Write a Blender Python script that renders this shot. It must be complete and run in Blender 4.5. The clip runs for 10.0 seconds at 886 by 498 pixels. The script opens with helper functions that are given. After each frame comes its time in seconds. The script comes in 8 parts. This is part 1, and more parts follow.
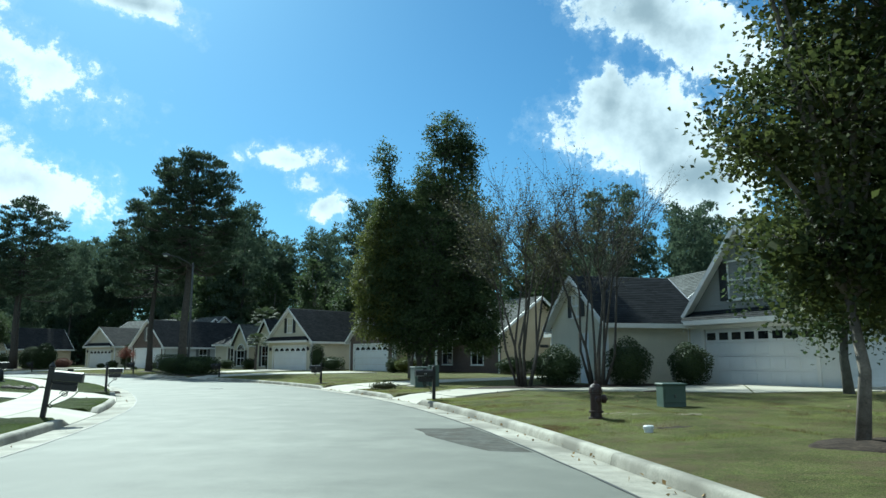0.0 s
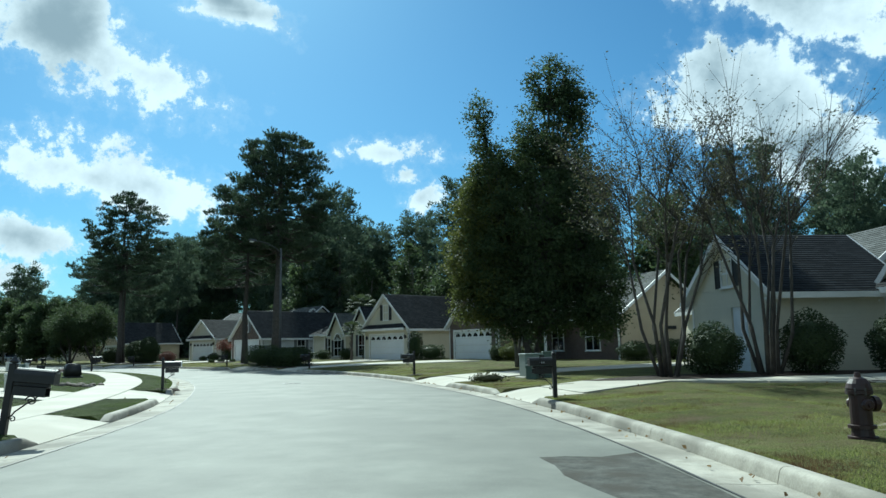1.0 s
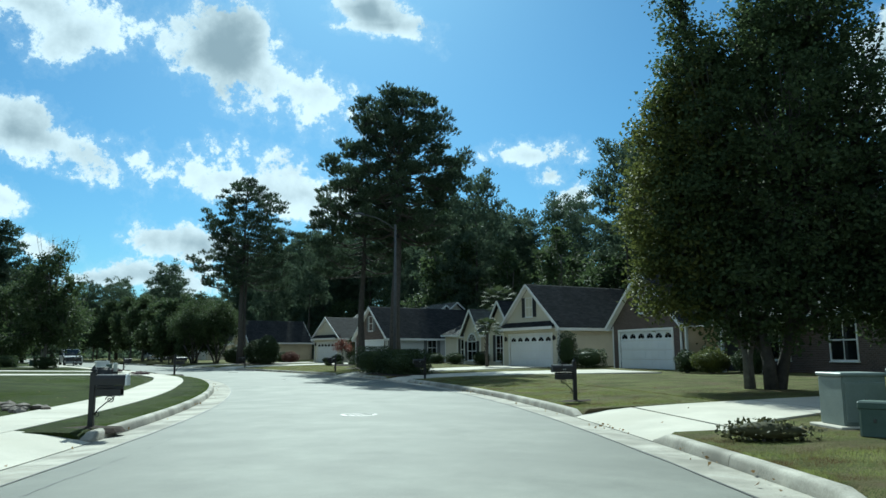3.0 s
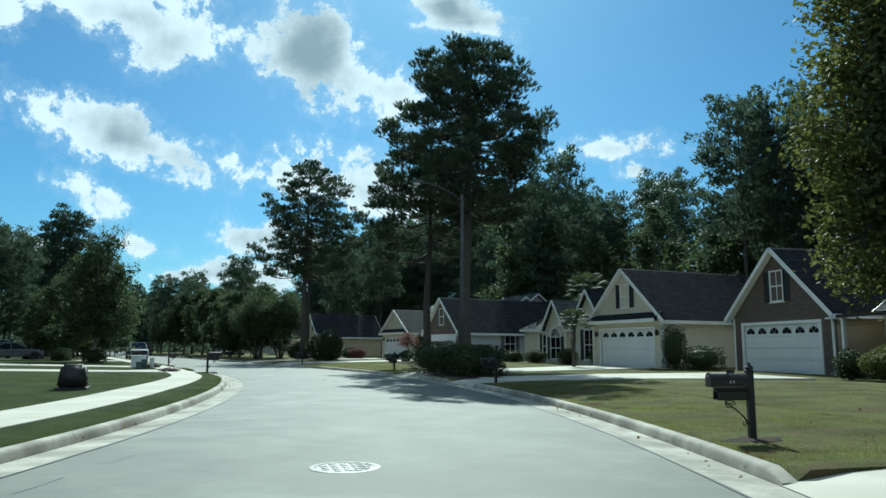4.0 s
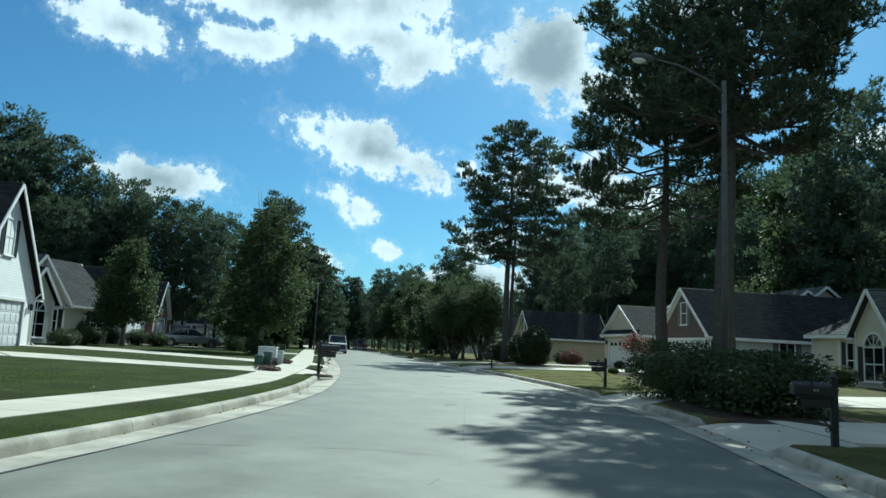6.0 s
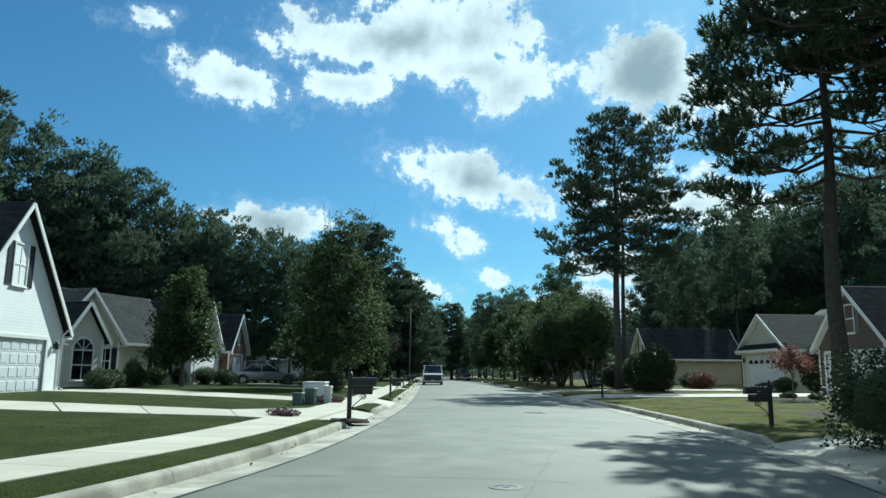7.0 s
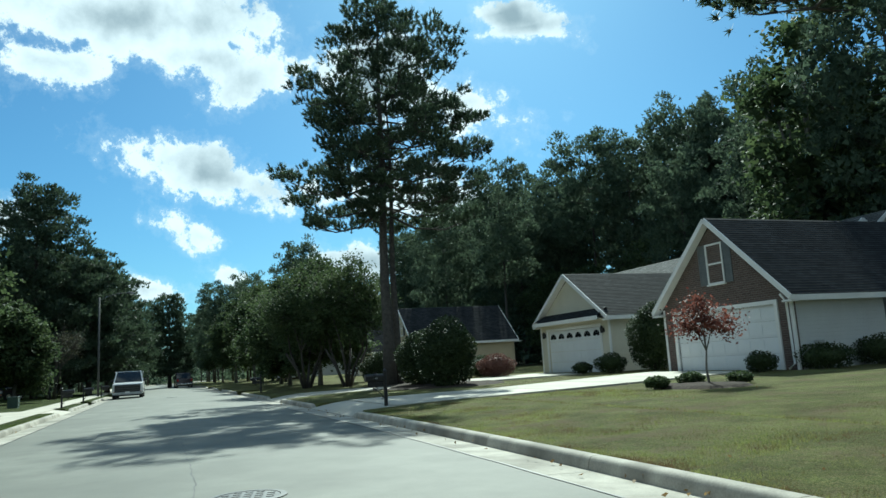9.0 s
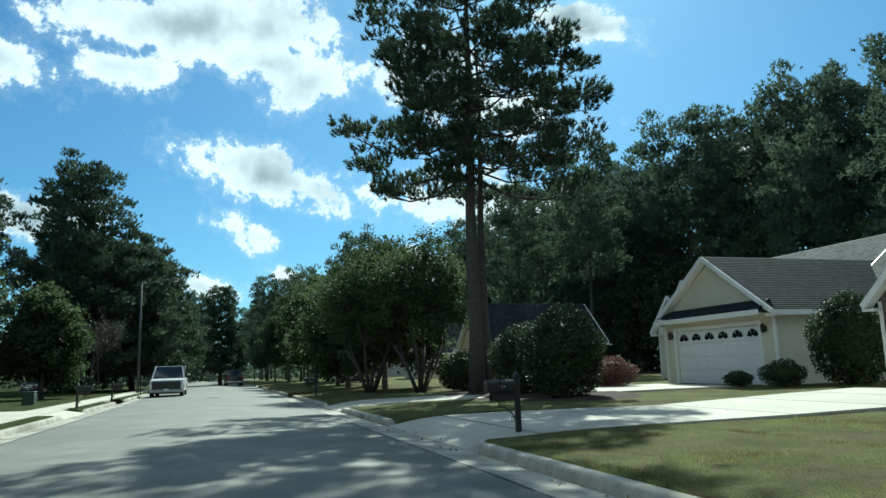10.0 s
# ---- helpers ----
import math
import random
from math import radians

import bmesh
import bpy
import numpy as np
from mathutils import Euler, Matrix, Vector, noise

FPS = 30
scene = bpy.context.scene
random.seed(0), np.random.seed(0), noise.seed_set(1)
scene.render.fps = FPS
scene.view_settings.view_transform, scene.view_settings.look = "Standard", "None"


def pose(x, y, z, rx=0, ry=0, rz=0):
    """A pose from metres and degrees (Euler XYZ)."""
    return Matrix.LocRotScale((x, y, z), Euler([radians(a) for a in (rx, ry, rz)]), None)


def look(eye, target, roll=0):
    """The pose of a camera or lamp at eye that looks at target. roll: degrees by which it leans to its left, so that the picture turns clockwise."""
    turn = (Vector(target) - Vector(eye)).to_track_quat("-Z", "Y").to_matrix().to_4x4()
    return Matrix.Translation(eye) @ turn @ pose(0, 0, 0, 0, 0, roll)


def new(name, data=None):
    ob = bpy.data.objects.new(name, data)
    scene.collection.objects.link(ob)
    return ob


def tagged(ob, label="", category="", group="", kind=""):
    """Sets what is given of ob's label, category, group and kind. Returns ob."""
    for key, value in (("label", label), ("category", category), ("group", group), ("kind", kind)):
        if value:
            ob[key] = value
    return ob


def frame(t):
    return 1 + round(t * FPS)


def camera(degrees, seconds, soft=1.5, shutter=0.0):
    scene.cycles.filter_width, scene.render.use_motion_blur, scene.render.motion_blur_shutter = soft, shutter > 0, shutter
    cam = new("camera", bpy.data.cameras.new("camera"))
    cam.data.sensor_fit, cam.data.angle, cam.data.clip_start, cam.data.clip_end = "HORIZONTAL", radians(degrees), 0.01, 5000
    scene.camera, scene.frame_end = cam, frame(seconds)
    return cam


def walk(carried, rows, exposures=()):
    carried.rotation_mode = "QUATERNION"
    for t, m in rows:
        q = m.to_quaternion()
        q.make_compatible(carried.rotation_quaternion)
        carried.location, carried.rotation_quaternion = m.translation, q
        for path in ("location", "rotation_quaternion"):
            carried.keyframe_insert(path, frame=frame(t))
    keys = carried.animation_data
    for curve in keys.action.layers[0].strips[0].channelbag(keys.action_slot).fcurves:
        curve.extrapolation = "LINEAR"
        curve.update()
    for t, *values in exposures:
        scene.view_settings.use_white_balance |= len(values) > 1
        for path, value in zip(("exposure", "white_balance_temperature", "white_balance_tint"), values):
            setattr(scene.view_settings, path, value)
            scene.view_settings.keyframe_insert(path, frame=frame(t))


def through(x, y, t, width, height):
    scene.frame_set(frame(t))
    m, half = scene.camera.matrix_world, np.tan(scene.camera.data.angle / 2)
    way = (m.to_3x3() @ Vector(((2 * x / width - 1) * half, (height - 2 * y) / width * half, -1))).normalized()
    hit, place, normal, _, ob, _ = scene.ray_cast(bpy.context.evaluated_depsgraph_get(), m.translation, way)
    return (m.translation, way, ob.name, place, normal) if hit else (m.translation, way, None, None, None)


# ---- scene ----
cam = camera(63.4, 10.0, soft=1.5)
PATH = [
    (0, (-1.767, 8.518, 1.303), (-1.833, 10.494, 1.606), -0.1),
    (0.5, (-2.004, 11.216, 1.254), (-2.238, 13.182, 1.543), -0.3),
    (1, (-2.359, 14.022, 1.236), (-2.701, 15.974, 1.509), -1.2),
    (1.5, (-2.914, 16.972, 1.256), (-3.360, 18.903, 1.529), -1.4),
    (2, (-3.575, 19.969, 1.280), (-4.113, 21.875, 1.556), -1.1),
    (2.5, (-4.356, 22.951, 1.312), (-4.990, 24.827, 1.595), -0.7),
    (4, (-7.953, 33.257, 1.318), (-8.885, 35.005, 1.594), 0.2),
    (4.5, (-9.414, 36.723, 1.295), (-10.472, 38.400, 1.563), 0.5),
    (5, (-11.070, 40.143, 1.262), (-12.262, 41.728, 1.524), 1.4),
    (5.5, (-12.822, 43.110, 1.232), (-14.141, 44.590, 1.497), 2.3),
    (6, (-14.894, 46.067, 1.243), (-16.339, 47.423, 1.514), 2.8),
    (7.3, (-21.255, 53.416, 1.272), (-22.891, 54.511, 1.620), 0.3),
    (7.5, (-22.341, 54.478, 1.280), (-23.950, 55.615, 1.628), -0.5),
    (8, (-25.094, 57.039, 1.295), (-26.554, 58.365, 1.627), -2.3),
    (8.5, (-28.052, 59.750, 1.272), (-29.316, 61.267, 1.590), -3.4),
    (9, (-31.271, 62.501, 1.232), (-32.395, 64.126, 1.543), -3.5),
    (9.5, (-34.323, 65.036, 1.212), (-35.450, 66.657, 1.531), -2.9),
    (10, (-37.278, 67.556, 1.235), (-38.518, 69.090, 1.564), -1.8),
]
walk(cam, [(t, look(eye, target, roll)) for t, eye, target, roll in PATH],
     exposures=[(0.0, 0.74, 5400.0, -9.0), (0.6, 0.58, 5400.0, -9.0), (2.5, 0.56, 5400.0, -9.0), (4.0, 0.50, 5400.0, -9.0), (7.5, 0.62, 5500.0, -9.0), (10.0, 0.70, 5600.0, -9.0)])

# ---- sky and sun ----
SUN_AZ, SUN_EL = 30.0, 41.0          # azimuth to the left of +y, elevation, degrees
world = bpy.data.worlds.new("sky")
scene.world = world
world.use_nodes = True
wn, wl = world.node_tree.nodes, world.node_tree.links
wn.clear()


def wmath(op, a, b=None, c=None):
    n = wn.new("ShaderNodeMath")
    n.operation = op
    for i, v in enumerate((a, b, c)):
        if v is None:
            continue
        if isinstance(v, (int, float)):
            n.inputs[i].default_value = v
        else:
            wl.new(v, n.inputs[i])
    return n.outputs[0]


sky = wn.new("ShaderNodeTexSky")
sky.sky_type, sky.sun_disc = "NISHITA", False
sky.sun_elevation, sky.sun_rotation = radians(SUN_EL), radians(-SUN_AZ)
sky.air_density, sky.dust_density, sky.ozone_density = 1.0, 0.6, 2.5
coord = wn.new("ShaderNodeTexCoord")


def wnoise(scale, detail, rough, vec=None):
    n = wn.new("ShaderNodeTexNoise")
    n.inputs["Scale"].default_value, n.inputs["Detail"].default_value, n.inputs["Roughness"].default_value = scale, detail, rough
    wl.new(vec or coord.outputs["Generated"], n.inputs["Vector"])
    return n


n_big, n_fine, n_wisp = wnoise(9.0, 8.0, 0.60), wnoise(34.0, 9.0, 0.70), wnoise(5.0, 4.0, 0.55)
nearest = None


def puff(az, el, rw, rh, tilt):
    """Adds one cloud: azimuth to the left of +y, elevation, half-width and half-height in degrees, leaning clockwise by tilt."""
    global nearest
    a, e = radians(az), radians(el)
    m = wn.new("ShaderNodeMapping")
    m.vector_type = "TEXTURE"
    m.inputs["Location"].default_value = (-math.sin(a) * math.cos(e), math.cos(a) * math.cos(e), math.sin(e))
    turn = Matrix.Rotation(a, 3, "Z") @ Matrix.Rotation(e, 3, "X") @ Matrix.Rotation(radians(tilt), 3, "Y")
    m.inputs["Rotation"].default_value = turn.to_euler("XYZ")
    m.inputs["Scale"].default_value = (radians(rw), 0.4, radians(rh))
    wl.new(coord.outputs["Generated"], m.inputs["Vector"])
    ln = wn.new("ShaderNodeVectorMath")
    ln.operation = "LENGTH"
    wl.new(m.outputs["Vector"], ln.inputs[0])
    # small clouds stay small: the same raggedness eats more of them
    far = wmath("MULTIPLY", wmath("SUBTRACT", ln.outputs["Value"], 1.0), 0.45 + 0.16 * rh)
    nearest = far if nearest is None else wmath("SMOOTH_MIN", nearest, far, 0.12)


puff(14.0, 15.5, 3.9, 1.2, 1)
puff(11.6, 12.0, 1.9, 1.1, -12)
puff(-16.9, 24.6, 9.3, 2.6, 32)
puff(-14.4, 17.9, 6.6, 4.1, 11)
puff(-18.7, 13.2, 4.7, 3.3, 26)
puff(26.3, 25.5, 3.1, 0.6, 0)
puff(49.3, 22.8, 3.9, 1.8, -22)
puff(27.6, 26.3, 3.9, 1.1, 19)
puff(43.7, 5.7, 3.3, 1.0, 11)
puff(12.6, 13.8, 1.9, 1.1, 22)
puff(-12.1, 19.7, 2.7, 2.9, -10)
puff(63.4, 22.5, 4.0, 1.7, -2)
puff(53.5, 10.5, 2.5, 1.3, 17)
puff(50.7, 7.3, 2.3, 1.0, 6)
puff(46.6, 5.5, 5.6, 0.8, -6)
puff(72.4, 21.8, 4.0, 1.9, 14)
puff(69.1, 11.5, 4.2, 1.7, -3)
puff(72.8, 11.6, 2.6, 0.8, 3)
puff(79.8, 25.3, 2.0, 1.1, -12)
puff(57.1, 6.6, 2.4, 0.8, 7)
puff(28.7, 26.7, 2.9, 0.6, -3)
puff(33.8, 20.7, 7.8, 2.5, 22)
puff(39.0, 22.8, 7.0, 3.1, 22)
puff(36.2, 12.7, 9.0, 2.2, 10)
puff(38.8, 13.3, 6.0, 2.3, 6)
puff(41.6, 8.4, 4.2, 1.3, 6)
puff(52.8, 15.1, 7.0, 1.95, 18)
puff(58.4, 26.0, 10.5, 3.3, -3)
puff(53.5, 23.7, 6.0, 1.8, 4)
ragged = wmath("ADD", wmath("MULTIPLY", wmath("SUBTRACT", n_big.outputs["Fac"], 0.5), 2.1), wmath("MULTIPLY", wmath("SUBTRACT", n_fine.outputs["Fac"], 0.5), 1.9))
depth = wmath("ADD", wmath("SUBTRACT", 0.02, nearest), ragged)
# unseen clouds overhead and behind, added as fill light, broken like those ahead
ahead = wn.new("ShaderNodeVectorMath")
ahead.operation = "DOT_PRODUCT"
ahead.inputs[1].default_value = (-math.sin(radians(32.0)), math.cos(radians(32.0)), 0.0)
wl.new(coord.outputs["Generated"], ahead.inputs[0])
beyond = wn.new("ShaderNodeMapRange")
beyond.interpolation_type = "SMOOTHSTEP"
beyond.inputs["From Min"].default_value, beyond.inputs["From Max"].default_value = 0.42, 0.15
beyond.inputs["To Min"].default_value, beyond.inputs["To Max"].default_value = -3.0, 0.0
wl.new(ahead.outputs["Value"], beyond.inputs["Value"])
field = wnoise(3.0, 7.0, 0.58)
broken = wmath("ADD", wmath("MULTIPLY", wmath("SUBTRACT", field.outputs["Fac"], 0.49), 4.0), beyond.outputs["Result"])
depth = wmath("MAXIMUM", depth, broken)
cover = wn.new("ShaderNodeMapRange")
cover.interpolation_type = "SMOOTHSTEP"
cover.inputs["From Min"].default_value, cover.inputs["From Max"].default_value = -0.03, 0.26
wl.new(depth, cover.inputs["Value"])
veil = wn.new("ShaderNodeMapRange")
veil.inputs["From Min"].default_value, veil.inputs["From Max"].default_value = -0.30, 0.10
veil.inputs["To Max"].default_value = 0.14
wl.new(depth, veil.inputs["Value"])
core = wn.new("ShaderNodeMapRange")
core.interpolation_type = "SMOOTHSTEP"
core.inputs["From Min"].default_value, core.inputs["From Max"].default_value = 0.05, 1.35
wl.new(wmath("ADD", wmath("SUBTRACT", 0.10, nearest), wmath("ADD", wmath("MULTIPLY", wmath("SUBTRACT", n_wisp.outputs["Fac"], 0.5), 2.2), wmath("MULTIPLY", wmath("SUBTRACT", n_big.outputs["Fac"], 0.5), 2.6))), core.inputs["Value"])
tone = wn.new("ShaderNodeMix")
tone.data_type = "RGBA"
tone.inputs["A"].default_value, tone.inputs["B"].default_value = (9.6, 9.9, 10.0, 1), (3.6, 4.2, 4.6, 1)
wl.new(core.outputs["Result"], tone.inputs["Factor"])
deep = wn.new("ShaderNodeMix")
deep.data_type, deep.blend_type = "RGBA", "MULTIPLY"
deep.inputs["Factor"].default_value = 1.0
deep.inputs["B"].default_value = (0.512, 0.78, 0.890, 1)
wl.new(sky.outputs["Color"], deep.inputs["A"])
mixed = wn.new("ShaderNodeMix")
mixed.data_type = "RGBA"
wl.new(wmath("MAXIMUM", cover.outputs["Result"], veil.outputs["Result"]), mixed.inputs["Factor"])
wl.new(deep.outputs["Result"], mixed.inputs["A"])
wl.new(tone.outputs["Result"], mixed.inputs["B"])
back = wn.new("ShaderNodeBackground")
back.inputs["Strength"].default_value = 0.068
wl.new(mixed.outputs["Result"], back.inputs["Color"])
wout = wn.new("ShaderNodeOutputWorld")
wl.new(back.outputs["Background"], wout.inputs["Surface"])
world.cycles.sampling_method = "MANUAL"
world.cycles.sample_map_resolution = 512

sun_data = bpy.data.lights.new("sun", "SUN")
sun_data.energy, sun_data.angle, sun_data.color = 4.8, radians(0.6), (1.0, 0.94, 0.82)
sun = new("sun", sun_data)
sa, se = radians(SUN_AZ), radians(SUN_EL)
TO_SUN = Vector((-math.sin(sa) * math.cos(se), math.cos(sa) * math.cos(se), math.sin(se)))
sun.matrix_world = look(TO_SUN * 200, (0, 0, 0))

# ---- materials ----
def nodes_of(name):
    m = bpy.data.materials.new(name)
    m.use_nodes = True
    nt = m.node_tree
    return m, nt.nodes, nt.links, nt.nodes["Principled BSDF"]


def surf(name, dark, light, rough=0.7, scale=3.0, fine=40.0, bump=0.0, metal=0.0, vary=0.0, spec=0.5, island=0.0, patch=None, patch_scale=0.35):
    """A surface with stains at a large scale and grain at a small one; vary: shade by object, island: by loose piece."""
    m, n, l, b = nodes_of(name)
    co = n.new("ShaderNodeTexCoord")
    big, small = n.new("ShaderNodeTexNoise"), n.new("ShaderNodeTexNoise")
    for t, s, d in ((big, scale, 4.0), (small, fine, 3.0)):
        t.inputs["Scale"].default_value, t.inputs["Detail"].default_value, t.inputs["Roughness"].default_value = s, d, 0.6
        l.new(co.outputs["Object"], t.inputs["Vector"])
    add = n.new("ShaderNodeMath")
    add.operation = "MULTIPLY_ADD"
    add.inputs[1].default_value = 0.45
    l.new(small.outputs["Fac"], add.inputs[0])
    l.new(big.outputs["Fac"], add.inputs[2])
    ramp = n.new("ShaderNodeMapRange")
    ramp.inputs["From Min"].default_value, ramp.inputs["From Max"].default_value = 0.45, 1.0
    l.new(add.outputs[0], ramp.inputs["Value"])
    mix = n.new("ShaderNodeMix")
    mix.data_type = "RGBA"
    mix.inputs["A"].default_value, mix.inputs["B"].default_value = (*dark, 1), (*light, 1)
    l.new(ramp.outputs["Result"], mix.inputs["Factor"])
    col = mix.outputs["Result"]
    if patch:
        pn = n.new("ShaderNodeTexNoise")
        pn.inputs["Scale"].default_value, pn.inputs["Detail"].default_value = patch_scale, 5.0
        l.new(co.outputs["Object"], pn.inputs["Vector"])
        pr = n.new("ShaderNodeMapRange")
        pr.inputs["From Min"].default_value, pr.inputs["From Max"].default_value = 0.46, 0.66
        l.new(pn.outputs["Fac"], pr.inputs["Value"])
        pm = n.new("ShaderNodeMix")
        pm.data_type = "RGBA"
        pm.inputs["B"].default_value = (*patch, 1)
        l.new(pr.outputs["Result"], pm.inputs["Factor"])
        l.new(col, pm.inputs["A"])
        col = pm.outputs["Result"]
    if vary or island:
        src = n.new("ShaderNodeNewGeometry").outputs["Random Per Island"] if island else n.new("ShaderNodeObjectInfo").outputs["Random"]
        k = island or vary
        mr = n.new("ShaderNodeMapRange")
        mr.inputs["To Min"].default_value, mr.inputs["To Max"].default_value = 1 - k, 1 + k
        l.new(src, mr.inputs["Value"])
        hs = n.new("ShaderNodeHueSaturation")
        l.new(mr.outputs["Result"], hs.inputs["Value"])
        l.new(col, hs.inputs["Color"])
        col = hs.outputs["Color"]
    l.new(col, b.inputs["Base Color"])
    b.inputs["Roughness"].default_value, b.inputs["Metallic"].default_value = rough, metal
    b.inputs["Specular IOR Level"].default_value = spec
    if bump:
        bp = n.new("ShaderNodeBump")
        bp.inputs["Strength"].default_value, bp.inputs["Distance"].default_value = 0.6, bump
        l.new(add.outputs[0], bp.inputs["Height"])
        l.new(bp.outputs["Normal"], b.inputs["Normal"])
    return m


def siding(name, dark, light, course=0.125):
    """Lap siding: courses by height."""
    m = surf(name, dark, light, 0.55, 0.8, 25.0)
    n, l = m.node_tree.nodes, m.node_tree.links
    b = n["Principled BSDF"]
    co, sep = n.new("ShaderNodeTexCoord"), n.new("ShaderNodeSeparateXYZ")
    l.new(co.outputs["Object"], sep.inputs[0])
    dv, fr = n.new("ShaderNodeMath"), n.new("ShaderNodeMath")
    dv.operation, fr.operation = "DIVIDE", "FRACT"
    dv.inputs[1].default_value = course
    l.new(sep.outputs["Z"], dv.inputs[0])
    l.new(dv.outputs[0], fr.inputs[0])
    bp = n.new("ShaderNodeBump")
    bp.invert = True
    bp.inputs["Strength"].default_value, bp.inputs["Distance"].default_value = 1.0, 0.014
    l.new(fr.outputs[0], bp.inputs["Height"])
    l.new(bp.outputs["Normal"], b.inputs["Normal"])
    return m


def bricks(name, c1, c2, mortar):
    m, n, l, b = nodes_of(name)
    co, sep, cmb, ad = n.new("ShaderNodeTexCoord"), n.new("ShaderNodeSeparateXYZ"), n.new("ShaderNodeCombineXYZ"), n.new("ShaderNodeMath")
    l.new(co.outputs["Object"], sep.inputs[0])
    l.new(sep.outputs["X"], ad.inputs[0])
    l.new(sep.outputs["Y"], ad.inputs[1])
    l.new(ad.outputs[0], cmb.inputs["X"])
    l.new(sep.outputs["Z"], cmb.inputs["Y"])
    br = n.new("ShaderNodeTexBrick")
    br.inputs["Color1"].default_value, br.inputs["Color2"].default_value, br.inputs["Mortar"].default_value = (*c1, 1), (*c2, 1), (*mortar, 1)
    br.inputs["Scale"].default_value, br.inputs["Mortar Size"].default_value = 1.0, 0.006
    br.inputs["Brick Width"].default_value, br.inputs["Row Height"].default_value = 0.215, 0.075
    l.new(cmb.outputs[0], br.inputs["Vector"])
    l.new(br.outputs["Color"], b.inputs["Base Color"])
    bp = n.new("ShaderNodeBump")
    bp.invert = True
    bp.inputs["Distance"].default_value = 0.006
    l.new(br.outputs["Fac"], bp.inputs["Height"])
    l.new(bp.outputs["Normal"], b.inputs["Normal"])
    b.inputs["Roughness"].default_value = 0.85
    return m


def shingles(name, c1, c2):
    m, n, l, b = nodes_of(name)
    uv, br, nz = n.new("ShaderNodeUVMap"), n.new("ShaderNodeTexBrick"), n.new("ShaderNodeTexNoise")
    co = n.new("ShaderNodeTexCoord")
    br.inputs["Color1"].default_value, br.inputs["Color2"].default_value = (*c1, 1), (*c2, 1)
    br.inputs["Mortar"].default_value = (c1[0] * 0.5, c1[1] * 0.5, c1[2] * 0.5, 1)
    br.inputs["Scale"].default_value, br.inputs["Mortar Size"].default_value = 1.0, 0.006
    br.inputs["Brick Width"].default_value, br.inputs["Row Height"].default_value = 0.31, 0.145
    l.new(uv.outputs["UV"], br.inputs["Vector"])
    nz.inputs["Scale"].default_value, nz.inputs["Detail"].default_value = 0.7, 5.0
    l.new(co.outputs["Object"], nz.inputs["Vector"])
    mx = n.new("ShaderNodeMix")
    mx.data_type, mx.blend_type = "RGBA", "OVERLAY"
    mx.inputs["Factor"].default_value = 0.5
    l.new(br.outputs["Color"], mx.inputs["A"])
    l.new(nz.outputs["Fac"], mx.inputs["B"])
    hs = n.new("ShaderNodeHueSaturation")
    hs.inputs["Saturation"].default_value = 0.45
    l.new(mx.outputs["Result"], hs.inputs["Color"])
    l.new(hs.outputs["Color"], b.inputs["Base Color"])
    b.inputs["Roughness"].default_value, b.inputs["Specular IOR Level"].default_value = 0.9, 0.15
    return m


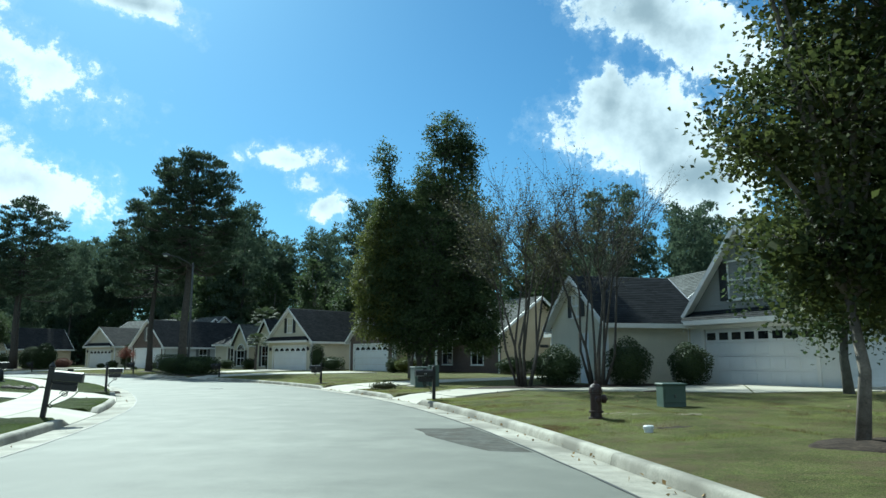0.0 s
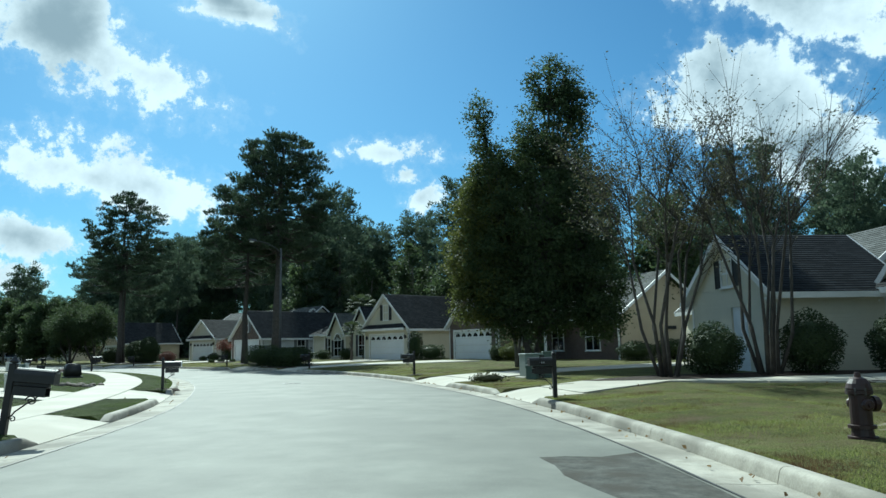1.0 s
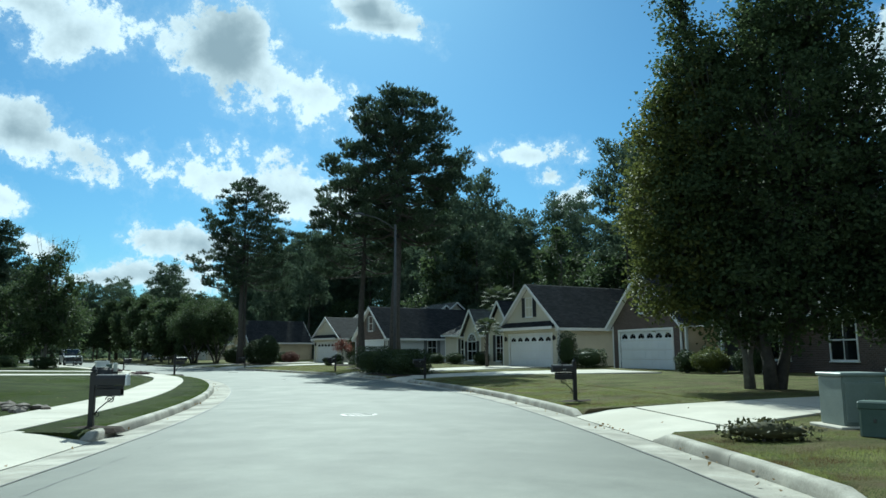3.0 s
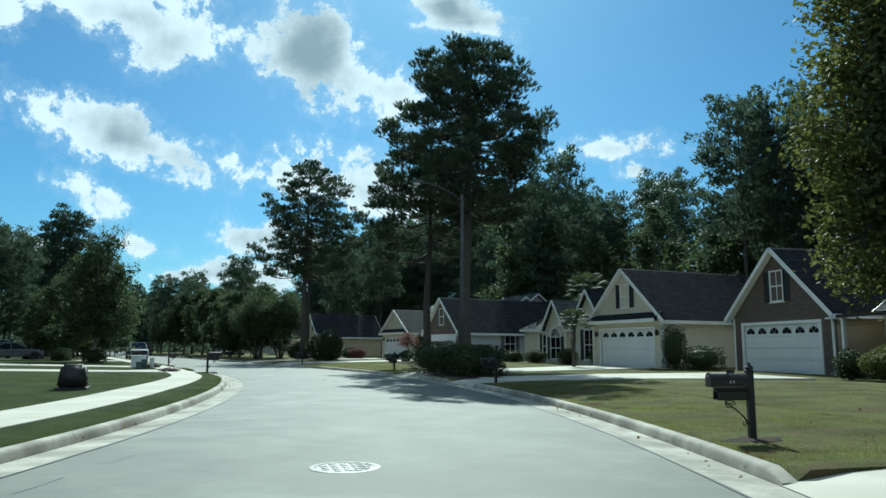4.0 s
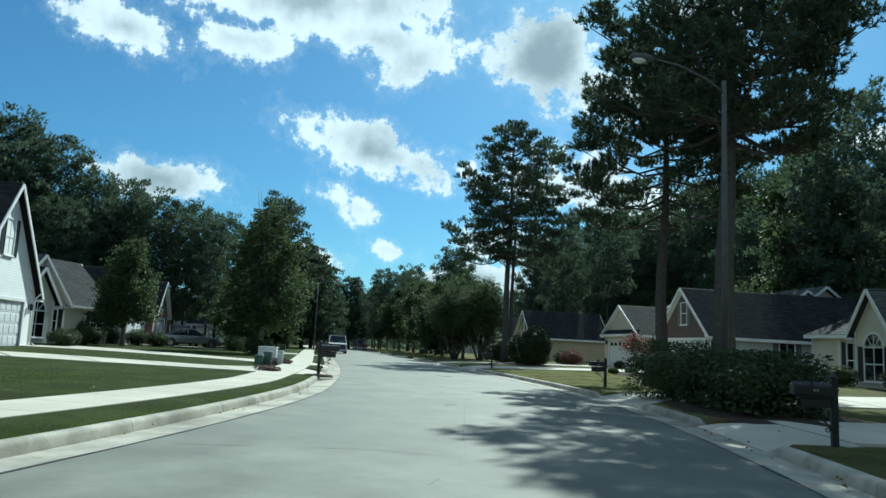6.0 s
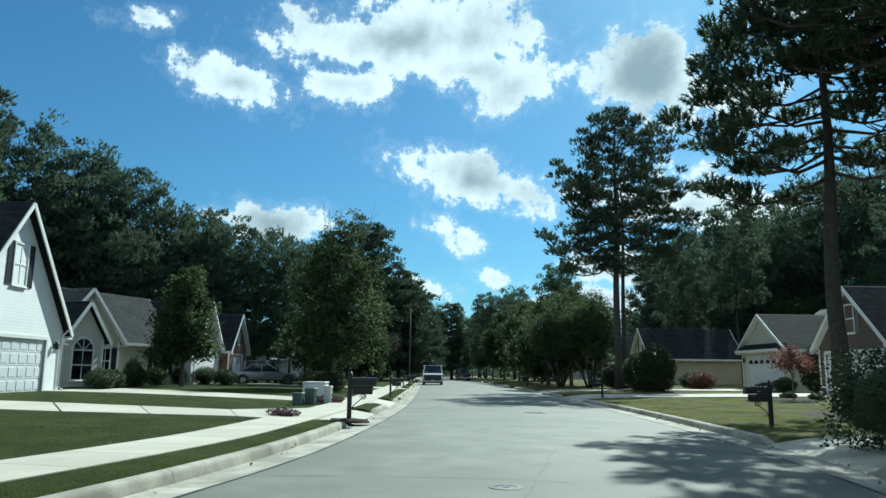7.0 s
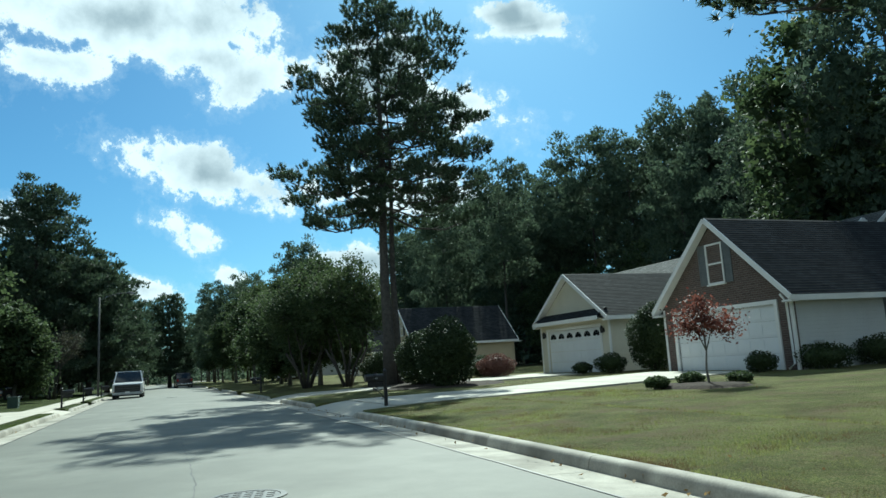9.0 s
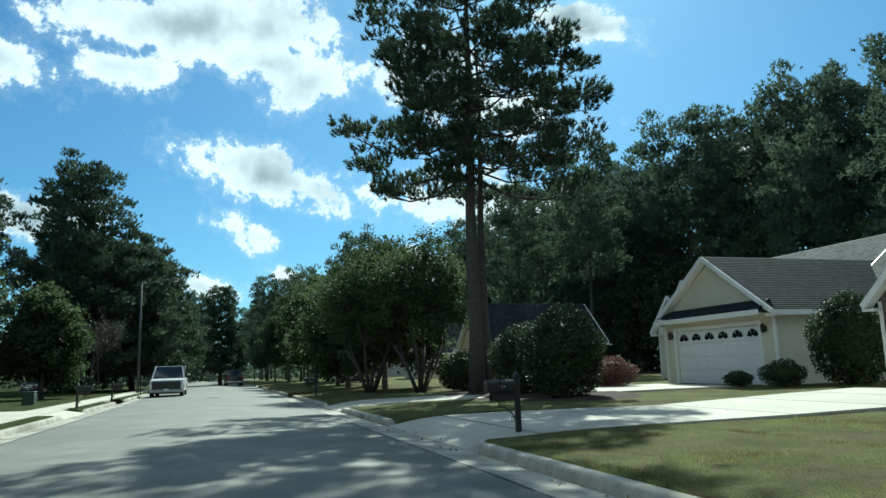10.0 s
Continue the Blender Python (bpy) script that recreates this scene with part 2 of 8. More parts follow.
def leafy(name, dark, light, through=0.35, rough=0.6, spec=0.2, dry=None):
    """Leaves: shaded by leaf and by clump, with light passing through them."""
    m, n, l, b = nodes_of(name)
    geo, co, nz = n.new("ShaderNodeNewGeometry"), n.new("ShaderNodeTexCoord"), n.new("ShaderNodeTexNoise")
    nz.inputs["Scale"].default_value, nz.inputs["Detail"].default_value = 0.55, 3.0
    l.new(co.outputs["Object"], nz.inputs["Vector"])
    ad = n.new("ShaderNodeMath")
    ad.operation = "MULTIPLY_ADD"
    ad.inputs[1].default_value = 0.5
    l.new(geo.outputs["Random Per Island"], ad.inputs[0])
    l.new(nz.outputs["Fac"], ad.inputs[2])
    mr = n.new("ShaderNodeMapRange")
    mr.inputs["From Min"].default_value, mr.inputs["From Max"].default_value = 0.4, 1.1
    l.new(ad.outputs[0], mr.inputs["Value"])
    mx = n.new("ShaderNodeMix")
    mx.data_type = "RGBA"
    mx.inputs["A"].default_value, mx.inputs["B"].default_value = (*dark, 1), (*light, 1)
    l.new(mr.outputs["Result"], mx.inputs["Factor"])
    if dry:
        # withered in streaks and patches
        wz, wr, wx = n.new("ShaderNodeTexNoise"), n.new("ShaderNodeMapRange"), n.new("ShaderNodeMix")
        wz.inputs["Scale"].default_value, wz.inputs["Detail"].default_value, wz.inputs["Roughness"].default_value = 1.5, 7.0, 0.68
        l.new(co.outputs["Object"], wz.inputs["Vector"])
        wr.inputs["From Min"].default_value, wr.inputs["From Max"].default_value = 0.47, 0.60
        l.new(wz.outputs["Fac"], wr.inputs["Value"])
        wx.data_type = "RGBA"
        wx.inputs["B"].default_value = (*dry, 1)
        l.new(wr.outputs["Result"], wx.inputs["Factor"])
        l.new(mx.outputs["Result"], wx.inputs["A"])
        mx = wx
    l.new(mx.outputs["Result"], b.inputs["Base Color"])
    b.inputs["Roughness"].default_value, b.inputs["Specular IOR Level"].default_value = rough, spec
    tr, ms = n.new("ShaderNodeBsdfTranslucent"), n.new("ShaderNodeMixShader")
    hs = n.new("ShaderNodeHueSaturation")
    hs.inputs["Value"].default_value = 1.3
    l.new(mx.outputs["Result"], hs.inputs["Color"])
    l.new(hs.outputs["Color"], tr.inputs["Color"])
    ms.inputs["Fac"].default_value = through
    l.new(b.outputs["BSDF"], ms.inputs[1])
    l.new(tr.outputs["BSDF"], ms.inputs[2])
    l.new(ms.outputs["Shader"], n["Material Output"].inputs["Surface"])
    return m


def glassy(name, tint=(0.03, 0.04, 0.05), rough=0.04):
    m, n, l, b = nodes_of(name)
    b.inputs["Base Color"].default_value = (*tint, 1)
    b.inputs["Roughness"].default_value, b.inputs["IOR"].default_value = rough, 1.5
    b.inputs["Transmission Weight"].default_value = 0.75
    return m


def turf(name, thatch, shade, blade, bare, worn_at=(0.60, 0.70)):
    """Mown grass: blades over thatch, darker tufts, and dry or bare patches."""
    m, n, l, b = nodes_of(name)
    co = n.new("ShaderNodeTexCoord")

    def layer(scale, detail, lo, hi):
        t, r = n.new("ShaderNodeTexNoise"), n.new("ShaderNodeMapRange")
        t.inputs["Scale"].default_value, t.inputs["Detail"].default_value, t.inputs["Roughness"].default_value = scale, detail, 0.65
        l.new(co.outputs["Object"], t.inputs["Vector"])
        r.inputs["From Min"].default_value, r.inputs["From Max"].default_value = lo, hi
        l.new(t.outputs["Fac"], r.inputs["Value"])
        return r.outputs["Result"]

    def blend(fac, a, c):
        x = n.new("ShaderNodeMix")
        x.data_type = "RGBA"
        l.new(fac, x.inputs["Factor"])
        for slot, v in (("A", a), ("B", c)):
            if isinstance(v, tuple):
                x.inputs[slot].default_value = (*v, 1)
            else:
                l.new(v, x.inputs[slot])
        return x.outputs["Result"]

    fine, tuft, broad, worn = layer(55.0, 4.0, 0.36, 0.64), layer(5.5, 6.0, 0.40, 0.62), layer(0.7, 5.0, 0.40, 0.62), layer(0.9, 8.0, *worn_at)
    col = blend(fine, shade, blade)
    col = blend(tuft, blend(fine, shade, thatch), col)
    hs = n.new("ShaderNodeHueSaturation")
    mr = n.new("ShaderNodeMapRange")
    mr.inputs["To Min"].default_value, mr.inputs["To Max"].default_value = 0.72, 1.18
    l.new(broad, mr.inputs["Value"])
    l.new(mr.outputs["Result"], hs.inputs["Value"])
    l.new(col, hs.inputs["Color"])
    l.new(blend(worn, hs.outputs["Color"], bare), b.inputs["Base Color"])
    b.inputs["Roughness"].default_value, b.inputs["Specular IOR Level"].default_value = 0.95, 0.1
    ad = n.new("ShaderNodeMath")
    ad.operation = "MULTIPLY_ADD"
    ad.inputs[1].default_value = 1.6
    l.new(tuft, ad.inputs[0])
    l.new(fine, ad.inputs[2])
    bp = n.new("ShaderNodeBump")
    bp.inputs["Strength"].default_value, bp.inputs["Distance"].default_value = 0.9, 0.03
    l.new(ad.outputs[0], bp.inputs["Height"])
    l.new(bp.outputs["Normal"], b.inputs["Normal"])
    return m


M_ASPHALT = surf("asphalt", (0.092, 0.095, 0.080), (0.200, 0.203, 0.172), 0.74, 0.9, 75.0, 0.006, spec=0.35, patch=(0.122, 0.125, 0.106), patch_scale=0.22)
M_PATCH = surf("old_asphalt_patch", (0.034, 0.035, 0.031), (0.130, 0.128, 0.114), 0.95, 5.5, 45.0, 0.018, spec=0.2, patch=(0.060, 0.055, 0.046), patch_scale=2.2)
M_TAR = surf("tar_seal", (0.02, 0.02, 0.02), (0.05, 0.05, 0.05), 0.6, 8.0, 60.0)
M_CONC = surf("concrete", (0.36, 0.335, 0.275), (0.52, 0.485, 0.405), 0.85, 0.9, 55.0, 0.003, vary=0.06, patch=(0.40, 0.37, 0.30), patch_scale=0.6)
M_KERB = surf("kerb_concrete", (0.20, 0.187, 0.152), (0.47, 0.44, 0.37), 0.88, 2.2, 45.0, 0.006, vary=0.10, patch=(0.19, 0.176, 0.142), patch_scale=0.8)
M_SOIL = surf("bark_mulch", (0.014, 0.011, 0.009), (0.075, 0.056, 0.043), 0.95, 9.0, 45.0, 0.05, spec=0.15)
M_LAWN = turf("lawn", (0.255, 0.225, 0.105), (0.070, 0.086, 0.027), (0.235, 0.258, 0.082), (0.165, 0.130, 0.074), (0.50, 0.68))
M_LAWN_G = turf("green_lawn", (0.095, 0.105, 0.036), (0.026, 0.042, 0.008), (0.082, 0.116, 0.022), (0.100, 0.108, 0.042))
M_SAND = surf("sandy_soil", (0.11, 0.090, 0.060), (0.36, 0.325, 0.25), 0.95, 6.0, 50.0, 0.02, spec=0.1)
M_WOODLAND = surf("woodland_floor", (0.03, 0.035, 0.015), (0.07, 0.065, 0.03), 0.95, 0.8, 20.0, 0.03, spec=0.1)
M_BLADE = leafy("grass_blades", (0.105, 0.130, 0.036), (0.250, 0.262, 0.092), 0.60, 0.6, 0.2, dry=(0.098, 0.068, 0.034))
M_BLADE_L = leafy("green_grass_blades", (0.036, 0.060, 0.011), (0.090, 0.118, 0.026), 0.60, 0.6, 0.2)
M_PINE = leafy("pine_needles", (0.036, 0.056, 0.036), (0.088, 0.120, 0.068), 0.34, 0.62, 0.22)
# Far needles paler than M_PINE: the haze over the wood is put into their colour.
M_PINE_HAZED = leafy("hazed_woodland_needles", (0.052, 0.078, 0.053), (0.118, 0.154, 0.096), 0.36, 0.75, 0.10)
M_LEAF = leafy("dark_green_leaves", (0.032, 0.052, 0.024), (0.088, 0.116, 0.048), 0.40, 0.68, 0.15)
M_LEAF_O = leafy("olive_leaves", (0.028, 0.042, 0.014), (0.100, 0.112, 0.034), 0.34, 0.62, 0.22)
# Yellow-green leaves; on the sweetgum's flank this colour stands for sunlight.
M_LEAF_Y = leafy("yellow_green_leaves", (0.042, 0.060, 0.016), (0.138, 0.146, 0.040), 0.38, 0.62, 0.22)
M_LEAF_MYR = leafy("thin_autumn_leaves", (0.042, 0.048, 0.024), (0.11, 0.105, 0.052), 0.35, 0.62, 0.22)
M_LEAF_RED = leafy("red_maple_leaves", (0.08, 0.026, 0.022), (0.21, 0.085, 0.062), 0.40, 0.62, 0.22)
M_LEAF_DUSK = leafy("dusky_red_leaves", (0.07, 0.034, 0.029), (0.19, 0.10, 0.082), 0.3, 0.68, 0.15)
M_SHRUB = leafy("evergreen_shrub_leaves", (0.022, 0.036, 0.016), (0.064, 0.088, 0.034), 0.20, 0.62, 0.22)
M_FLOWER = leafy("dull_purple_leaves", (0.045, 0.028, 0.032), (0.13, 0.075, 0.08), 0.3)
M_PALM = leafy("palm_fronds", (0.03, 0.045, 0.02), (0.085, 0.105, 0.05), 0.25, 0.7)
M_BARK = surf("pine_bark", (0.032, 0.029, 0.026), (0.085, 0.076, 0.066), 0.95, 6.0, 40.0, 0.03)
M_BARK_L = surf("smooth_bark", (0.075, 0.062, 0.050), (0.24, 0.205, 0.17), 0.8, 5.0, 40.0, 0.008)
M_BARK_G = surf("grey_bark", (0.09, 0.085, 0.075), (0.22, 0.205, 0.18), 0.9, 6.0, 45.0, 0.02)
M_CREAM = siding("cream_lap_siding", (0.54, 0.50, 0.39), (0.64, 0.60, 0.48))
M_WHITE_SID = siding("white_lap_siding", (0.66, 0.67, 0.67), (0.76, 0.77, 0.77))
M_TAN = siding("tan_lap_siding", (0.40, 0.33, 0.22), (0.52, 0.44, 0.31))
M_GREY_SID = siding("pale_grey_siding", (0.45, 0.46, 0.46), (0.56, 0.57, 0.57))
# Grey siding darkened to carry the shade on a gable.
M_SHADED_SID = siding("shaded_grey_siding", (0.20, 0.205, 0.195), (0.27, 0.275, 0.26))
M_BRICK = bricks("brown_red_brick", (0.072, 0.050, 0.043), (0.112, 0.077, 0.066), (0.19, 0.178, 0.160))
M_BRICK_R = bricks("red_brick", (0.16, 0.070, 0.052), (0.23, 0.10, 0.075), (0.28, 0.25, 0.22))
M_ROOF = shingles("charcoal_shingles", (0.013, 0.017, 0.023), (0.028, 0.035, 0.045))
# Paler than M_ROOF; on single wings it paints their sunlit slopes.
M_ROOF_G = shingles("grey_and_sunlit_shingles", (0.075, 0.085, 0.080), (0.13, 0.14, 0.135))
M_TRIM = surf("white_trim_paint", (0.68, 0.68, 0.67), (0.80, 0.80, 0.79), 0.45, 1.5, 40.0)
M_DOOR = surf("white_garage_door_paint", (0.66, 0.68, 0.70), (0.76, 0.78, 0.80), 0.4, 0.8, 40.0)
M_SHUTTER = surf("black_shutter_paint", (0.012, 0.013, 0.015), (0.03, 0.032, 0.035), 0.5, 4.0, 60.0)
M_SHUTTER_G = surf("grey_shutter_paint", (0.10, 0.11, 0.115), (0.16, 0.17, 0.175), 0.5, 4.0, 60.0)
M_GLASS = glassy("window_glass")
M_DARKGLASS = surf("dark_door_glass", (0.008, 0.010, 0.012), (0.02, 0.024, 0.028), 0.08, 2.0, 30.0)
M_BLACK = surf("black_paint", (0.008, 0.008, 0.009), (0.022, 0.022, 0.024), 0.42, 5.0, 60.0, spec=0.4)
M_BLACKPL = surf("black_plastic", (0.008, 0.009, 0.009), (0.020, 0.021, 0.021), 0.55, 4.0, 60.0)
M_POLE = surf("weathered_dark_aluminium", (0.045, 0.047, 0.05), (0.09, 0.093, 0.097), 0.7, 3.0, 40.0)
M_GALV = surf("galvanised_steel", (0.30, 0.31, 0.32), (0.45, 0.46, 0.47), 0.45, 3.0, 40.0, metal=0.7)
M_IRON = surf("cast_iron", (0.05, 0.05, 0.05), (0.14, 0.14, 0.135), 0.5, 6.0, 50.0, 0.002, metal=0.6)
M_HYD = surf("dark_red_hydrant_paint", (0.020, 0.010, 0.009), (0.045, 0.018, 0.016), 0.5, 5.0, 50.0)
M_UTIL = surf("green_utility_paint", (0.05, 0.085, 0.07), (0.09, 0.13, 0.11), 0.5, 2.0, 50.0)
M_UTIL_M = surf("grey_green_utility_paint", (0.17, 0.205, 0.185), (0.26, 0.30, 0.275), 0.45, 2.0, 50.0)
M_UTIL_L = surf("pale_green_utility_paint", (0.41, 0.44, 0.43), (0.55, 0.57, 0.55), 0.5, 2.0, 50.0)
M_UTIL_W = surf("white_utility_paint", (0.62, 0.64, 0.63), (0.74, 0.75, 0.74), 0.5, 2.0, 50.0)
M_ROCK = surf("brown_field_stone", (0.10, 0.08, 0.065), (0.26, 0.22, 0.18), 0.9, 3.0, 30.0, 0.02, vary=0.3)
M_CAR_W = surf("white_car_paint", (0.66, 0.67, 0.68), (0.72, 0.73, 0.74), 0.22, 1.0, 30.0)
M_CAR_S = surf("silver_car_paint", (0.20, 0.21, 0.22), (0.27, 0.28, 0.29), 0.25, 1.0, 30.0, metal=0.6)
M_CAR_D = surf("dark_car_paint", (0.03, 0.022, 0.024), (0.05, 0.035, 0.036), 0.25, 1.0, 30.0)
M_CHROME = surf("chrome", (0.5, 0.5, 0.5), (0.65, 0.65, 0.65), 0.15, 2.0, 30.0, metal=1.0)
M_TYRE = surf("tyre_rubber", (0.012, 0.012, 0.012), (0.03, 0.03, 0.03), 0.85, 5.0, 60.0)
M_LENS = surf("lamp_lens", (0.55, 0.56, 0.55), (0.70, 0.70, 0.68), 0.15, 2.0, 30.0)
M_AMBER = surf("amber_lens", (0.55, 0.20, 0.03), (0.65, 0.26, 0.05), 0.2, 2.0, 30.0)
M_REDLENS = surf("red_lens", (0.25, 0.01, 0.01), (0.35, 0.02, 0.02), 0.2, 2.0, 30.0)
M_LITTER = leafy("fallen_leaves", (0.12, 0.07, 0.03), (0.34, 0.24, 0.11), 0.2)

# ---- building helpers ----
def mesh_of(name, verts, faces, mats, idx=None, smooth=False):
    me = bpy.data.meshes.new(name)
    me.from_pydata([tuple(v) for v in verts], [], faces)
    for m in (mats if isinstance(mats, (list, tuple)) else [mats]):
        me.materials.append(m)
    if idx is not None:
        me.polygons.foreach_set("material_index", idx)
    if smooth:
        me.polygons.foreach_set("use_smooth", [True] * len(me.polygons))
    me.update()
    return me


def part(name, bm, material, parent=None, label="", smooth=False):
    """Links a bmesh, or a mesh made already, as one object under a thing or a part."""
    if isinstance(bm, bpy.types.Mesh):
        me = bm
    else:
        me = bpy.data.meshes.new(name)
        bm.to_mesh(me)
        bm.free()
        for m in (material if isinstance(material, (list, tuple)) else [material]):
            me.materials.append(m)
        if smooth:
            me.polygons.foreach_set("use_smooth", [True] * len(me.polygons))
    ob = new(name, me)
    if parent:
        ob.parent = parent
    if label:
        tagged(ob, label)
    return ob


def thing(name, m, label, category, group="", kind=""):
    """An Empty at a thing's base, under which its parts go."""
    ob = new(name)
    ob.empty_display_size = 0.3
    ob.matrix_world = m
    return tagged(ob, label, category, group, kind)


def add_box(bm, x0, y0, z0, x1, y1, z1, bevel=0.0, m=None, seg=1):
    r = bmesh.ops.create_cube(bm, size=1.0)
    vs = r["verts"]
    for v in vs:
        v.co = Vector(((x0 + x1) / 2 + v.co.x * (x1 - x0), (y0 + y1) / 2 + v.co.y * (y1 - y0), (z0 + z1) / 2 + v.co.z * (z1 - z0)))
    if bevel:
        es = list({e for v in vs for e in v.link_edges})
        r = bmesh.ops.bevel(bm, geom=es, offset=bevel, segments=seg, profile=0.5, affect="EDGES")
        vs = list({v for f in r["faces"] for v in f.verts} | {v for v in vs if v.is_valid})
    if m is not None:
        bmesh.ops.transform(bm, matrix=m, verts=vs)
    return vs


def boxes(*specs, bevel=0.0):
    bm = bmesh.new()
    for s in specs:
        add_box(bm, *s[:6], bevel=s[6] if len(s) > 6 else bevel)
    return bm


def add_prism(bm, outline, y0, y1, m=None):
    """An outline in x and z, drawn out along y."""
    a = [bm.verts.new((x, y0, z)) for x, z in outline]
    b = [bm.verts.new((x, y1, z)) for x, z in outline]
    n = len(a)
    bm.faces.new(a)
    bm.faces.new(list(reversed(b)))
    for i in range(n):
        bm.faces.new((a[i], b[i], b[(i + 1) % n], a[(i + 1) % n]))
    bmesh.ops.recalc_face_normals(bm, faces=bm.faces[:])
    if m is not None:
        bmesh.ops.transform(bm, matrix=m, verts=a + b)
    return a + b


def add_turned(bm, profile, sides=16, m=None):
    """A profile of (radius, height) turned round z."""
    rings = [[bm.verts.new((r * math.cos(6.2832 * k / sides), r * math.sin(6.2832 * k / sides), z)) for k in range(sides)] for r, z in profile]
    for a, b in zip(rings, rings[1:]):
        for k in range(sides):
            bm.faces.new((a[k], a[(k + 1) % sides], b[(k + 1) % sides], b[k]))
    bm.faces.new(list(reversed(rings[0])))
    bm.faces.new(rings[-1])
    vs = [v for r in rings for v in r]
    if m is not None:
        bmesh.ops.transform(bm, matrix=m, verts=vs)
    return vs


class Tubes:
    """Gathers tapered tubes for trunks, limbs, posts and scrolls."""

    def __init__(self):
        self.v, self.f = [], []

    def add(self, pts, radii, sides=6):
        pts = [Vector(p) for p in pts]
        base = len(self.v)
        for i, p in enumerate(pts):
            d = (pts[min(i + 1, len(pts) - 1)] - pts[max(i - 1, 0)])
            d = d.normalized() if d.length > 1e-9 else Vector((0, 0, 1))
            a = d.cross(Vector((0.31, 0.77, 0.2)) if abs(d.z) > 0.9 else Vector((0, 0, 1))).normalized()
            b = d.cross(a)
            for k in range(sides):
                t = 6.2832 * k / sides
                self.v.append(p + (a * math.cos(t) + b * math.sin(t)) * radii[i])
        for i in range(len(pts) - 1):
            for k in range(sides):
                q, r = base + i * sides, base + (i + 1) * sides
                self.f.append((q + k, q + (k + 1) % sides, r + (k + 1) % sides, r + k))
        self.f.append(tuple(base + k for k in reversed(range(sides))))
        self.f.append(tuple(base + (len(pts) - 1) * sides + k for k in range(sides)))

    def mesh(self, name, mat):
        return mesh_of(name, self.v, self.f, mat, smooth=True)


# ---- the road's line ----
LINE = [(1.5, -120), (-0.2, -60), (-0.8, -20), (-1.9, 2), (-2.9, 10), (-4.1, 17), (-5.4, 22.8), (-7.7, 30.0), (-10.8, 36.7), (-14.3, 43.0), (-18.2, 48.7),
        (-22.5, 53.95), (-27.2, 58.75), (-32.1, 62.75), (-40.6, 69.0), (-55.0, 78.7), (-78.6, 94.3), (-110, 115.2), (-141, 134), (-165, 154), (-190, 190), (-215, 260)]


def smooth_line(c, n=40):
    c = np.array(c, float)
    c = np.vstack([2 * c[0] - c[1], c, 2 * c[-1] - c[-2]])
    out = []
    for i in range(1, len(c) - 2):
        p0, p1, p2, p3 = c[i - 1:i + 3]
        d = [np.linalg.norm(b - a) ** 0.5 for a, b in ((p0, p1), (p1, p2), (p2, p3))]
        t0, t1 = 0, d[0]
        t2, t3 = t1 + d[1], t1 + d[1] + d[2]
        t = np.linspace(t1, t2, n, endpoint=False)[:, None]
        a1 = (t1 - t) / (t1 - t0) * p0 + (t - t0) / (t1 - t0) * p1
        a2 = (t2 - t) / (t2 - t1) * p1 + (t - t1) / (t2 - t1) * p2
        a3 = (t3 - t) / (t3 - t2) * p2 + (t - t2) / (t3 - t2) * p3
        b1 = (t2 - t) / (t2 - t0) * a1 + (t - t0) / (t2 - t0) * a2
        b2 = (t3 - t) / (t3 - t1) * a2 + (t - t1) / (t3 - t1) * a3
        out.append((t2 - t) / (t2 - t1) * b1 + (t - t1) / (t2 - t1) * b2)
    out.append(c[-2:-1])
    return np.vstack(out)


CENTRE = smooth_line(LINE)
ALONG = np.r_[0, np.cumsum(np.linalg.norm(np.diff(CENTRE, axis=0), axis=1))]
ALONG -= ALONG[int(np.argmin(np.abs(CENTRE[:, 1] - 10)))]
HEAD = np.gradient(CENTRE, axis=0)
HEAD /= np.linalg.norm(HEAD, axis=1)[:, None]
S_MIN, S_MAX = float(ALONG[0]), float(ALONG[-1])


def road_at(s):
    """Place on the centre line and heading there, s metres along it."""
    p = np.array([np.interp(s, ALONG, CENTRE[:, k]) for k in (0, 1)])
    t = np.array([np.interp(s, ALONG, HEAD[:, k]) for k in (0, 1)])
    return p, t / np.linalg.norm(t)


def beside(s, o):
    """The place o metres to the right of the centre line."""
    p, t = road_at(s)
    return float(p[0] + t[1] * o), float(p[1] - t[0] * o)


def offsets(xy):
    """Signed distance from the centre line (right is plus) and s, for many places."""
    xy = np.asarray(xy, float)
    best, sign, where = np.full(len(xy), 1e9), np.zeros(len(xy)), np.zeros(len(xy))
    for c, t, s in zip(CENTRE[::4], HEAD[::4], ALONG[::4]):
        r = xy - c
        d = np.hypot(r[:, 0], r[:, 1])
        m = d < best
        best[m], sign[m], where[m] = d[m], (r[:, 0] * t[1] - r[:, 1] * t[0])[m], s
    return np.where(sign > 0, best, -best), where


def lie(o):
    """Height of the ground by distance from the centre line."""
    a = np.abs(o)
    h = np.interp(a, [4.5, 6.5, 10.0, 15.0, 40.0, 120.0, 400.0], [0.095, 0.165, 0.24, 0.30, 0.45, 0.8, 1.5])
    return np.where(np.asarray(o) > 0, h, np.interp(a, [4.5, 7.0, 15.0, 40.0, 120.0, 400.0], [0.09, 0.12, 0.27, 0.45, 0.8, 1.5]))


def ground_z(x, y):
    return float(lie(offsets([(x, y)])[0])[0])


def on_ground(x, y, yaw=0.0, sink=0.0):
    return pose(x, y, ground_z(x, y) - sink, 0, 0, yaw)


EDGE, GUT, KERB = 3.65, 0.60, 0.20     # half width of the asphalt, gutter, kerb
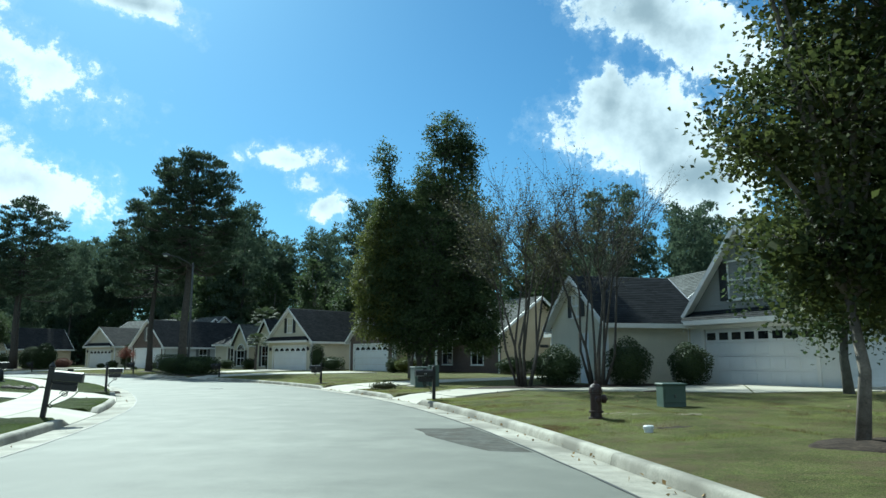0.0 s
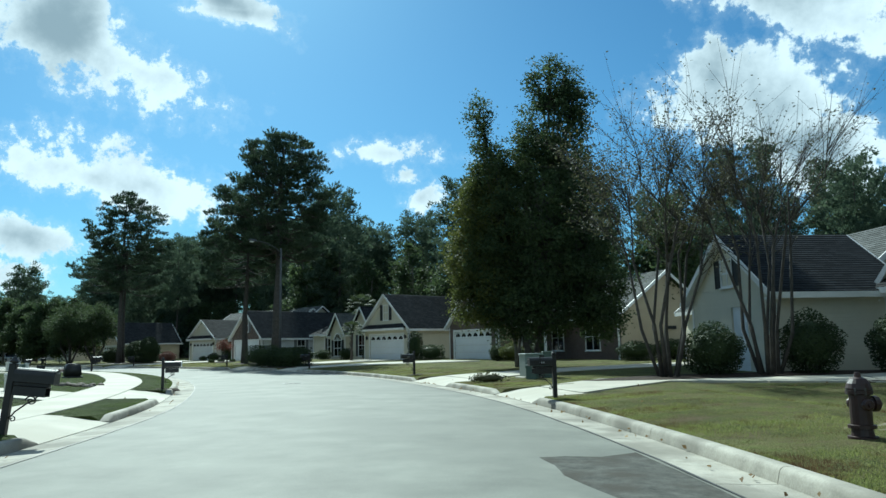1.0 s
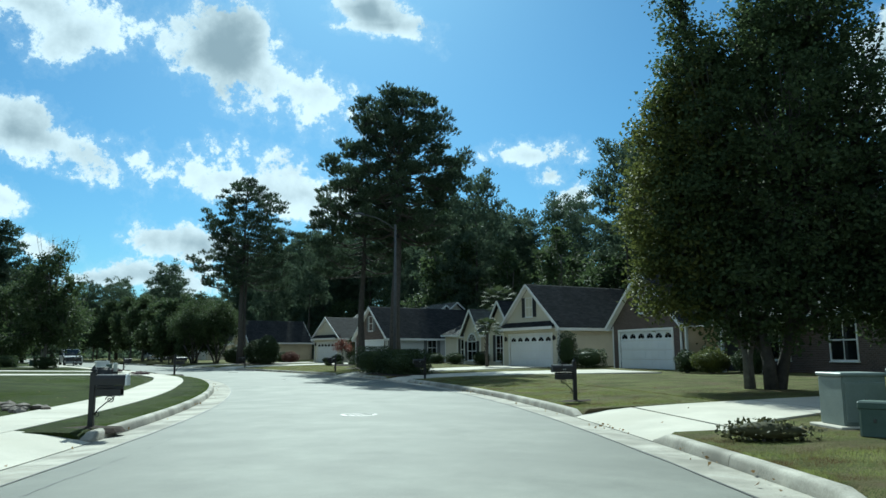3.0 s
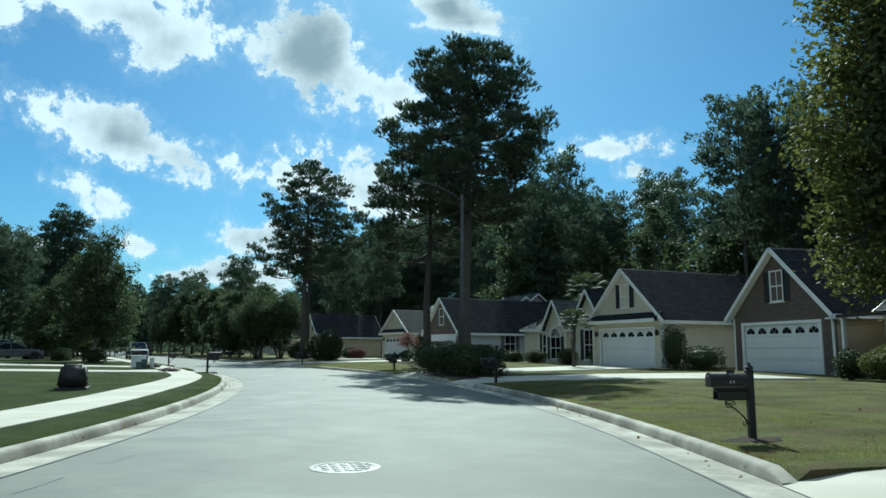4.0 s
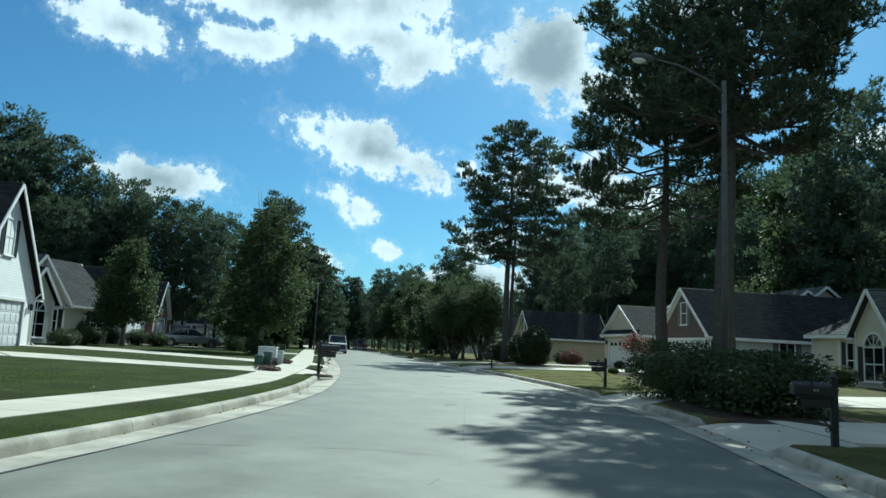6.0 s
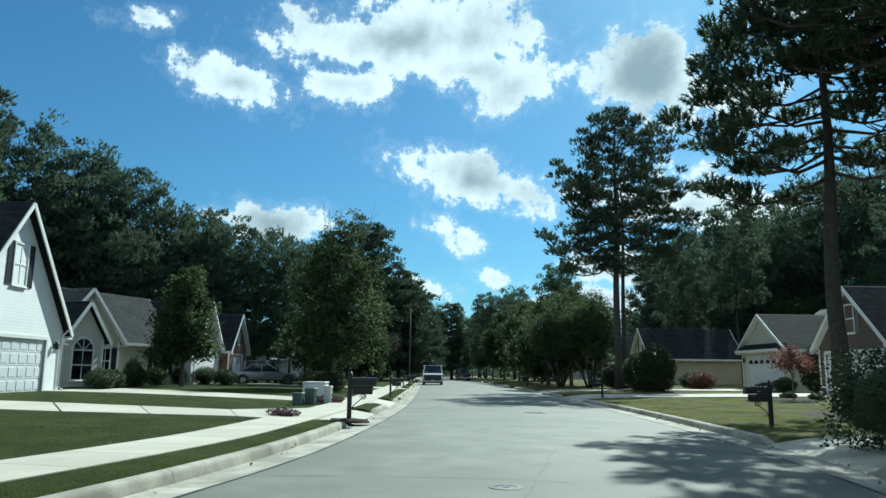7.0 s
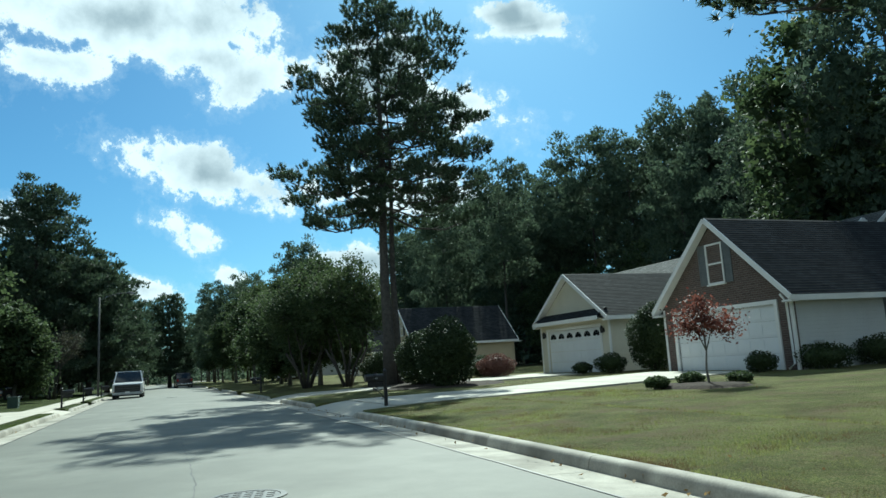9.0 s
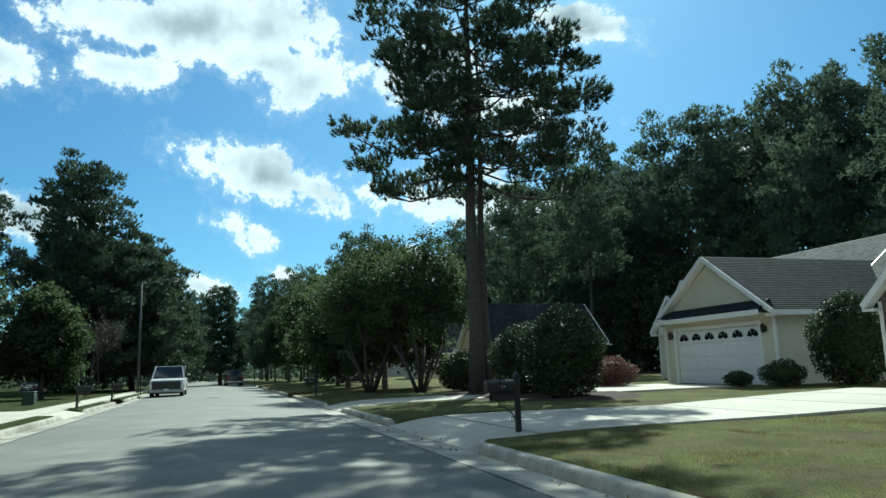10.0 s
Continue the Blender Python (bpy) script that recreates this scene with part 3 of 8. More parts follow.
# kerb breaks at driveways: (start, end) along the road
BREAKS_R = [(19.5, 22.3), (27.0, 31.0), (48.9, 52.2), (56.1, 59.7), (79.9, 85.4), (92.4, 96.2), (108.0, 112.0), (124.0, 128.0), (142.0, 146.0)]
BREAKS_L = [(15.0, 18.3), (24.0, 28.0), (62.8, 68.0), (72.1, 76.9), (95.6, 100.0), (109.0, 113.0), (130.0, 134.0)]


def strip(name, rails, s_list, mats, close=False):
    """Sweeps a cross section of (offset, height) along the road; rails: a list, or a function of s."""
    verts, faces = [], []
    for s in s_list:
        p, t = road_at(s)
        sec = rails(s) if callable(rails) else rails
        verts += [(p[0] + t[1] * o, p[1] - t[0] * o, z) for o, z in sec]
    n = len(sec)
    for i in range(len(s_list) - 1):
        for k in range(n if close else n - 1):
            a, b = i * n, (i + 1) * n
            k2 = (k + 1) % n
            faces.append((a + k, a + k2, b + k2, b + k))
    if close:
        faces.append(tuple(reversed(range(n))))
        faces.append(tuple(range((len(s_list) - 1) * n, len(s_list) * n)))
    me = mesh_of(name, verts, faces, mats)
    bm = bmesh.new()
    bm.from_mesh(me)
    bmesh.ops.recalc_face_normals(bm, faces=bm.faces[:])
    bm.to_mesh(me)
    bm.free()
    return me


def steps(a, b, d):
    return list(np.linspace(a, b, max(2, int(abs(b - a) / d) + 1)))


# ground sheet: lawns and woodland floor, lying below the road's corridor
def ground_sheet():
    xs = np.r_[[-2500, -1200, -600, -350, -260], np.arange(-200, -130, 4.0), np.arange(-130, 40, 0.85), np.arange(40, 120, 4.0), [150, 250, 500, 1200, 2500]]
    ys = np.r_[[-2500, -1200, -500, -250], np.arange(-150, -20, 5.0), np.arange(-20, 130, 0.85), np.arange(130, 260, 4.0), [300, 450, 800, 1500, 2500]]
    gx, gy = np.meshgrid(xs, ys)
    xy = np.c_[gx.ravel(), gy.ravel()]
    o, _ = offsets(xy)
    z = lie(o) + 0.03 * np.sin(xy[:, 0] * 0.41 + 1.7) * np.sin(xy[:, 1] * 0.33) * (np.abs(o) > 9)
    z = np.where(np.abs(o) < 5.6, np.where(np.abs(o) < 4.9, -0.30, lie(o) - 0.12), z)
    nx, ny = len(xs), len(ys)
    i = (np.arange(ny - 1)[:, None] * nx + np.arange(nx - 1)[None, :]).ravel()
    faces = np.c_[i, i + 1, i + 1 + nx, i + nx]
    mean = o[faces].mean(1)
    wood = np.where(np.abs(mean) > 30, 1, np.where(mean < 0, 2, 0))
    me = mesh_of("ground", np.c_[xy, z], faces.tolist(), [M_LAWN, M_WOODLAND, M_LAWN_G], wood.tolist(), True)
    tagged(new("ground", me), "mown grass lawns with dry patches and woodland floor behind", "ground", kind="structure")


ground_sheet()
FAR = steps(S_MIN, -30, 6) + steps(-29, 130, 0.8) + steps(132, S_MAX, 4)
road = new("road", strip("road", [(-EDGE, -0.012), (-2.4, 0.012), (0.0, 0.035), (2.4, 0.012), (EDGE, -0.012)], FAR, M_ASPHALT))
tagged(road, "pale worn grey asphalt residential street", "road", kind="structure")


def smooth_top(ob):
    """Shades the long faces smooth and leaves the end faces flat."""
    ends = set()
    for f in ob.data.polygons:
        f.use_smooth = len(f.vertices) == 4
        if not f.use_smooth:
            ends.update(tuple(sorted(k)) for k in f.edge_keys)
    for e in ob.data.edges:
        e.use_edge_sharp = tuple(sorted(e.vertices)) in ends
    return ob


def kerb_run(side):
    """Gutter apron, kerb pieces about three metres long, and the grass edge behind them."""
    breaks = BREAKS_R if side > 0 else BREAKS_L
    name = "right" if side > 0 else "left"
    apron = [(side * (EDGE - 0.002), -0.20), (side * (EDGE - 0.002), -0.008), (side * (EDGE + GUT * 0.6), -0.024), (side * (EDGE + GUT), -0.030), (side * (EDGE + GUT), -0.25)]
    g = tagged(new("gutter_" + name), "stained concrete gutter apron beside the asphalt", "gutter", kind="structure")
    for q in range(44):
        c = -8 + q * 3.05
        part("gutter_slab", strip("gutter_slab", apron, steps(c + 0.007, c + 3.043, 0.4), M_KERB, True), None, g)
    for c, d in ((S_MIN, -8), (-8 + 44 * 3.05, S_MAX)):
        part("gutter_length", strip("gutter_length", apron, steps(c, d, 3.0), M_KERB, True), None, g)
    k = new("kerb_" + name)
    tagged(k, "rounded concrete kerb with stained joints", "kerb", kind="structure")
    cuts = [S_MIN] + [v for b in breaks for v in b] + [S_MAX]
    o0 = EDGE + GUT + 0.002
    for a, b in zip(cuts[::2], cuts[1::2]):
        def section(s, a=a, b=b):
            f = min(1.0, max(0.0, min(s - a + 0.12, b - s + 0.12) / 0.55))
            f = f * f * (3 - 2 * f)
            h = -0.012 + 0.128 * f
            return [(side * (o0 + u * KERB), -0.03 + (h + 0.03) * v if v < 9 else -0.2) for u, v in ((0, 10), (0, 0.0), (0.06, 0.30), (0.11, 0.62), (0.18, 0.85), (0.30, 0.97), (0.44, 1.0), (0.90, 1.0), (1.0, 0.92), (1.0, 10))]
        near = max(a, -8), min(b, 125)
        if near[1] > near[0]:
            n = max(1, round((near[1] - near[0]) / 3.05))
            for q in range(n):
                c, d = near[0] + (near[1] - near[0]) * q / n, near[0] + (near[1] - near[0]) * (q + 1) / n
                smooth_top(part("kerbstone", strip("kerbstone", section, steps(c + 0.006, d - 0.006, 0.35), M_KERB, True), None, k))
        for c, d in ((a, min(b, -8)), (max(a, 125), b)):
            if d - c > 1:
                part("kerb_length", strip("kerb_length", section, steps(c, d, 3.0), M_KERB, True), None, k)
    return g


kerb_run(1)
kerb_run(-1)
for side, name in ((1, "right"), (-1, "left")):
    seam = strip("edge_seam", lambda q: [(side * (EDGE - 0.012 - 0.010 * math.sin(q * 3.1) * math.sin(q * 0.7)), -0.0035), (side * (EDGE + 0.018 + 0.008 * math.sin(q * 2.3)), -0.0035)], steps(-10, 130, 0.4), M_TAR)
    tagged(new("edge_seam_" + name, seam), "dark open joint between asphalt and gutter", "road joint", kind="structure")

# grass strips right behind the kerbs: the verge and the lawn's edge
SW0, SW1 = 5.55, 6.95                  # sidewalk, left of the road


def walk_edges(s):
    """Inner and outer edge of the sidewalk; it drifts towards the kerb beyond the bend."""
    return float(np.interp(s, [46, 58], [SW0, 5.08])), float(np.interp(s, [46, 58], [SW1, 6.30]))




def verge(side):
    breaks = BREAKS_R if side > 0 else BREAKS_L
    cuts = [S_MIN] + [v for b in breaks for v in b] + [S_MAX]
    o0 = EDGE + GUT + KERB - 0.004
    root = new("verge_" + ("right" if side > 0 else "left"))
    tagged(root, "mown grass verge along the kerb", "grass", kind="structure")
    for a, b in zip(cuts[::2], cuts[1::2]):
        def section(s, a=a, b=b):
            f = min(1.0, max(0.0, min(s - a, b - s) / 0.7))
            far = 7.6 if side > 0 else walk_edges(s)[0] + 0.02
            rough = 0.012 * math.sin(s * 2.3) + 0.01 * math.sin(s * 5.1)
            e = o0 + (0.05 if f > 0.5 else 0.15) + 0.015 * math.sin(s * 7.0)
            z1 = float(lie(side * far)) if side > 0 else 0.12
            z1 = z1 + 0.03
            lead = 0.118 + rough * 0.5
            return [(side * o0, -0.1), (side * o0, 0.088 * f + 0.01), (side * e, lead), (side * (o0 + (far - o0) * 0.5), (lead + z1) / 2 + rough), (side * far, z1 if side > 0 else z1 - 0.02), (side * (far + (0.35 if side > 0 else 0.0)), -0.1)]
        a2, b2 = a + 0.04, b - 0.04
        part("grass_strip", strip("grass_strip", section, steps(a2, min(b2, -10), 5.0) + steps(max(a2, -9), b2, 0.5) if a2 < -10 else steps(a2, b2, 0.5 if a2 < 110 else 2.0), M_LAWN if side > 0 else M_LAWN_G, True), None, root)


verge(1)
verge(-1)


def flat_piece(name, poly, mat, thick=0.10, lift=0.035, sub=1.2):
    """A slab over a closed outline, following the ground."""
    bm = bmesh.new()
    vs = [bm.verts.new((x, y, 0)) for x, y in poly]
    f = bm.faces.new(vs)
    if f.calc_area() and f.normal.z < 0:
        f.normal_flip()
    bmesh.ops.triangulate(bm, faces=[f])
    bmesh.ops.subdivide_edges(bm, edges=[e for e in bm.edges if e.calc_length() > sub * 2], cuts=2, use_grid_fill=True)
    r = bmesh.ops.extrude_face_region(bm, geom=bm.faces[:])
    top = {v for v in r["geom"] if isinstance(v, bmesh.types.BMVert)}
    xy = [(v.co.x, v.co.y) for v in bm.verts]
    o, _ = offsets(xy)
    h = lie(o)
    h = np.where(np.abs(o) < 4.95, np.interp(np.abs(o), [EDGE + GUT, 4.95], [-0.025, 0.10]), h)
    for v, z in zip(bm.verts, h):
        v.co.z = z + lift if v in top else z - thick
    bmesh.ops.recalc_face_normals(bm, faces=bm.faces[:])
    me = bpy.data.meshes.new(name)
    bm.to_mesh(me)
    bm.free()
    me.materials.append(mat)
    return me


# sidewalk slabs, each 1.5 m long with open joints
def slab_section(q):
    a, b = walk_edges(q)
    return [(-a, 0.02), (-a, 0.142), (-a - 0.01, 0.15), (-b + 0.01, 0.16), (-b, 0.152), (-b, 0.02)]


walkway = tagged(new("sidewalk"), "pale concrete sidewalk of jointed slabs", "sidewalk", kind="structure")
s = -10.0
while s < 132:
    e = s + 1.5
    part("slab", strip("slab", slab_section, steps(s + 0.007, e - 0.007, 0.5), M_CONC, True), None, walkway)
    s = e
for a, b in ((S_MIN, -10.2), (132, S_MAX)):
    part("slab_run", strip("slab_run", slab_section, steps(a, b, 3), M_CONC, True), None, walkway)


def lerp2(p, q, t):
    return (p[0] + (q[0] - p[0]) * t, p[1] + (q[1] - p[1]) * t)


def driveway(name, s0, s1, side, inner, label):
    """An apron at the kerb and concrete panels along two edges, inner: pairs of (near edge, far edge) places further in."""
    root = tagged(new(name), label, "driveway", kind="structure")
    o = EDGE + GUT + 0.01
    mouth = [beside(s0 - 0.2, side * o), beside(s1 + 0.2, side * o)]
    # the apron rises from the gutter to the lawn
    me = strip("apron", lambda q: [(side * o, -0.2), (side * o, -0.022), (side * 5.0, 0.105), (side * 5.5, 0.15), (side * 5.5, -0.1)], steps(s0 - 0.3, s1 + 0.3, 0.5), M_CONC)
    part("apron", me, None, root)
    start = [5.51 if side > 0 else walk_edges(q)[1] + 0.02 for q in (s0, s1)]
    gates = [(beside(s0, side * start[0]), beside(s1, side * start[1]))] + inner
    for (a0, b0), (a1, b1) in zip(gates, gates[1:]):
        n = max(1, round(math.dist(lerp2(a0, b0, 0.5), lerp2(a1, b1, 0.5)) / 3.0))
        for i in range(n):
            ta, tb = i / n + 0.004, (i + 1) / n - 0.004
            wide = math.dist(a0, b0) > 4.4
            for u0, u1 in (((0, 0.498), (0.502, 1)) if wide else ((0, 1),)):
                q = [lerp2(lerp2(a0, a1, ta), lerp2(b0, b1, ta), u0), lerp2(lerp2(a0, a1, ta), lerp2(b0, b1, ta), u1),
                     lerp2(lerp2(a0, a1, tb), lerp2(b0, b1, tb), u1), lerp2(lerp2(a0, a1, tb), lerp2(b0, b1, tb), u0)]
                part("panel", flat_piece("panel", q, M_CONC), None, root)
    return root

# ---- houses ----
def road_yaw(s, side):
    _, t = road_at(s)
    return math.degrees(math.atan2(-t[1], -t[0]) if side > 0 else math.atan2(t[1], t[0]))


def weld(me):
    bm = bmesh.new()
    bm.from_mesh(me)
    bmesh.ops.remove_doubles(bm, verts=bm.verts[:], dist=0.0005)
    bm.to_mesh(me)
    bm.free()


def slope(parent, e0, e1, r1, r0, mat, name="roof"):
    """A roof plane from eave (e0, e1) to ridge (r0, r1), in overlapping courses, with a soffit below."""
    e0, e1, r0, r1 = (Vector(p) for p in (e0, e1, r0, r1))
    nrm = (e1 - e0).cross(r0 - e0 if (r0 - e0).length > 0.01 else r1 - e0).normalized()
    if nrm.z < 0:
        nrm = -nrm
    length = max((r0 - e0).length, (r1 - e1).length)
    n = max(2, round(length / 0.145))
    verts, faces, uvs = [], [], []
    across = (e1 - e0).normalized()
    for i in range(n):
        a, b = i / n, (i + 1) / n
        q = [e0.lerp(r0, a) + nrm * 0.014, e1.lerp(r1, a) + nrm * 0.014, e1.lerp(r1, b), e0.lerp(r0, b)]
        k = len(verts)
        verts += q + [e0.lerp(r0, a), e1.lerp(r1, a)]
        faces += [(k, k + 1, k + 2, k + 3), (k + 4, k + 5, k + 1, k)]
        for p, v in ((q[0], a), (q[1], a), (q[2], b), (q[3], b), (q[0], a), (q[1], a), (q[1], a), (q[0], a)):
            uvs.append(((p - e0).dot(across), v * n * 0.145 + 0.003))
    k = len(verts)
    drop = nrm * 0.12
    verts += [e0 - drop, e1 - drop, r1 - drop, r0 - drop, e0, e1, r1, r0]
    faces += [(k + 3, k + 2, k + 1, k), (k, k + 1, k + 5, k + 4), (k + 1, k + 2, k + 6, k + 5), (k + 3, k, k + 4, k + 7)]
    uvs += [(0, 0)] * 16
    me = mesh_of(name, verts, faces, mat)
    lay = me.uv_layers.new(name="UVMap")
    lay.data.foreach_set("uv", [c for u in uvs for c in u])
    weld(me)
    return part(name, me, None, parent)


def beam(bm, p, q, thick, high, up=(0, 0, 1)):
    p, q = Vector(p), Vector(q)
    d = (q - p).normalized()
    sd = d.cross(Vector(up)).normalized()
    u = sd.cross(d)
    vs = []
    for e in (p, q):
        for a, b in ((-1, -1), (1, -1), (1, 1), (-1, 1)):
            vs.append(bm.verts.new(e + sd * (a * thick / 2) + u * (b * high / 2)))
    for f in ((3, 2, 1, 0), (4, 5, 6, 7), (0, 1, 5, 4), (1, 2, 6, 5), (2, 3, 7, 6), (3, 0, 4, 7)):
        bm.faces.new([vs[i] for i in f])




def wall_cells(bm, a, b, h, holes, m, z0=0.0, thick=0.18):
    """A wall from a to b along its own x, its outer face on y = 0, with holes through it."""
    xs = sorted({a, b, *[v for o in holes for v in o[:2]]})
    zs = sorted({z0, h, *[v for o in holes for v in o[2:4]]})
    for x0, x1 in zip(xs, xs[1:]):
        run = None
        for z_0, z_1 in zip(zs, zs[1:]):
            inside = any(o[0] <= x0 and x1 <= o[1] and o[2] <= z_0 and z_1 <= o[3] for o in holes)
            if not inside:
                add_box(bm, x0, 0, z_0, x1, thick, z_1, m=m)


def window(house, m, w, h, shutters=None, cols=2, rows=2, glass=None, arch=False, deep=0.0):
    """A framed window with panes, sill and shutters; m places its lower middle on the wall's face."""
    f = 0.06
    bm = bmesh.new()
    for s in ((-w / 2 - f, -0.04, -f, -w / 2, 0.06, h + f), (w / 2, -0.04, -f, w / 2 + f, 0.06, h + f), (-w / 2, -0.04, h, w / 2, 0.06, h + f), (-w / 2, -0.04, -f, w / 2, 0.06, 0)):
        add_box(bm, *s)
    for i in range(1, cols):
        x = -w / 2 + w * i / cols
        add_box(bm, x - 0.018, -0.015, 0, x + 0.018, 0.03, h)
    add_box(bm, -w / 2, -0.022, h * 0.5 - 0.03, w / 2, 0.035, h * 0.5 + 0.03)
    if arch:
        n = 10
        for i in range(n):
            t0, t1 = math.pi * i / n, math.pi * (i + 1) / n
            r0, r1 = w / 2, w / 2 + f + 0.05
            pts = [(r0 * math.cos(t0), r0 * math.sin(t0)), (r1 * math.cos(t0), r1 * math.sin(t0)), (r1 * math.cos(t1), r1 * math.sin(t1)), (r0 * math.cos(t1), r0 * math.sin(t1))]
            add_prism(bm, [(x, h + z) for x, z in pts], -0.04, 0.03)
        for t in (0.8, 1.571, 2.34):
            beam(bm, (0, -0.01, h), (w / 2 * math.cos(t), -0.01, h + w / 2 * math.sin(t)), 0.03, 0.03, (0, 1, 0))
    win = part("window", bm, M_TRIM, house)
    win.matrix_local = m
    zs = [h * j / rows for j in range(rows + 1)]
    for i in range(cols):
        for j in range(rows):
            x0 = -w / 2 + w * i / cols
            part("pane", boxes((x0 + 0.012, 0.004, zs[j] + 0.012, x0 + w / cols - 0.012, 0.012, zs[j + 1] - 0.012)), glass or M_GLASS, win)
    if arch:
        bm = bmesh.new()
        add_prism(bm, [(w / 2 * math.cos(math.pi * i / 12) * 0.98, h + w / 2 * math.sin(math.pi * i / 12) * 0.98) for i in range(13)], 0.0, 0.01)
        part("fanlight", bm, M_DARKGLASS, win)
    part("sill", boxes((-w / 2 - 0.1, -0.09, -f - 0.05, w / 2 + 0.1, 0.02, -f), bevel=0.008), M_TRIM, win)
    if shutters:
        for sx in (-1, 1):
            x0 = sx * (w / 2 + f + 0.02 + 0.19)
            bm = bmesh.new()
            for s in ((x0 - 0.19, -0.035, -f, x0 - 0.145, -0.004, h + f), (x0 + 0.145, -0.035, -f, x0 + 0.19, -0.004, h + f), (x0 - 0.145, -0.035, h, x0 + 0.145, -0.004, h + f),
                      (x0 - 0.145, -0.035, -f, x0 + 0.145, -0.004, 0), (x0 - 0.145, -0.035, h / 2 - 0.04, x0 + 0.145, -0.004, h / 2 + 0.04), (x0 - 0.145, -0.012, 0, x0 + 0.145, -0.004, h)):
                add_box(bm, *s)
            k = 0.05
            while k < h - 0.05:
                if abs(k - h / 2) > 0.06:
                    add_box(bm, x0 - 0.145, -0.012, k - 0.02, x0 + 0.145, 0.0, k + 0.016, m=pose(0, -0.012, 0, 0, 0, 0))
                k += 0.09
            sh = part("shutter", bm, shutters, win)
    return win


def garage_door(house, m, w=4.88, h=2.13, fans=6, plain=False):
    """A sectional door of raised panels, its top row with fan-shaped lights."""
    bm = boxes((-w / 2 - 0.14, -0.05, 0, -w / 2, 0.10, h + 0.14), (w / 2, -0.05, 0, w / 2 + 0.14, 0.10, h + 0.14), (-w / 2, -0.05, h, w / 2, 0.10, h + 0.14))
    frame_ob = part("garage_door", bm, M_TRIM, house, "white sectional garage door in a white frame")
    frame_ob.matrix_local = m
    rows, cols = 4, 8
    rh = h / rows
    for r in range(rows):
        bm = boxes((-w / 2 + 0.005, 0.06, r * rh + 0.005, w / 2 - 0.005, 0.10, (r + 1) * rh - 0.005))
        if r < rows - 1 or plain:
            for c in range(cols):
                x0 = -w / 2 + w * c / cols
                add_box(bm, x0 + 0.07, 0.045, r * rh + 0.08, x0 + w / cols - 0.07, 0.062, (r + 1) * rh - 0.08, bevel=0.012)
        part("door_section", bm, M_DOOR, frame_ob)
    if not plain:
        for i in range(fans):
            cx, z0, rad = -w / 2 + w * (i + 0.5) / fans, h - rh + 0.10, 0.30
            for a0, a1 in ((8, 60), (66, 114), (120, 172)):
                bm = bmesh.new()
                n = 4
                arc = [radians(a0 + (a1 - a0) * k / n) for k in range(n + 1)]
                out = [(cx + rad * math.cos(t), z0 + rad * math.sin(t)) for t in arc] + [(cx + 0.07 * math.cos(t), z0 + 0.07 * math.sin(t)) for t in reversed(arc)]
                add_prism(bm, out, 0.050, 0.062)
                part("fan_light", bm, M_DARKGLASS, frame_ob)
    return frame_ob


def lantern(house, m):
    bm = bmesh.new()
    add_turned(bm, [(0.02, 0.0), (0.07, 0.02), (0.08, 0.22), (0.10, 0.235), (0.03, 0.33), (0.015, 0.36)], 6, pose(0, -0.14, 0))
    add_box(bm, -0.05, -0.02, 0.05, 0.05, 0.0, 0.25)
    add_box(bm, -0.012, -0.10, 0.30, 0.012, -0.01, 0.32)
    ob = part("wall_lantern", bm, M_BLACK, house)
    ob.matrix_local = m
    return ob


def on_wall(face, x0, x1, y0, y1, u, z):
    """Placement on a wing's wall: u along the wall as seen from outside, from its left end."""
    if face == "front":
        return pose(x0 + u, y0, z)
    if face == "right":
        return pose(x1, y0 + u, z, 0, 0, 90)
    if face == "left":
        return pose(x0, y1 - u, z, 0, 0, -90)
    return pose(x1 - u, y1, z, 0, 0, 180)


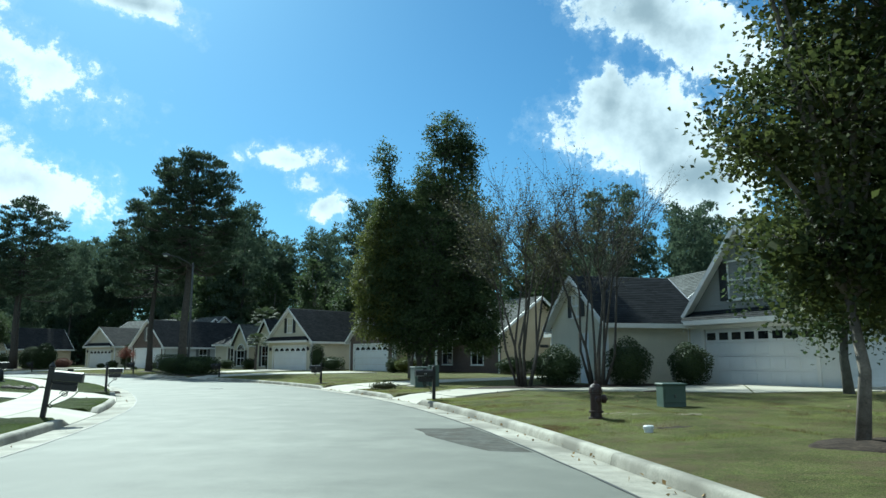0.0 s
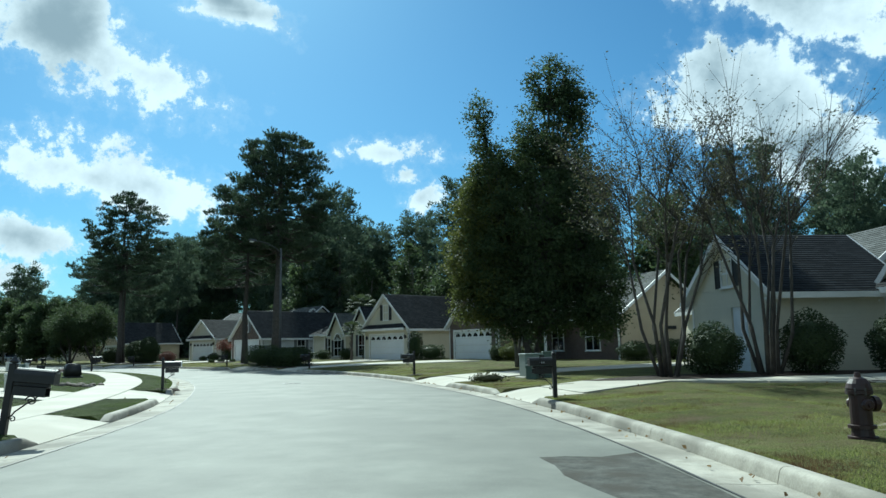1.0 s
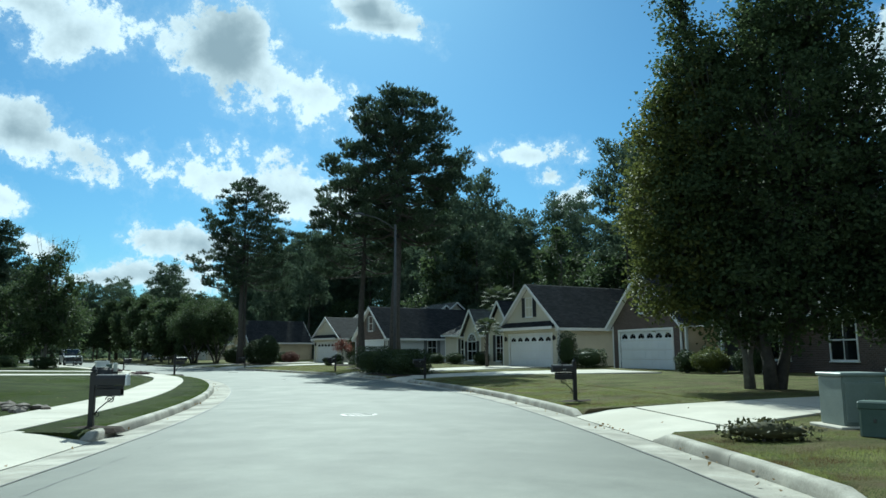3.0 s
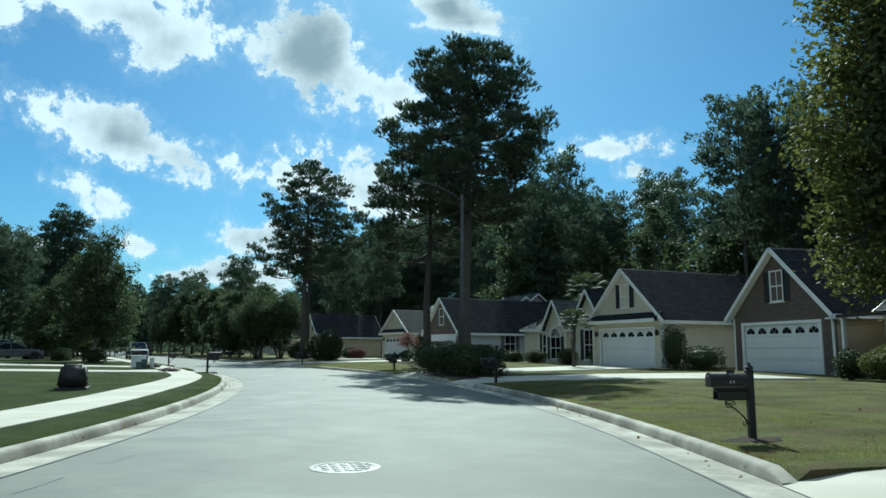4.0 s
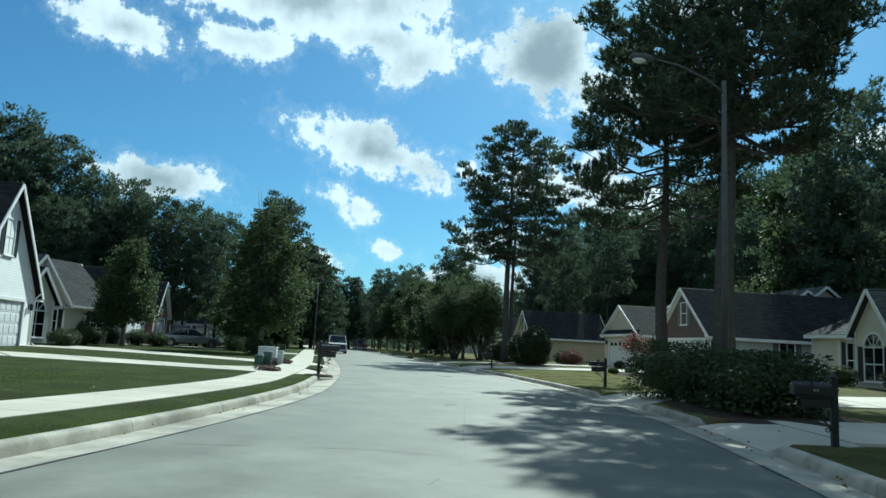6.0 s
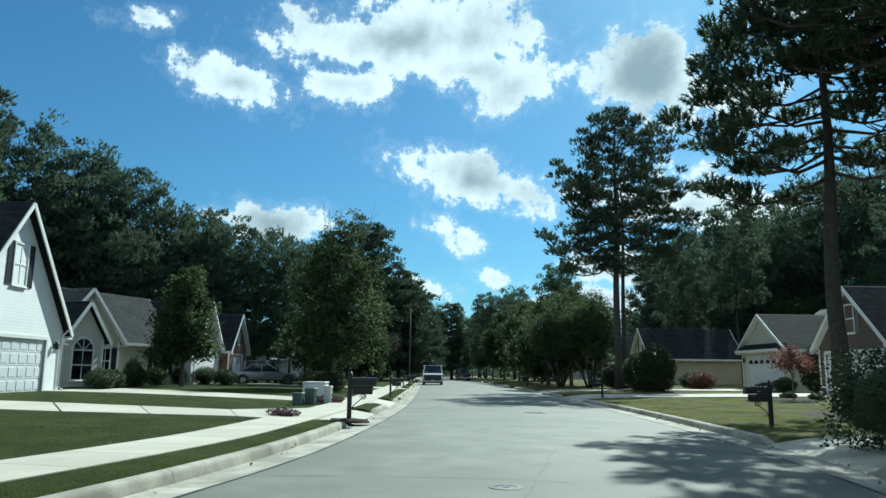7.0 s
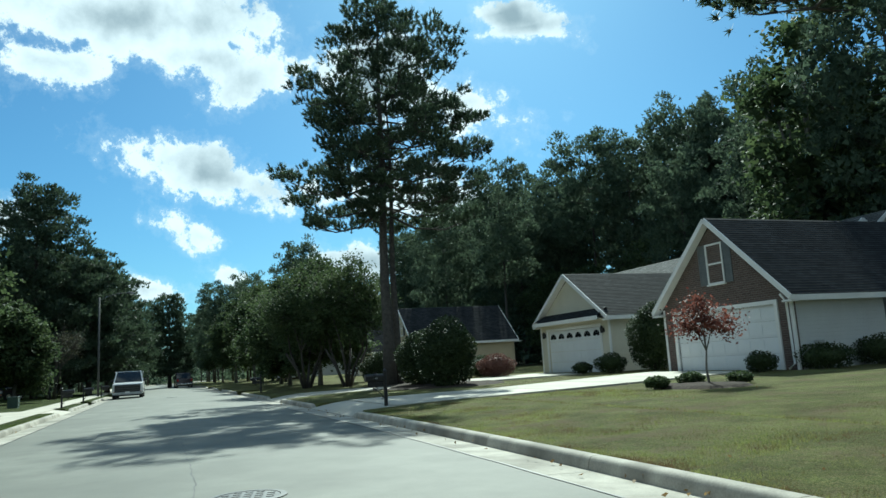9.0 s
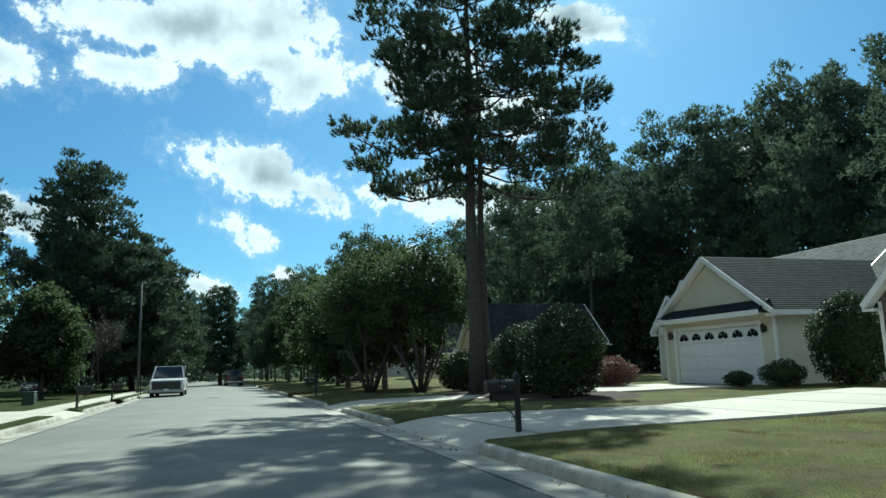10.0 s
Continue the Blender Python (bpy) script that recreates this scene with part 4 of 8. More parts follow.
def wing(house, x0, x1, y0, y1, h, rise, axis, wall, apex=0.5, gable=None, roof=None, over=0.32, holes=None, sides=("front", "back", "left", "right"), hip=(), wall_front=None, foot=None):
    """One block of a house. axis: the way its ridge runs. holes: by side, in metres from that wall's left end as seen from outside."""
    holes = holes or {}
    roof = roof or M_ROOF
    for face in sides:
        ln = x1 - x0 if face in ("front", "back") else y1 - y0
        bm = bmesh.new()
        wall_cells(bm, 0.0 if face in ("front", "back") else 0.182, ln if face in ("front", "back") else ln - 0.182, h, holes.get(face, []), None, z0=-0.4)
        bmesh.ops.remove_doubles(bm, verts=bm.verts[:], dist=0.0005)
        me = part("wall", bm, (wall_front or wall) if face == "front" else wall, house)
        me.matrix_local = on_wall(face, x0, x1, y0, y1, 0, 0)
        end = (axis == "y" and face in ("front", "back")) or (axis == "x" and face in ("left", "right"))
        if end and face not in hip:
            bm = bmesh.new()
            a0, a1 = (0.0, ln) if face in ("front", "back") else (0.0, ln)
            add_prism(bm, [(a0, h + 0.001), (a1, h + 0.001), (ln * (apex if face == "front" else 1 - apex), h + rise - 0.13)], 0.0, 0.18)
            g = part("gable", bm, gable or ((wall_front or wall) if face == "front" else wall), house)
            g.matrix_local = on_wall(face, x0, x1, y0, y1, 0, 0)
    o = over
    if axis == "y":
        xm, half = x0 + (x1 - x0) * apex, (x1 - x0) / 2
        zr = h + rise + 0.1
        zl, ze = h - o * rise / (xm - x0) + 0.1, h - o * rise / (x1 - xm) + 0.1
        ya, yb = y0 - o, y1 + o
        ra = ya + (half + o if "front" in hip else 0)
        rb = yb - (half + o if "back" in hip else 0)
        slope(house, (x0 - o, yb, zl), (x0 - o, ya, zl), (xm, ra, zr), (xm, rb, zr), roof)
        slope(house, (x1 + o, ya, ze), (x1 + o, yb, ze), (xm, rb, zr), (xm, ra, zr), roof)
        if "front" in hip:
            slope(house, (x0 - o, ya, ze), (x1 + o, ya, ze), (xm, ra, zr), (xm, ra, zr), roof)
        bm = bmesh.new()
        for x, zz in ((x0 - o, zl), (x1 + o, ze)):
            add_box(bm, x - 0.02, ya, zz - 0.20, x + 0.02, yb, zz - 0.015)
        for yy, face in ((ya, "front"), (yb, "back")):
            if face not in hip:
                for x, zz in ((x0 - o, zl), (x1 + o, ze)):
                    beam(bm, (x, yy, zz - 0.085), (xm, yy, zr - 0.085), 0.17, 0.05, (0, 1, 0))
                    yc = yy + (o / 2 if face == "front" else -o / 2)
                    beam(bm, (x, yc, zz - 0.17), (xm, yc, zr - 0.17), 0.025, o - 0.03, (0, 1, 0))
                add_box(bm, x0 - o - 0.02, yy, zl - 0.22, x0 + 0.05, yy + 0.3, zl - 0.16)
                add_box(bm, x1 - 0.05, yy, ze - 0.22, x1 + o + 0.02, yy + 0.3, ze - 0.16)
            else:
                add_box(bm, x0 - o, yy - 0.02, ze - 0.20, x1 + o, yy + 0.02, ze - 0.015)
        part("roof_trim", bm, M_TRIM, house)
        part("soffit", boxes((x0 - o + 0.02, ya + 0.02, zl - 0.17, x0 - 0.003, yb - 0.02, zl - 0.15), (x1 + 0.003, ya + 0.02, ze - 0.17, x1 + o - 0.02, yb - 0.02, ze - 0.15)), M_TRIM, house)
    else:
        ym, half = (y0 + y1) / 2, (y1 - y0) / 2
        k = rise / half
        ze, zr = h - o * k + 0.1, h + rise + 0.1
        xa, xb = x0 - o, x1 + o
        ra = xa + (half + o if "left" in hip else 0)
        rb = xb - (half + o if "right" in hip else 0)
        slope(house, (xa, y0 - o, ze), (xb, y0 - o, ze), (rb, ym, zr), (ra, ym, zr), roof)
        slope(house, (xb, y1 + o, ze), (xa, y1 + o, ze), (ra, ym, zr), (rb, ym, zr), roof)
        if "left" in hip:
            slope(house, (xa, y1 + o, ze), (xa, y0 - o, ze), (ra, ym, zr), (ra, ym, zr), roof)
        if "right" in hip:
            slope(house, (xb, y0 - o, ze), (xb, y1 + o, ze), (rb, ym, zr), (rb, ym, zr), roof)
        bm = bmesh.new()
        for y in (y0 - o, y1 + o):
            add_box(bm, xa, y - 0.02, ze - 0.20, xb, y + 0.02, ze - 0.015)
        for xx, face in ((xa, "left"), (xb, "right")):
            if face not in hip:
                for sy in (-1, 1):
                    beam(bm, (xx, ym + sy * (half + o), ze - 0.085), (xx, ym, zr - 0.085), 0.17, 0.05, (1, 0, 0))
            else:
                add_box(bm, xx - 0.02, y0 - o, ze - 0.20, xx + 0.02, y1 + o, ze - 0.015)
        part("roof_trim", bm, M_TRIM, house)
        part("soffit", boxes((xa + 0.02, y0 - o + 0.02, ze - 0.17, xb - 0.02, y0 - 0.003, ze - 0.15), (xa + 0.02, y1 + 0.003, ze - 0.17, xb - 0.02, y1 + o - 0.02, ze - 0.15)), M_TRIM, house)
    # corner boards
    for x in (x0, x1):
        if "front" in sides:
            part("corner_trim", boxes((x - 0.055, y0 - 0.02, 0.0, x + 0.055, y0 + 0.05, h - 0.15)), M_TRIM, house)
    if foot:
        part("foundation", boxes((x0 - 0.015, y0 - 0.015, -0.4, x1 + 0.015, y1 + 0.015, 0.22)), foot, house)


def pent(house, x0, x1, y, z):
    """A narrow shingled skirt roof across a gable's foot."""
    slope(house, (x0, y - 0.55, z), (x1, y - 0.55, z), (x1, y - 0.001, z + 0.38), (x0, y - 0.001, z + 0.38), M_ROOF, "skirt_roof")
    part("skirt_trim", boxes((x0, y - 0.57, z - 0.19, x1, y - 0.53, z - 0.005), (x0 + 0.02, y - 0.53, z - 0.15, x1 - 0.02, y - 0.002, z - 0.13)), M_TRIM, house)


def downspout(house, x, y, h):
    t = Tubes()
    t.add([(x, y - 0.30, h - 0.1), (x, y - 0.08, h - 0.35), (x, y - 0.06, 0.2), (x, y - 0.3, 0.05)], [0.04] * 4, 8)
    part("downspout", t.mesh("downspout", M_TRIM), None, house)


def garage_front(house, w, h, holes_key="front"):
    return {holes_key: [(w / 2 - 2.44, w / 2 + 2.44, -0.4, 2.13)]}


def house_a():
    """Cream house: garage gable with a shuttered window, entry gable, hipped bay and a long main roof."""
    hs = thing("cream_house", on_ground(-15.7, 73.0, road_yaw(58.0, 1)), "cream sided house with steep garage gable and charcoal roof", "house", "houses")
    wing(hs, -6.6, 0, 0, 12, 2.75, 2.85, "y", M_CREAM, holes=garage_front(hs, 6.6, 2.75), foot=None)
    garage_door(hs, pose(-3.3, 0, 0))
    pent(hs, -6.5, -0.1, 0, 2.68)
    window(hs, pose(-3.3, 0, 3.45), 0.75, 1.25, M_SHUTTER, 2, 2, M_DARKGLASS)
    lantern(hs, pose(-6.1, 0, 1.75))
    lantern(hs, pose(-0.45, 0, 1.75))
    wing(hs, -22.5, -6.0, 4.0, 13, 2.75, 2.75, "x", M_CREAM, hip=("left",), holes={"front": [(9.5, 10.9, 0.3, 2.2), (13.2, 14.2, 0.0, 2.1), (3, 4.2, 0.8, 2.2)]})
    window(hs, pose(-12.3, 4.0, 0.3), 1.4, 1.9, None, 2, 2)
    window(hs, pose(-18.9, 4.0, 0.8), 1.2, 1.4, M_SHUTTER, 2, 2)
    part("front_door", boxes((-9.3, 4.05, 0, -8.3, 4.12, 2.1), (-9.2, 4.03, 1.2, -8.4, 4.05, 2.0), bevel=0.01), M_DOOR, hs, "white panelled front door")
    wing(hs, -10.4, -7.2, 1.2, 5, 2.75, 2.1, "y", M_CREAM, holes={"front": [(1.05, 2.15, 0.35, 2.25)]})
    window(hs, pose(-8.8, 1.2, 0.35), 1.1, 1.9, M_SHUTTER, 2, 3)
    # bay and small gable: sunlit slopes given as paler shingles
    wing(hs, -18.0, -13.0, 2.7, 8, 2.75, 2.4, "y", M_CREAM, hip=("front",), roof=M_ROOF_G, holes={"front": [(0.7, 1.7, 0.4, 2.1)]})
    window(hs, pose(-16.8, 2.7, 0.4), 1.0, 1.7, M_SHUTTER, 2, 2)
    wing(hs, -15.45, -12.85, 1.9, 4.5, 2.75, 1.75, "y", M_CREAM, roof=M_ROOF_G, holes={"front": [(0.65, 1.95, 0.35, 1.85)]})
    window(hs, pose(-14.15, 1.9, 0.35), 1.3, 1.5, M_SHUTTER, 2, 2, arch=True)
    downspout(hs, -0.06, 0.0, 2.7)
    return hs


def house_b():
    """Brick garage gable with a pale body to its side."""
    hs = thing("brick_gabled_house", on_ground(-7.75, 66.4, road_yaw(48.8, 1)), "brown brick garage gable house with tan siding and white trim", "house", "houses")
    wing(hs, -6.3, 0, 0, 12, 2.65, 2.85, "y", M_TAN, gable=M_BRICK, wall_front=M_BRICK, holes=garage_front(hs, 6.3, 2.65))
    garage_door(hs, pose(-3.15, 0, 0))
    window(hs, pose(-3.15, 0, 3.2), 0.75, 1.3, M_SHUTTER, 2, 2, M_DARKGLASS)
    wing(hs, 0.2, 3.4, 3.5, 10.5, 2.65, 2.2, "x", M_TAN, holes={"front": [(1.0, 2.2, 0.7, 2.2)]})
    window(hs, pose(1.8, 3.5, 0.7), 1.2, 1.5, M_SHUTTER, 2, 2)
    wing(hs, -7.6, -6.2, 5.5, 12.5, 2.65, 2.2, "x", M_TAN)
    downspout(hs, 0.08, 0.0, 2.6)
    return hs


def house_c():
    """Brick gable with a plain white double door and a long pale side wall."""
    hs = thing("brick_fronted_house", on_ground(-35.3, 87.5, road_yaw(84.0, 1)), "brown brick gable house with pale grey side wall and charcoal roof", "house", "houses")
    wing(hs, -6.2, 0, 0, 14, 2.55, 2.85, "y", M_GREY_SID, gable=M_BRICK, wall_front=M_BRICK, holes={"front": [(6.2 / 2 - 2.44, 6.2 / 2 + 2.44, -0.4, 2.13)], "right": [(4.6, 5.6, 0.75, 2.15)]})
    garage_door(hs, pose(-3.1, 0, 0), plain=True)
    window(hs, pose(-3.1, 0, 3.15), 0.72, 1.35, M_SHUTTER_G, 1, 2, M_DARKGLASS)
    window(hs, on_wall("right", -6.2, 0, 0, 14, 5.1, 0.75), 1.0, 1.4, M_SHUTTER_G, 2, 2)
    # paler shingles paint this roof as lit by the sun
    wing(hs, -13.5, -5.5, 6.0, 15, 2.75, 3.3, "x", M_GREY_SID, roof=M_ROOF_G)
    wing(hs, -0.2, 7.5, 8.0, 15.5, 2.6, 2.6, "x", M_GREY_SID, holes={"front": [(4.0, 5.3, 0.7, 2.1)]})
    window(hs, pose(4.45, 8.0, 0.7), 1.3, 1.4, M_SHUTTER_G, 2, 2)
    bm = boxes((0.12, 0.6, 0.55, 0.30, 0.9, 0.9, 0.02))
    part("meter_box", bm, M_GALV, hs)
    downspout(hs, -0.10, 0.0, 2.5)
    return hs


def house_f():
    """Cream house with a louvred garage gable, an arched entry window and a tall main roof."""
    hs = thing("cream_gabled_house", on_ground(-44.15, 94.2, road_yaw(95.0, 1)), "cream sided house with garage gable and arched entry window", "house", "houses")
    wing(hs, -6.4, 0, 0, 9, 2.7, 2.15, "y", M_CREAM, holes=garage_front(hs, 6.4, 2.7))
    garage_door(hs, pose(-3.2, 0, 0))
    pent(hs, -6.3, -0.1, 0, 2.62)
    lantern(hs, pose(-5.9, 0, 1.8))
    lantern(hs, pose(-0.42, 0, 1.8))
    # the main roof's sunlit look is in its paler shingle colour
    wing(hs, -15.5, 6.0, 6.0, 16, 2.75, 3.6, "x", M_CREAM, roof=M_ROOF_G, holes={"front": [(3, 4.2, 0.6, 2.1)]})
    window(hs, pose(-11.9, 6.0, 0.6), 1.2, 1.5, M_SHUTTER_G, 2, 2)
    wing(hs, -10.4, -7.0, 3.0, 8, 2.75, 1.9, "y", M_CREAM, holes={"front": [(1.1, 2.3, 0.35, 1.9)]})
    window(hs, pose(-8.7, 3.0, 0.35), 1.2, 1.55, M_SHUTTER_G, 2, 2, arch=True)
    wing(hs, -13.4, -10.6, 4.4, 8, 2.75, 1.5, "y", M_CREAM)
    return hs


def house_h1():
    """Yellow-cream house with a side-entry garage wing and a shuttered front gable."""
    _, t = road_at(22.6)
    hs = thing("side_garage_house", on_ground(3.72, 37.15, -73.5), "pale cream house with side garage wing and shuttered gable", "house", "houses")
    wing(hs, -5.4, 0, 0, 4.2, 2.55, 1.95, "y", M_CREAM, holes={"front": [(2.8, 3.8, -0.4, 2.1)]})
    window(hs, pose(-2.7, 0, 2.85), 0.7, 0.85, M_SHUTTER, 2, 2, M_DARKGLASS)
    part("side_door", boxes((-2.6, 0.06, 0, -1.6, 0.12, 2.1), (-2.5, 0.04, 1.15, -1.7, 0.06, 1.95), (-2.5, 0.04, 0.2, -1.7, 0.06, 0.95), bevel=0.008), M_DOOR, hs, "white panelled door")
    wing(hs, -13.5, -1.6, 3.4, 9.5, 2.6, 2.3, "x", M_CREAM, roof=M_ROOF_G)
    return hs


def garage_wing():
    """The angled garage of the pale house: a steep gable with a paired window over a wide door."""
    hs = thing("garage_wing", on_ground(7.25, 38.3, -62.0), "white lap sided garage, steep gable darkened for shade, shuttered window", "house", "houses")
    # the gable's shade is painted in by darker siding than the walls
    wing(hs, 0, 6.6, 0, 7.0, 2.55, 3.35, "y", M_WHITE_SID, apex=0.44, gable=M_SHADED_SID, holes=garage_front(hs, 6.6, 2.55))
    gd = garage_door(hs, pose(3.3, 0, 0), plain=True)
    for i in range(8):
        part("door_light", boxes((-2.44 + 0.61 * i + 0.09, 0.038, 1.70, -2.44 + 0.61 * i + 0.52, 0.047, 1.98)), M_DARKGLASS, gd)
    pent(hs, 0.1, 6.5, 0, 2.48)
    window(hs, pose(3.0, 0, 3.25), 1.5, 1.4, M_SHUTTER, 2, 2, M_DARKGLASS)
    downspout(hs, 0.06, 0.0, 2.5)
    return hs


def house_h1b():
    """Tan house set back behind the big tree, its gable end to the drive."""
    hs = thing("tan_house", on_ground(0.35, 57.4, road_yaw(38.8, 1)), "tan sided ranch house with porch and grey roof", "house", "houses")
    # front wall in dark brick colour, standing for the shade of the porch
    wing(hs, -11, 0, 0, 7.2, 2.65, 2.6, "x", M_TAN, wall_front=M_BRICK, roof=M_ROOF_G, holes={"front": [(4.0, 5.3, 0.6, 2.2), (7.8, 9.2, 0.6, 2.2), (0.6, 1.6, -0.4, 2.1)]})
    window(hs, pose(-6.35, 0, 0.6), 1.3, 1.6, None, 2, 2)
    window(hs, pose(-2.5, 0, 0.6), 1.4, 1.6, None, 2, 2)
    part("front_door", boxes((-10.4, 0.06, 0, -9.4, 0.12, 2.1), bevel=0.01), M_SHUTTER, hs, "dark front door")
    slope(hs, (-10.9, -2.2, 2.35), (-4.5, -2.2, 2.35), (-4.5, -0.30, 2.52), (-10.9, -0.30, 2.52), M_ROOF_G, "porch_roof")
    for x in (-10.7, -7.7, -4.7):
        bm = boxes((x - 0.06, -2.1, 0, x + 0.06, -1.98, 2.3), (x - 0.1, -2.14, 0, x + 0.1, -1.94, 0.15), (x - 0.1, -2.14, 2.15, x + 0.1, -1.94, 2.3))
        part("porch_post", bm, M_TRIM, hs)
    bm = boxes((0, -0.05, 0, 0.75, 0.02, 0.20))
    v = part("gable_vent", bm, M_SHUTTER, hs, "dark louvred wall vent")
    v.matrix_local = on_wall("right", -11, 0, 0, 7.2, 3.6, 1.75)
    return hs


def house_l1():
    """Cream sided house across the street, seen against the light."""
    hs = thing("arched_entry_house", on_ground(-55.4, 56.0, 125.0), "cream sided house with arched entry gable and dark roof", "house", "houses")
    wing(hs, -1.0, 17.0, 6.8, 16, 2.7, 3.2, "x", M_CREAM, holes={"front": [(14.2, 15.5, 0.7, 2.2), (8.6, 9.3, 0.8, 2.1)]})
    window(hs, pose(13.85, 6.8, 0.7), 1.3, 1.5, M_SHUTTER, 2, 2)
    window(hs, pose(7.95, 6.8, 0.8), 0.7, 1.3, M_SHUTTER, 2, 2)
    # sun on this slope is painted with the paler shingles
    wing(hs, 4.0, 8.8, 5.4, 10, 2.7, 2.6, "y", M_CREAM, roof=M_ROOF_G, holes={"front": [(3.5, 4.2, 0.7, 2.1)]})
    window(hs, pose(7.85, 5.4, 0.7), 0.7, 1.4, M_SHUTTER, 2, 2)
    wing(hs, 4.15, 6.75, 4.5, 7.0, 2.7, 1.75, "y", M_CREAM, holes={"front": [(0.65, 1.95, 0.4, 1.9)]})
    window(hs, pose(5.45, 4.5, 0.4), 1.3, 1.5, None, 2, 2, arch=True)
    return hs


def white_garage():
    """The white house's garage, turned from its body: a steep tall gable with a shuttered window over the door."""
    hs = thing("white_garage_wing", on_ground(-55.4, 56.0, 146.0), "white lap sided garage with tall steep gable and shuttered window", "house", "houses")
    wing(hs, -7.4, 0, 0, 9, 2.75, 4.7, "y", M_WHITE_SID, holes=garage_front(hs, 7.4, 2.75))
    garage_door(hs, pose(-3.7, 0, 0), plain=True)
    window(hs, pose(-3.7, 0, 4.2), 0.9, 1.6, M_SHUTTER, 2, 2, M_DARKGLASS)
    lantern(hs, pose(-0.6, 0, 1.75))
    downspout(hs, -0.08, 0.0, 2.7)
    return hs


def house_l2():
    """Two gables, one pale and one brick, with a white door each."""
    hs = thing("two_gabled_house", on_ground(-74.6, 69.0, road_yaw(95.0, -1)), "house with pale gable and red brick gable, white garage doors", "house", "houses")
    wing(hs, -6.2, 0, 0, 10, 2.65, 3.1, "y", M_GREY_SID, holes=garage_front(hs, 6.2, 2.65))
    garage_door(hs, pose(-3.1, 0, 0), plain=True)
    wing(hs, 0.5, 5.7, -0.6, 10, 2.65, 2.7, "y", M_BRICK_R, holes={"front": [(1.3, 3.9, -0.4, 2.13)]})
    garage_door(hs, pose(3.1, -0.6, 0), 2.6, 2.13, plain=True)
    window(hs, pose(3.1, -0.6, 3.0), 0.6, 0.9, M_SHUTTER, 2, 2, M_DARKGLASS)
    wing(hs, -10, 14.0, 7.0, 16, 2.65, 3.0, "x", M_BRICK_R)
    return hs


def house_far(x, y, s, side, wall, label):
    hs = thing("distant_house", on_ground(x, y, road_yaw(s, side)), label, "house", "houses")
    wing(hs, -6.4, 0, 0, 9, 2.7, 2.9, "y", wall, holes=garage_front(hs, 6.4, 2.7))
    garage_door(hs, pose(-3.2, 0, 0))
    wing(hs, -18, -5.8, 3.5, 12, 2.7, 2.7, "x", wall, holes={"front": [(3, 4.3, 0.7, 2.2), (8, 9.3, 0.7, 2.2)]})
    window(hs, pose(-14.35, 3.5, 0.7), 1.3, 1.5, M_SHUTTER, 2, 2)
    window(hs, pose(-9.35, 3.5, 0.7), 1.3, 1.5, M_SHUTTER, 2, 2)
    window(hs, pose(-3.2, 0, 3.4), 0.7, 1.2, M_SHUTTER, 2, 2, M_DARKGLASS)
    return hs


house_a()
house_b()
house_c()
house_f()
house_h1()
garage_wing()
house_h1b()
house_l1()
white_garage()
house_l2()
house_far(*beside(117.0, 19.0), 117.0, 1, M_TAN, "tan sided house behind street trees")
house_far(*beside(140.0, 20.0), 140.0, 1, M_CREAM, "cream sided house far along the street")
house_far(*beside(165.0, 20.0), 165.0, 1, M_GREY_SID, "pale grey house at the street's far bend")
house_far(*beside(124.0, -20.0), 124.0, -1, M_TAN, "tan house far along the street")
house_far(*beside(150.0, -20.0), 150.0, -1, M_WHITE_SID, "white house far along the street")

# ---- driveways ----
driveway("driveway_1", 19.6, 22.2, 1, [((0.2, 34.2), (-1.6, 36.2)), ((6.6, 30.2), (9.0, 37.6)), ((14.5, 31.0), (15.5, 38.6))], "curving pale concrete driveway to the side garage")
driveway("driveway_2", 27.1, 30.9, 1, [((-3.6, 41.2), (-5.0, 43.8)), ((3.0, 45.5), (2.0, 49.0)), ((10.0, 48.0), (9.5, 52.0))], "concrete driveway beside the planted island")
driveway("driveway_3", 49.0, 52.1, 1, [((-13.6, 60.2), (-16.6, 64.0)), ((-8.4, 61.9), (-11.8, 66.8))], "concrete driveway to the brick garage")
driveway("driveway_4", 56.2, 59.6, 1, [((-20.4, 66.6), (-23.2, 70.6)), ((-16.4, 72.6), (-20.4, 77.0))], "concrete driveway shaded by pines")
driveway("driveway_5", 80.0, 85.3, 1, [((-40.6, 81.2), (-44.0, 83.6)), ((-36.6, 87.6), (-41.2, 91.2))], "bright curving concrete driveway to the brick garage")
driveway("driveway_6", 92.5, 96.1, 1, [((-48.6, 89.6), (-51.6, 92.4)), ((-45.2, 93.4), (-49.6, 96.6))], "concrete parking pad before the cream garage")
driveway("driveway_7", 15.1, 18.2, -1, [((-16.8, 17.5), (-17.5, 21.5)), ((-30, 14), (-31, 19))], "wide pale concrete driveway across the sidewalk")
driveway("driveway_8", 24.1, 27.9, -1, [((-21.0, 33.0), (-22.5, 36.2)), ((-34, 27), (-36, 31))], "wide pale concrete driveway beside a stone edging")
driveway("driveway_9", 62.9, 67.9, -1, [((-37.4, 57.9), (-40.1, 58.6)), ((-39.7, 54.3), (-43.9, 54.6)), ((-46.6, 45.4), (-51.2, 46.4))], "concrete driveway crossing the lawn")
driveway("driveway_10", 72.2, 76.8, -1, [((-46.2, 62.5), (-49.2, 64.2)), ((-49.8, 59.7), (-53.4, 62.0)), ((-54.6, 55.4), (-59.2, 58.6))], "concrete driveway to the white garage")
driveway("driveway_11", 95.7, 99.9, -1, [((-70.0, 68.2), (-73.6, 70.2)), ((-73.4, 66.4), (-79.6, 70.4))], "concrete driveway with parked cars")

